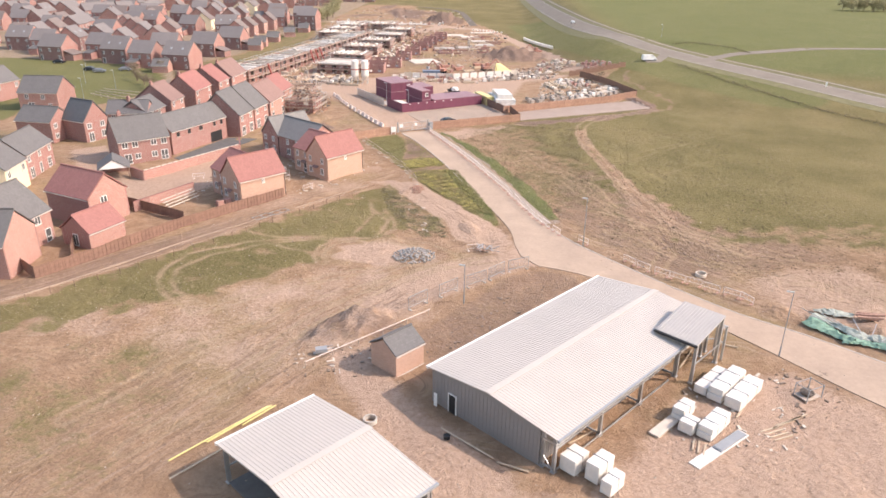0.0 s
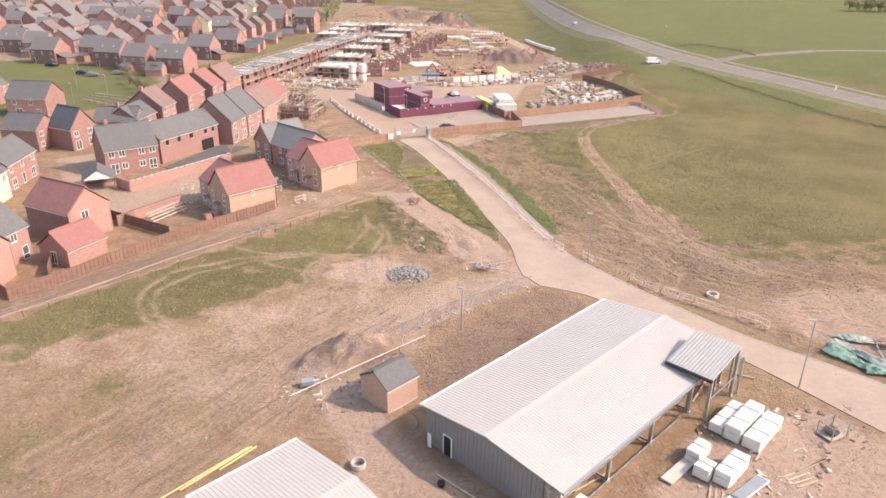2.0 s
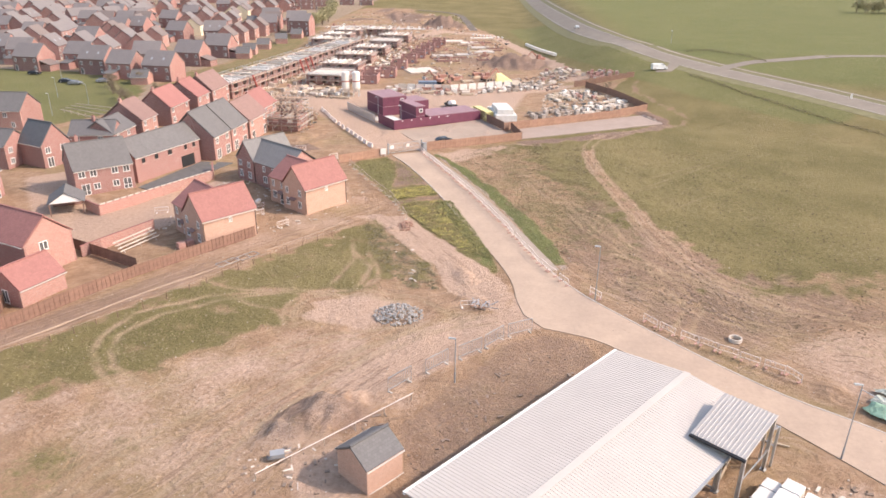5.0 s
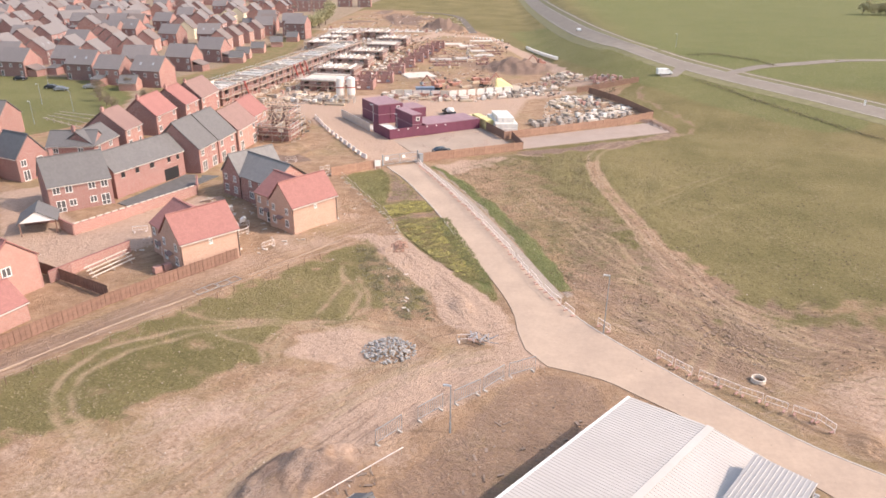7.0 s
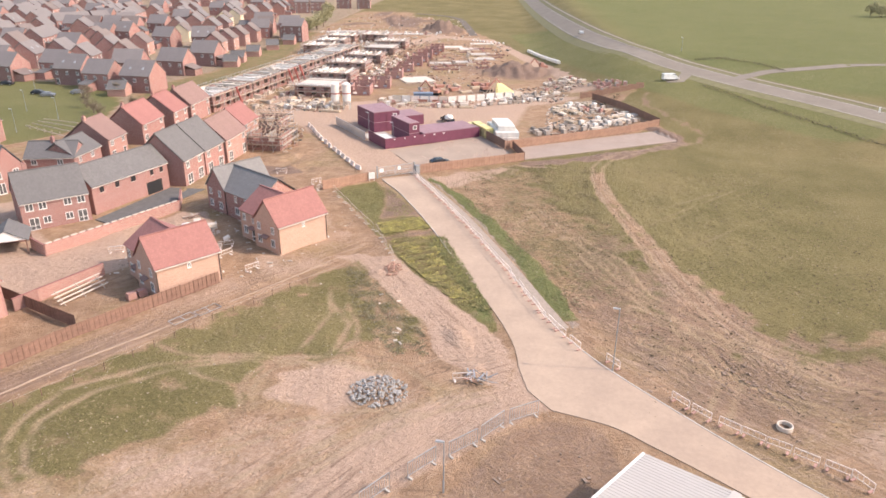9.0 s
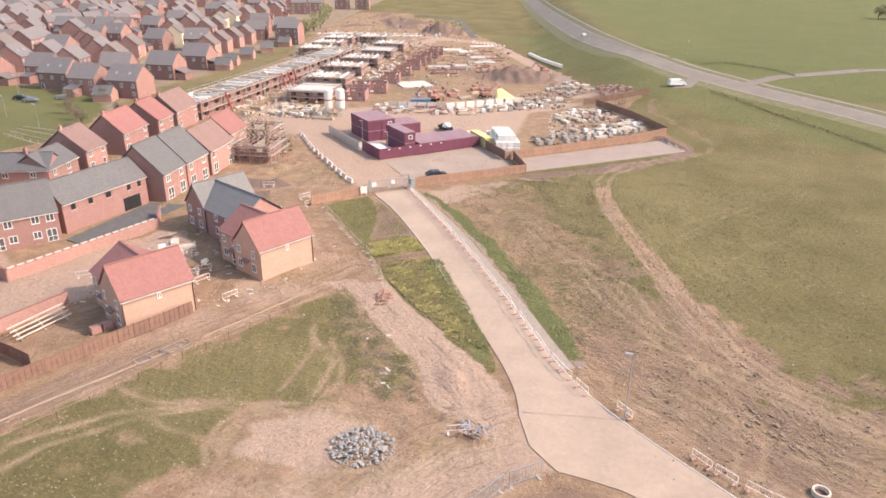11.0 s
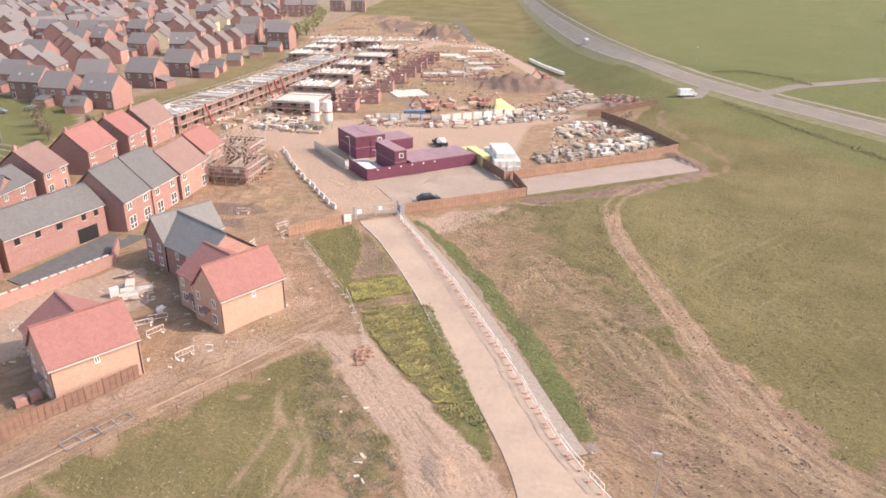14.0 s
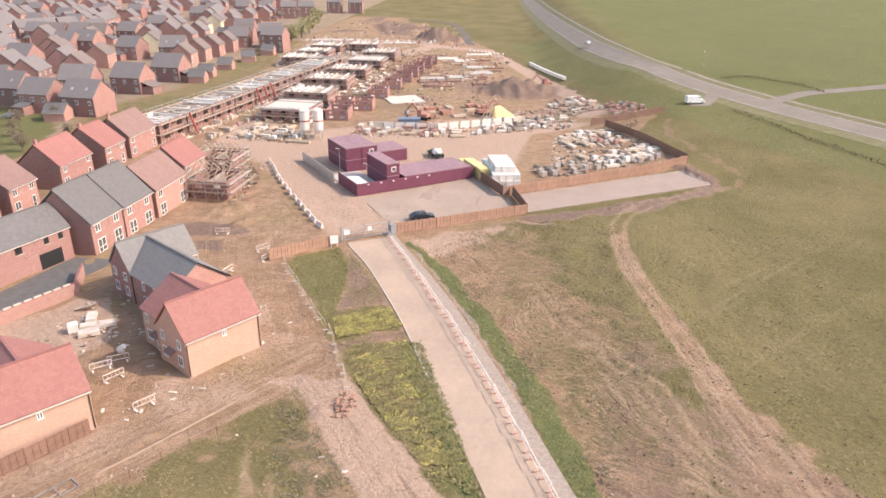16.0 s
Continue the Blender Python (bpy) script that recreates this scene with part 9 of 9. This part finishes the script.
LEAF = leafy("spring_leaves", (0.33, 0.3, 0.17))
TWIG = leafy("bare_twigs", (0.2, 0.16, 0.11))
for i, (x, y, h, bare) in enumerate(((-107, 418, 7, 0), (-105, 426, 8, 0), (-108, 434, 9, 0), (-104, 442, 8, 0), (-107, 452, 9, 0), (-105, 462, 8, 0), (-109, 472, 9, 0), (-110, 488, 9, 0), (-113, 505, 9, 0), (-116, 525, 9, 0), (-122, 548, 9, 0), (-130, 575, 9, 0), (-118, 221, 5.5, 1), (-112, 214, 5, 1), (-107, 208, 5, 1), (-124, 232, 5, 1), (-128, 250, 6, 1), (-118, 240, 5, 1), (-104, 222, 4, 1), (-196, 240, 8, 1), (-205, 252, 8, 0))):
    tree(x, y, h, h * 0.42, TWIG if bare else LEAF, "bare twiggy tree beside the green" if bare else "young green tree along the site edge", bool(bare), 50 + i)
for i in range(16):
    x, y = 222 + i * 2.6 + r.uniform(-1, 1), 478 + r.uniform(-5, 5)
    tree(x, y, r.uniform(4.5, 7.5), 3.6, LEAF, "dark hedgerow tree in the far field", False, 80 + i)
hedge = Shape()
for line in ([(66.0, 251.0), (69.5, 246.0), (77.5, 229.0), (94.3, 199.0), (112.0, 178.0), (150.0, 146.0)], [(72.0, 284.0), (80.0, 286.0), (92.0, 276.0), (96.0, 267.5)], [(40.0, 246.0), (34.0, 236.0)]):
    for px, py in resample(line, 0.5):
        for _ in range(7):
            c = (px + r.gauss(0, 0.5), py + r.gauss(0, 0.5), lie(px, py) + abs(r.gauss(0.25, 0.25)))
            k = 0.35
            hedge.add([c] + [(c[0] + r.uniform(-k, k), c[1] + r.uniform(-k, k), c[2] + r.uniform(-k, k)) for _ in range(2)], [(0, 1, 2)])
single("hedge", hedge, leafy("dry_hedge", (0.14, 0.115, 0.07)), Matrix(), "low ragged hedge between field and highway", "hedge", kind="stuff")
single("marker_post", Shape().box(-0.25, 0.25, -0.06, 0.06, 0, 1.5).box(-0.05, 0.05, -0.05, 0.05, 0, 0.5), WHITE, pose(106.2, 222.5, lie(106, 222)), "white marker board beside the highway", "marker")
street_lamp(70.9, 302.6, 5.0, "slim pole beside the highway", lie(71, 303))
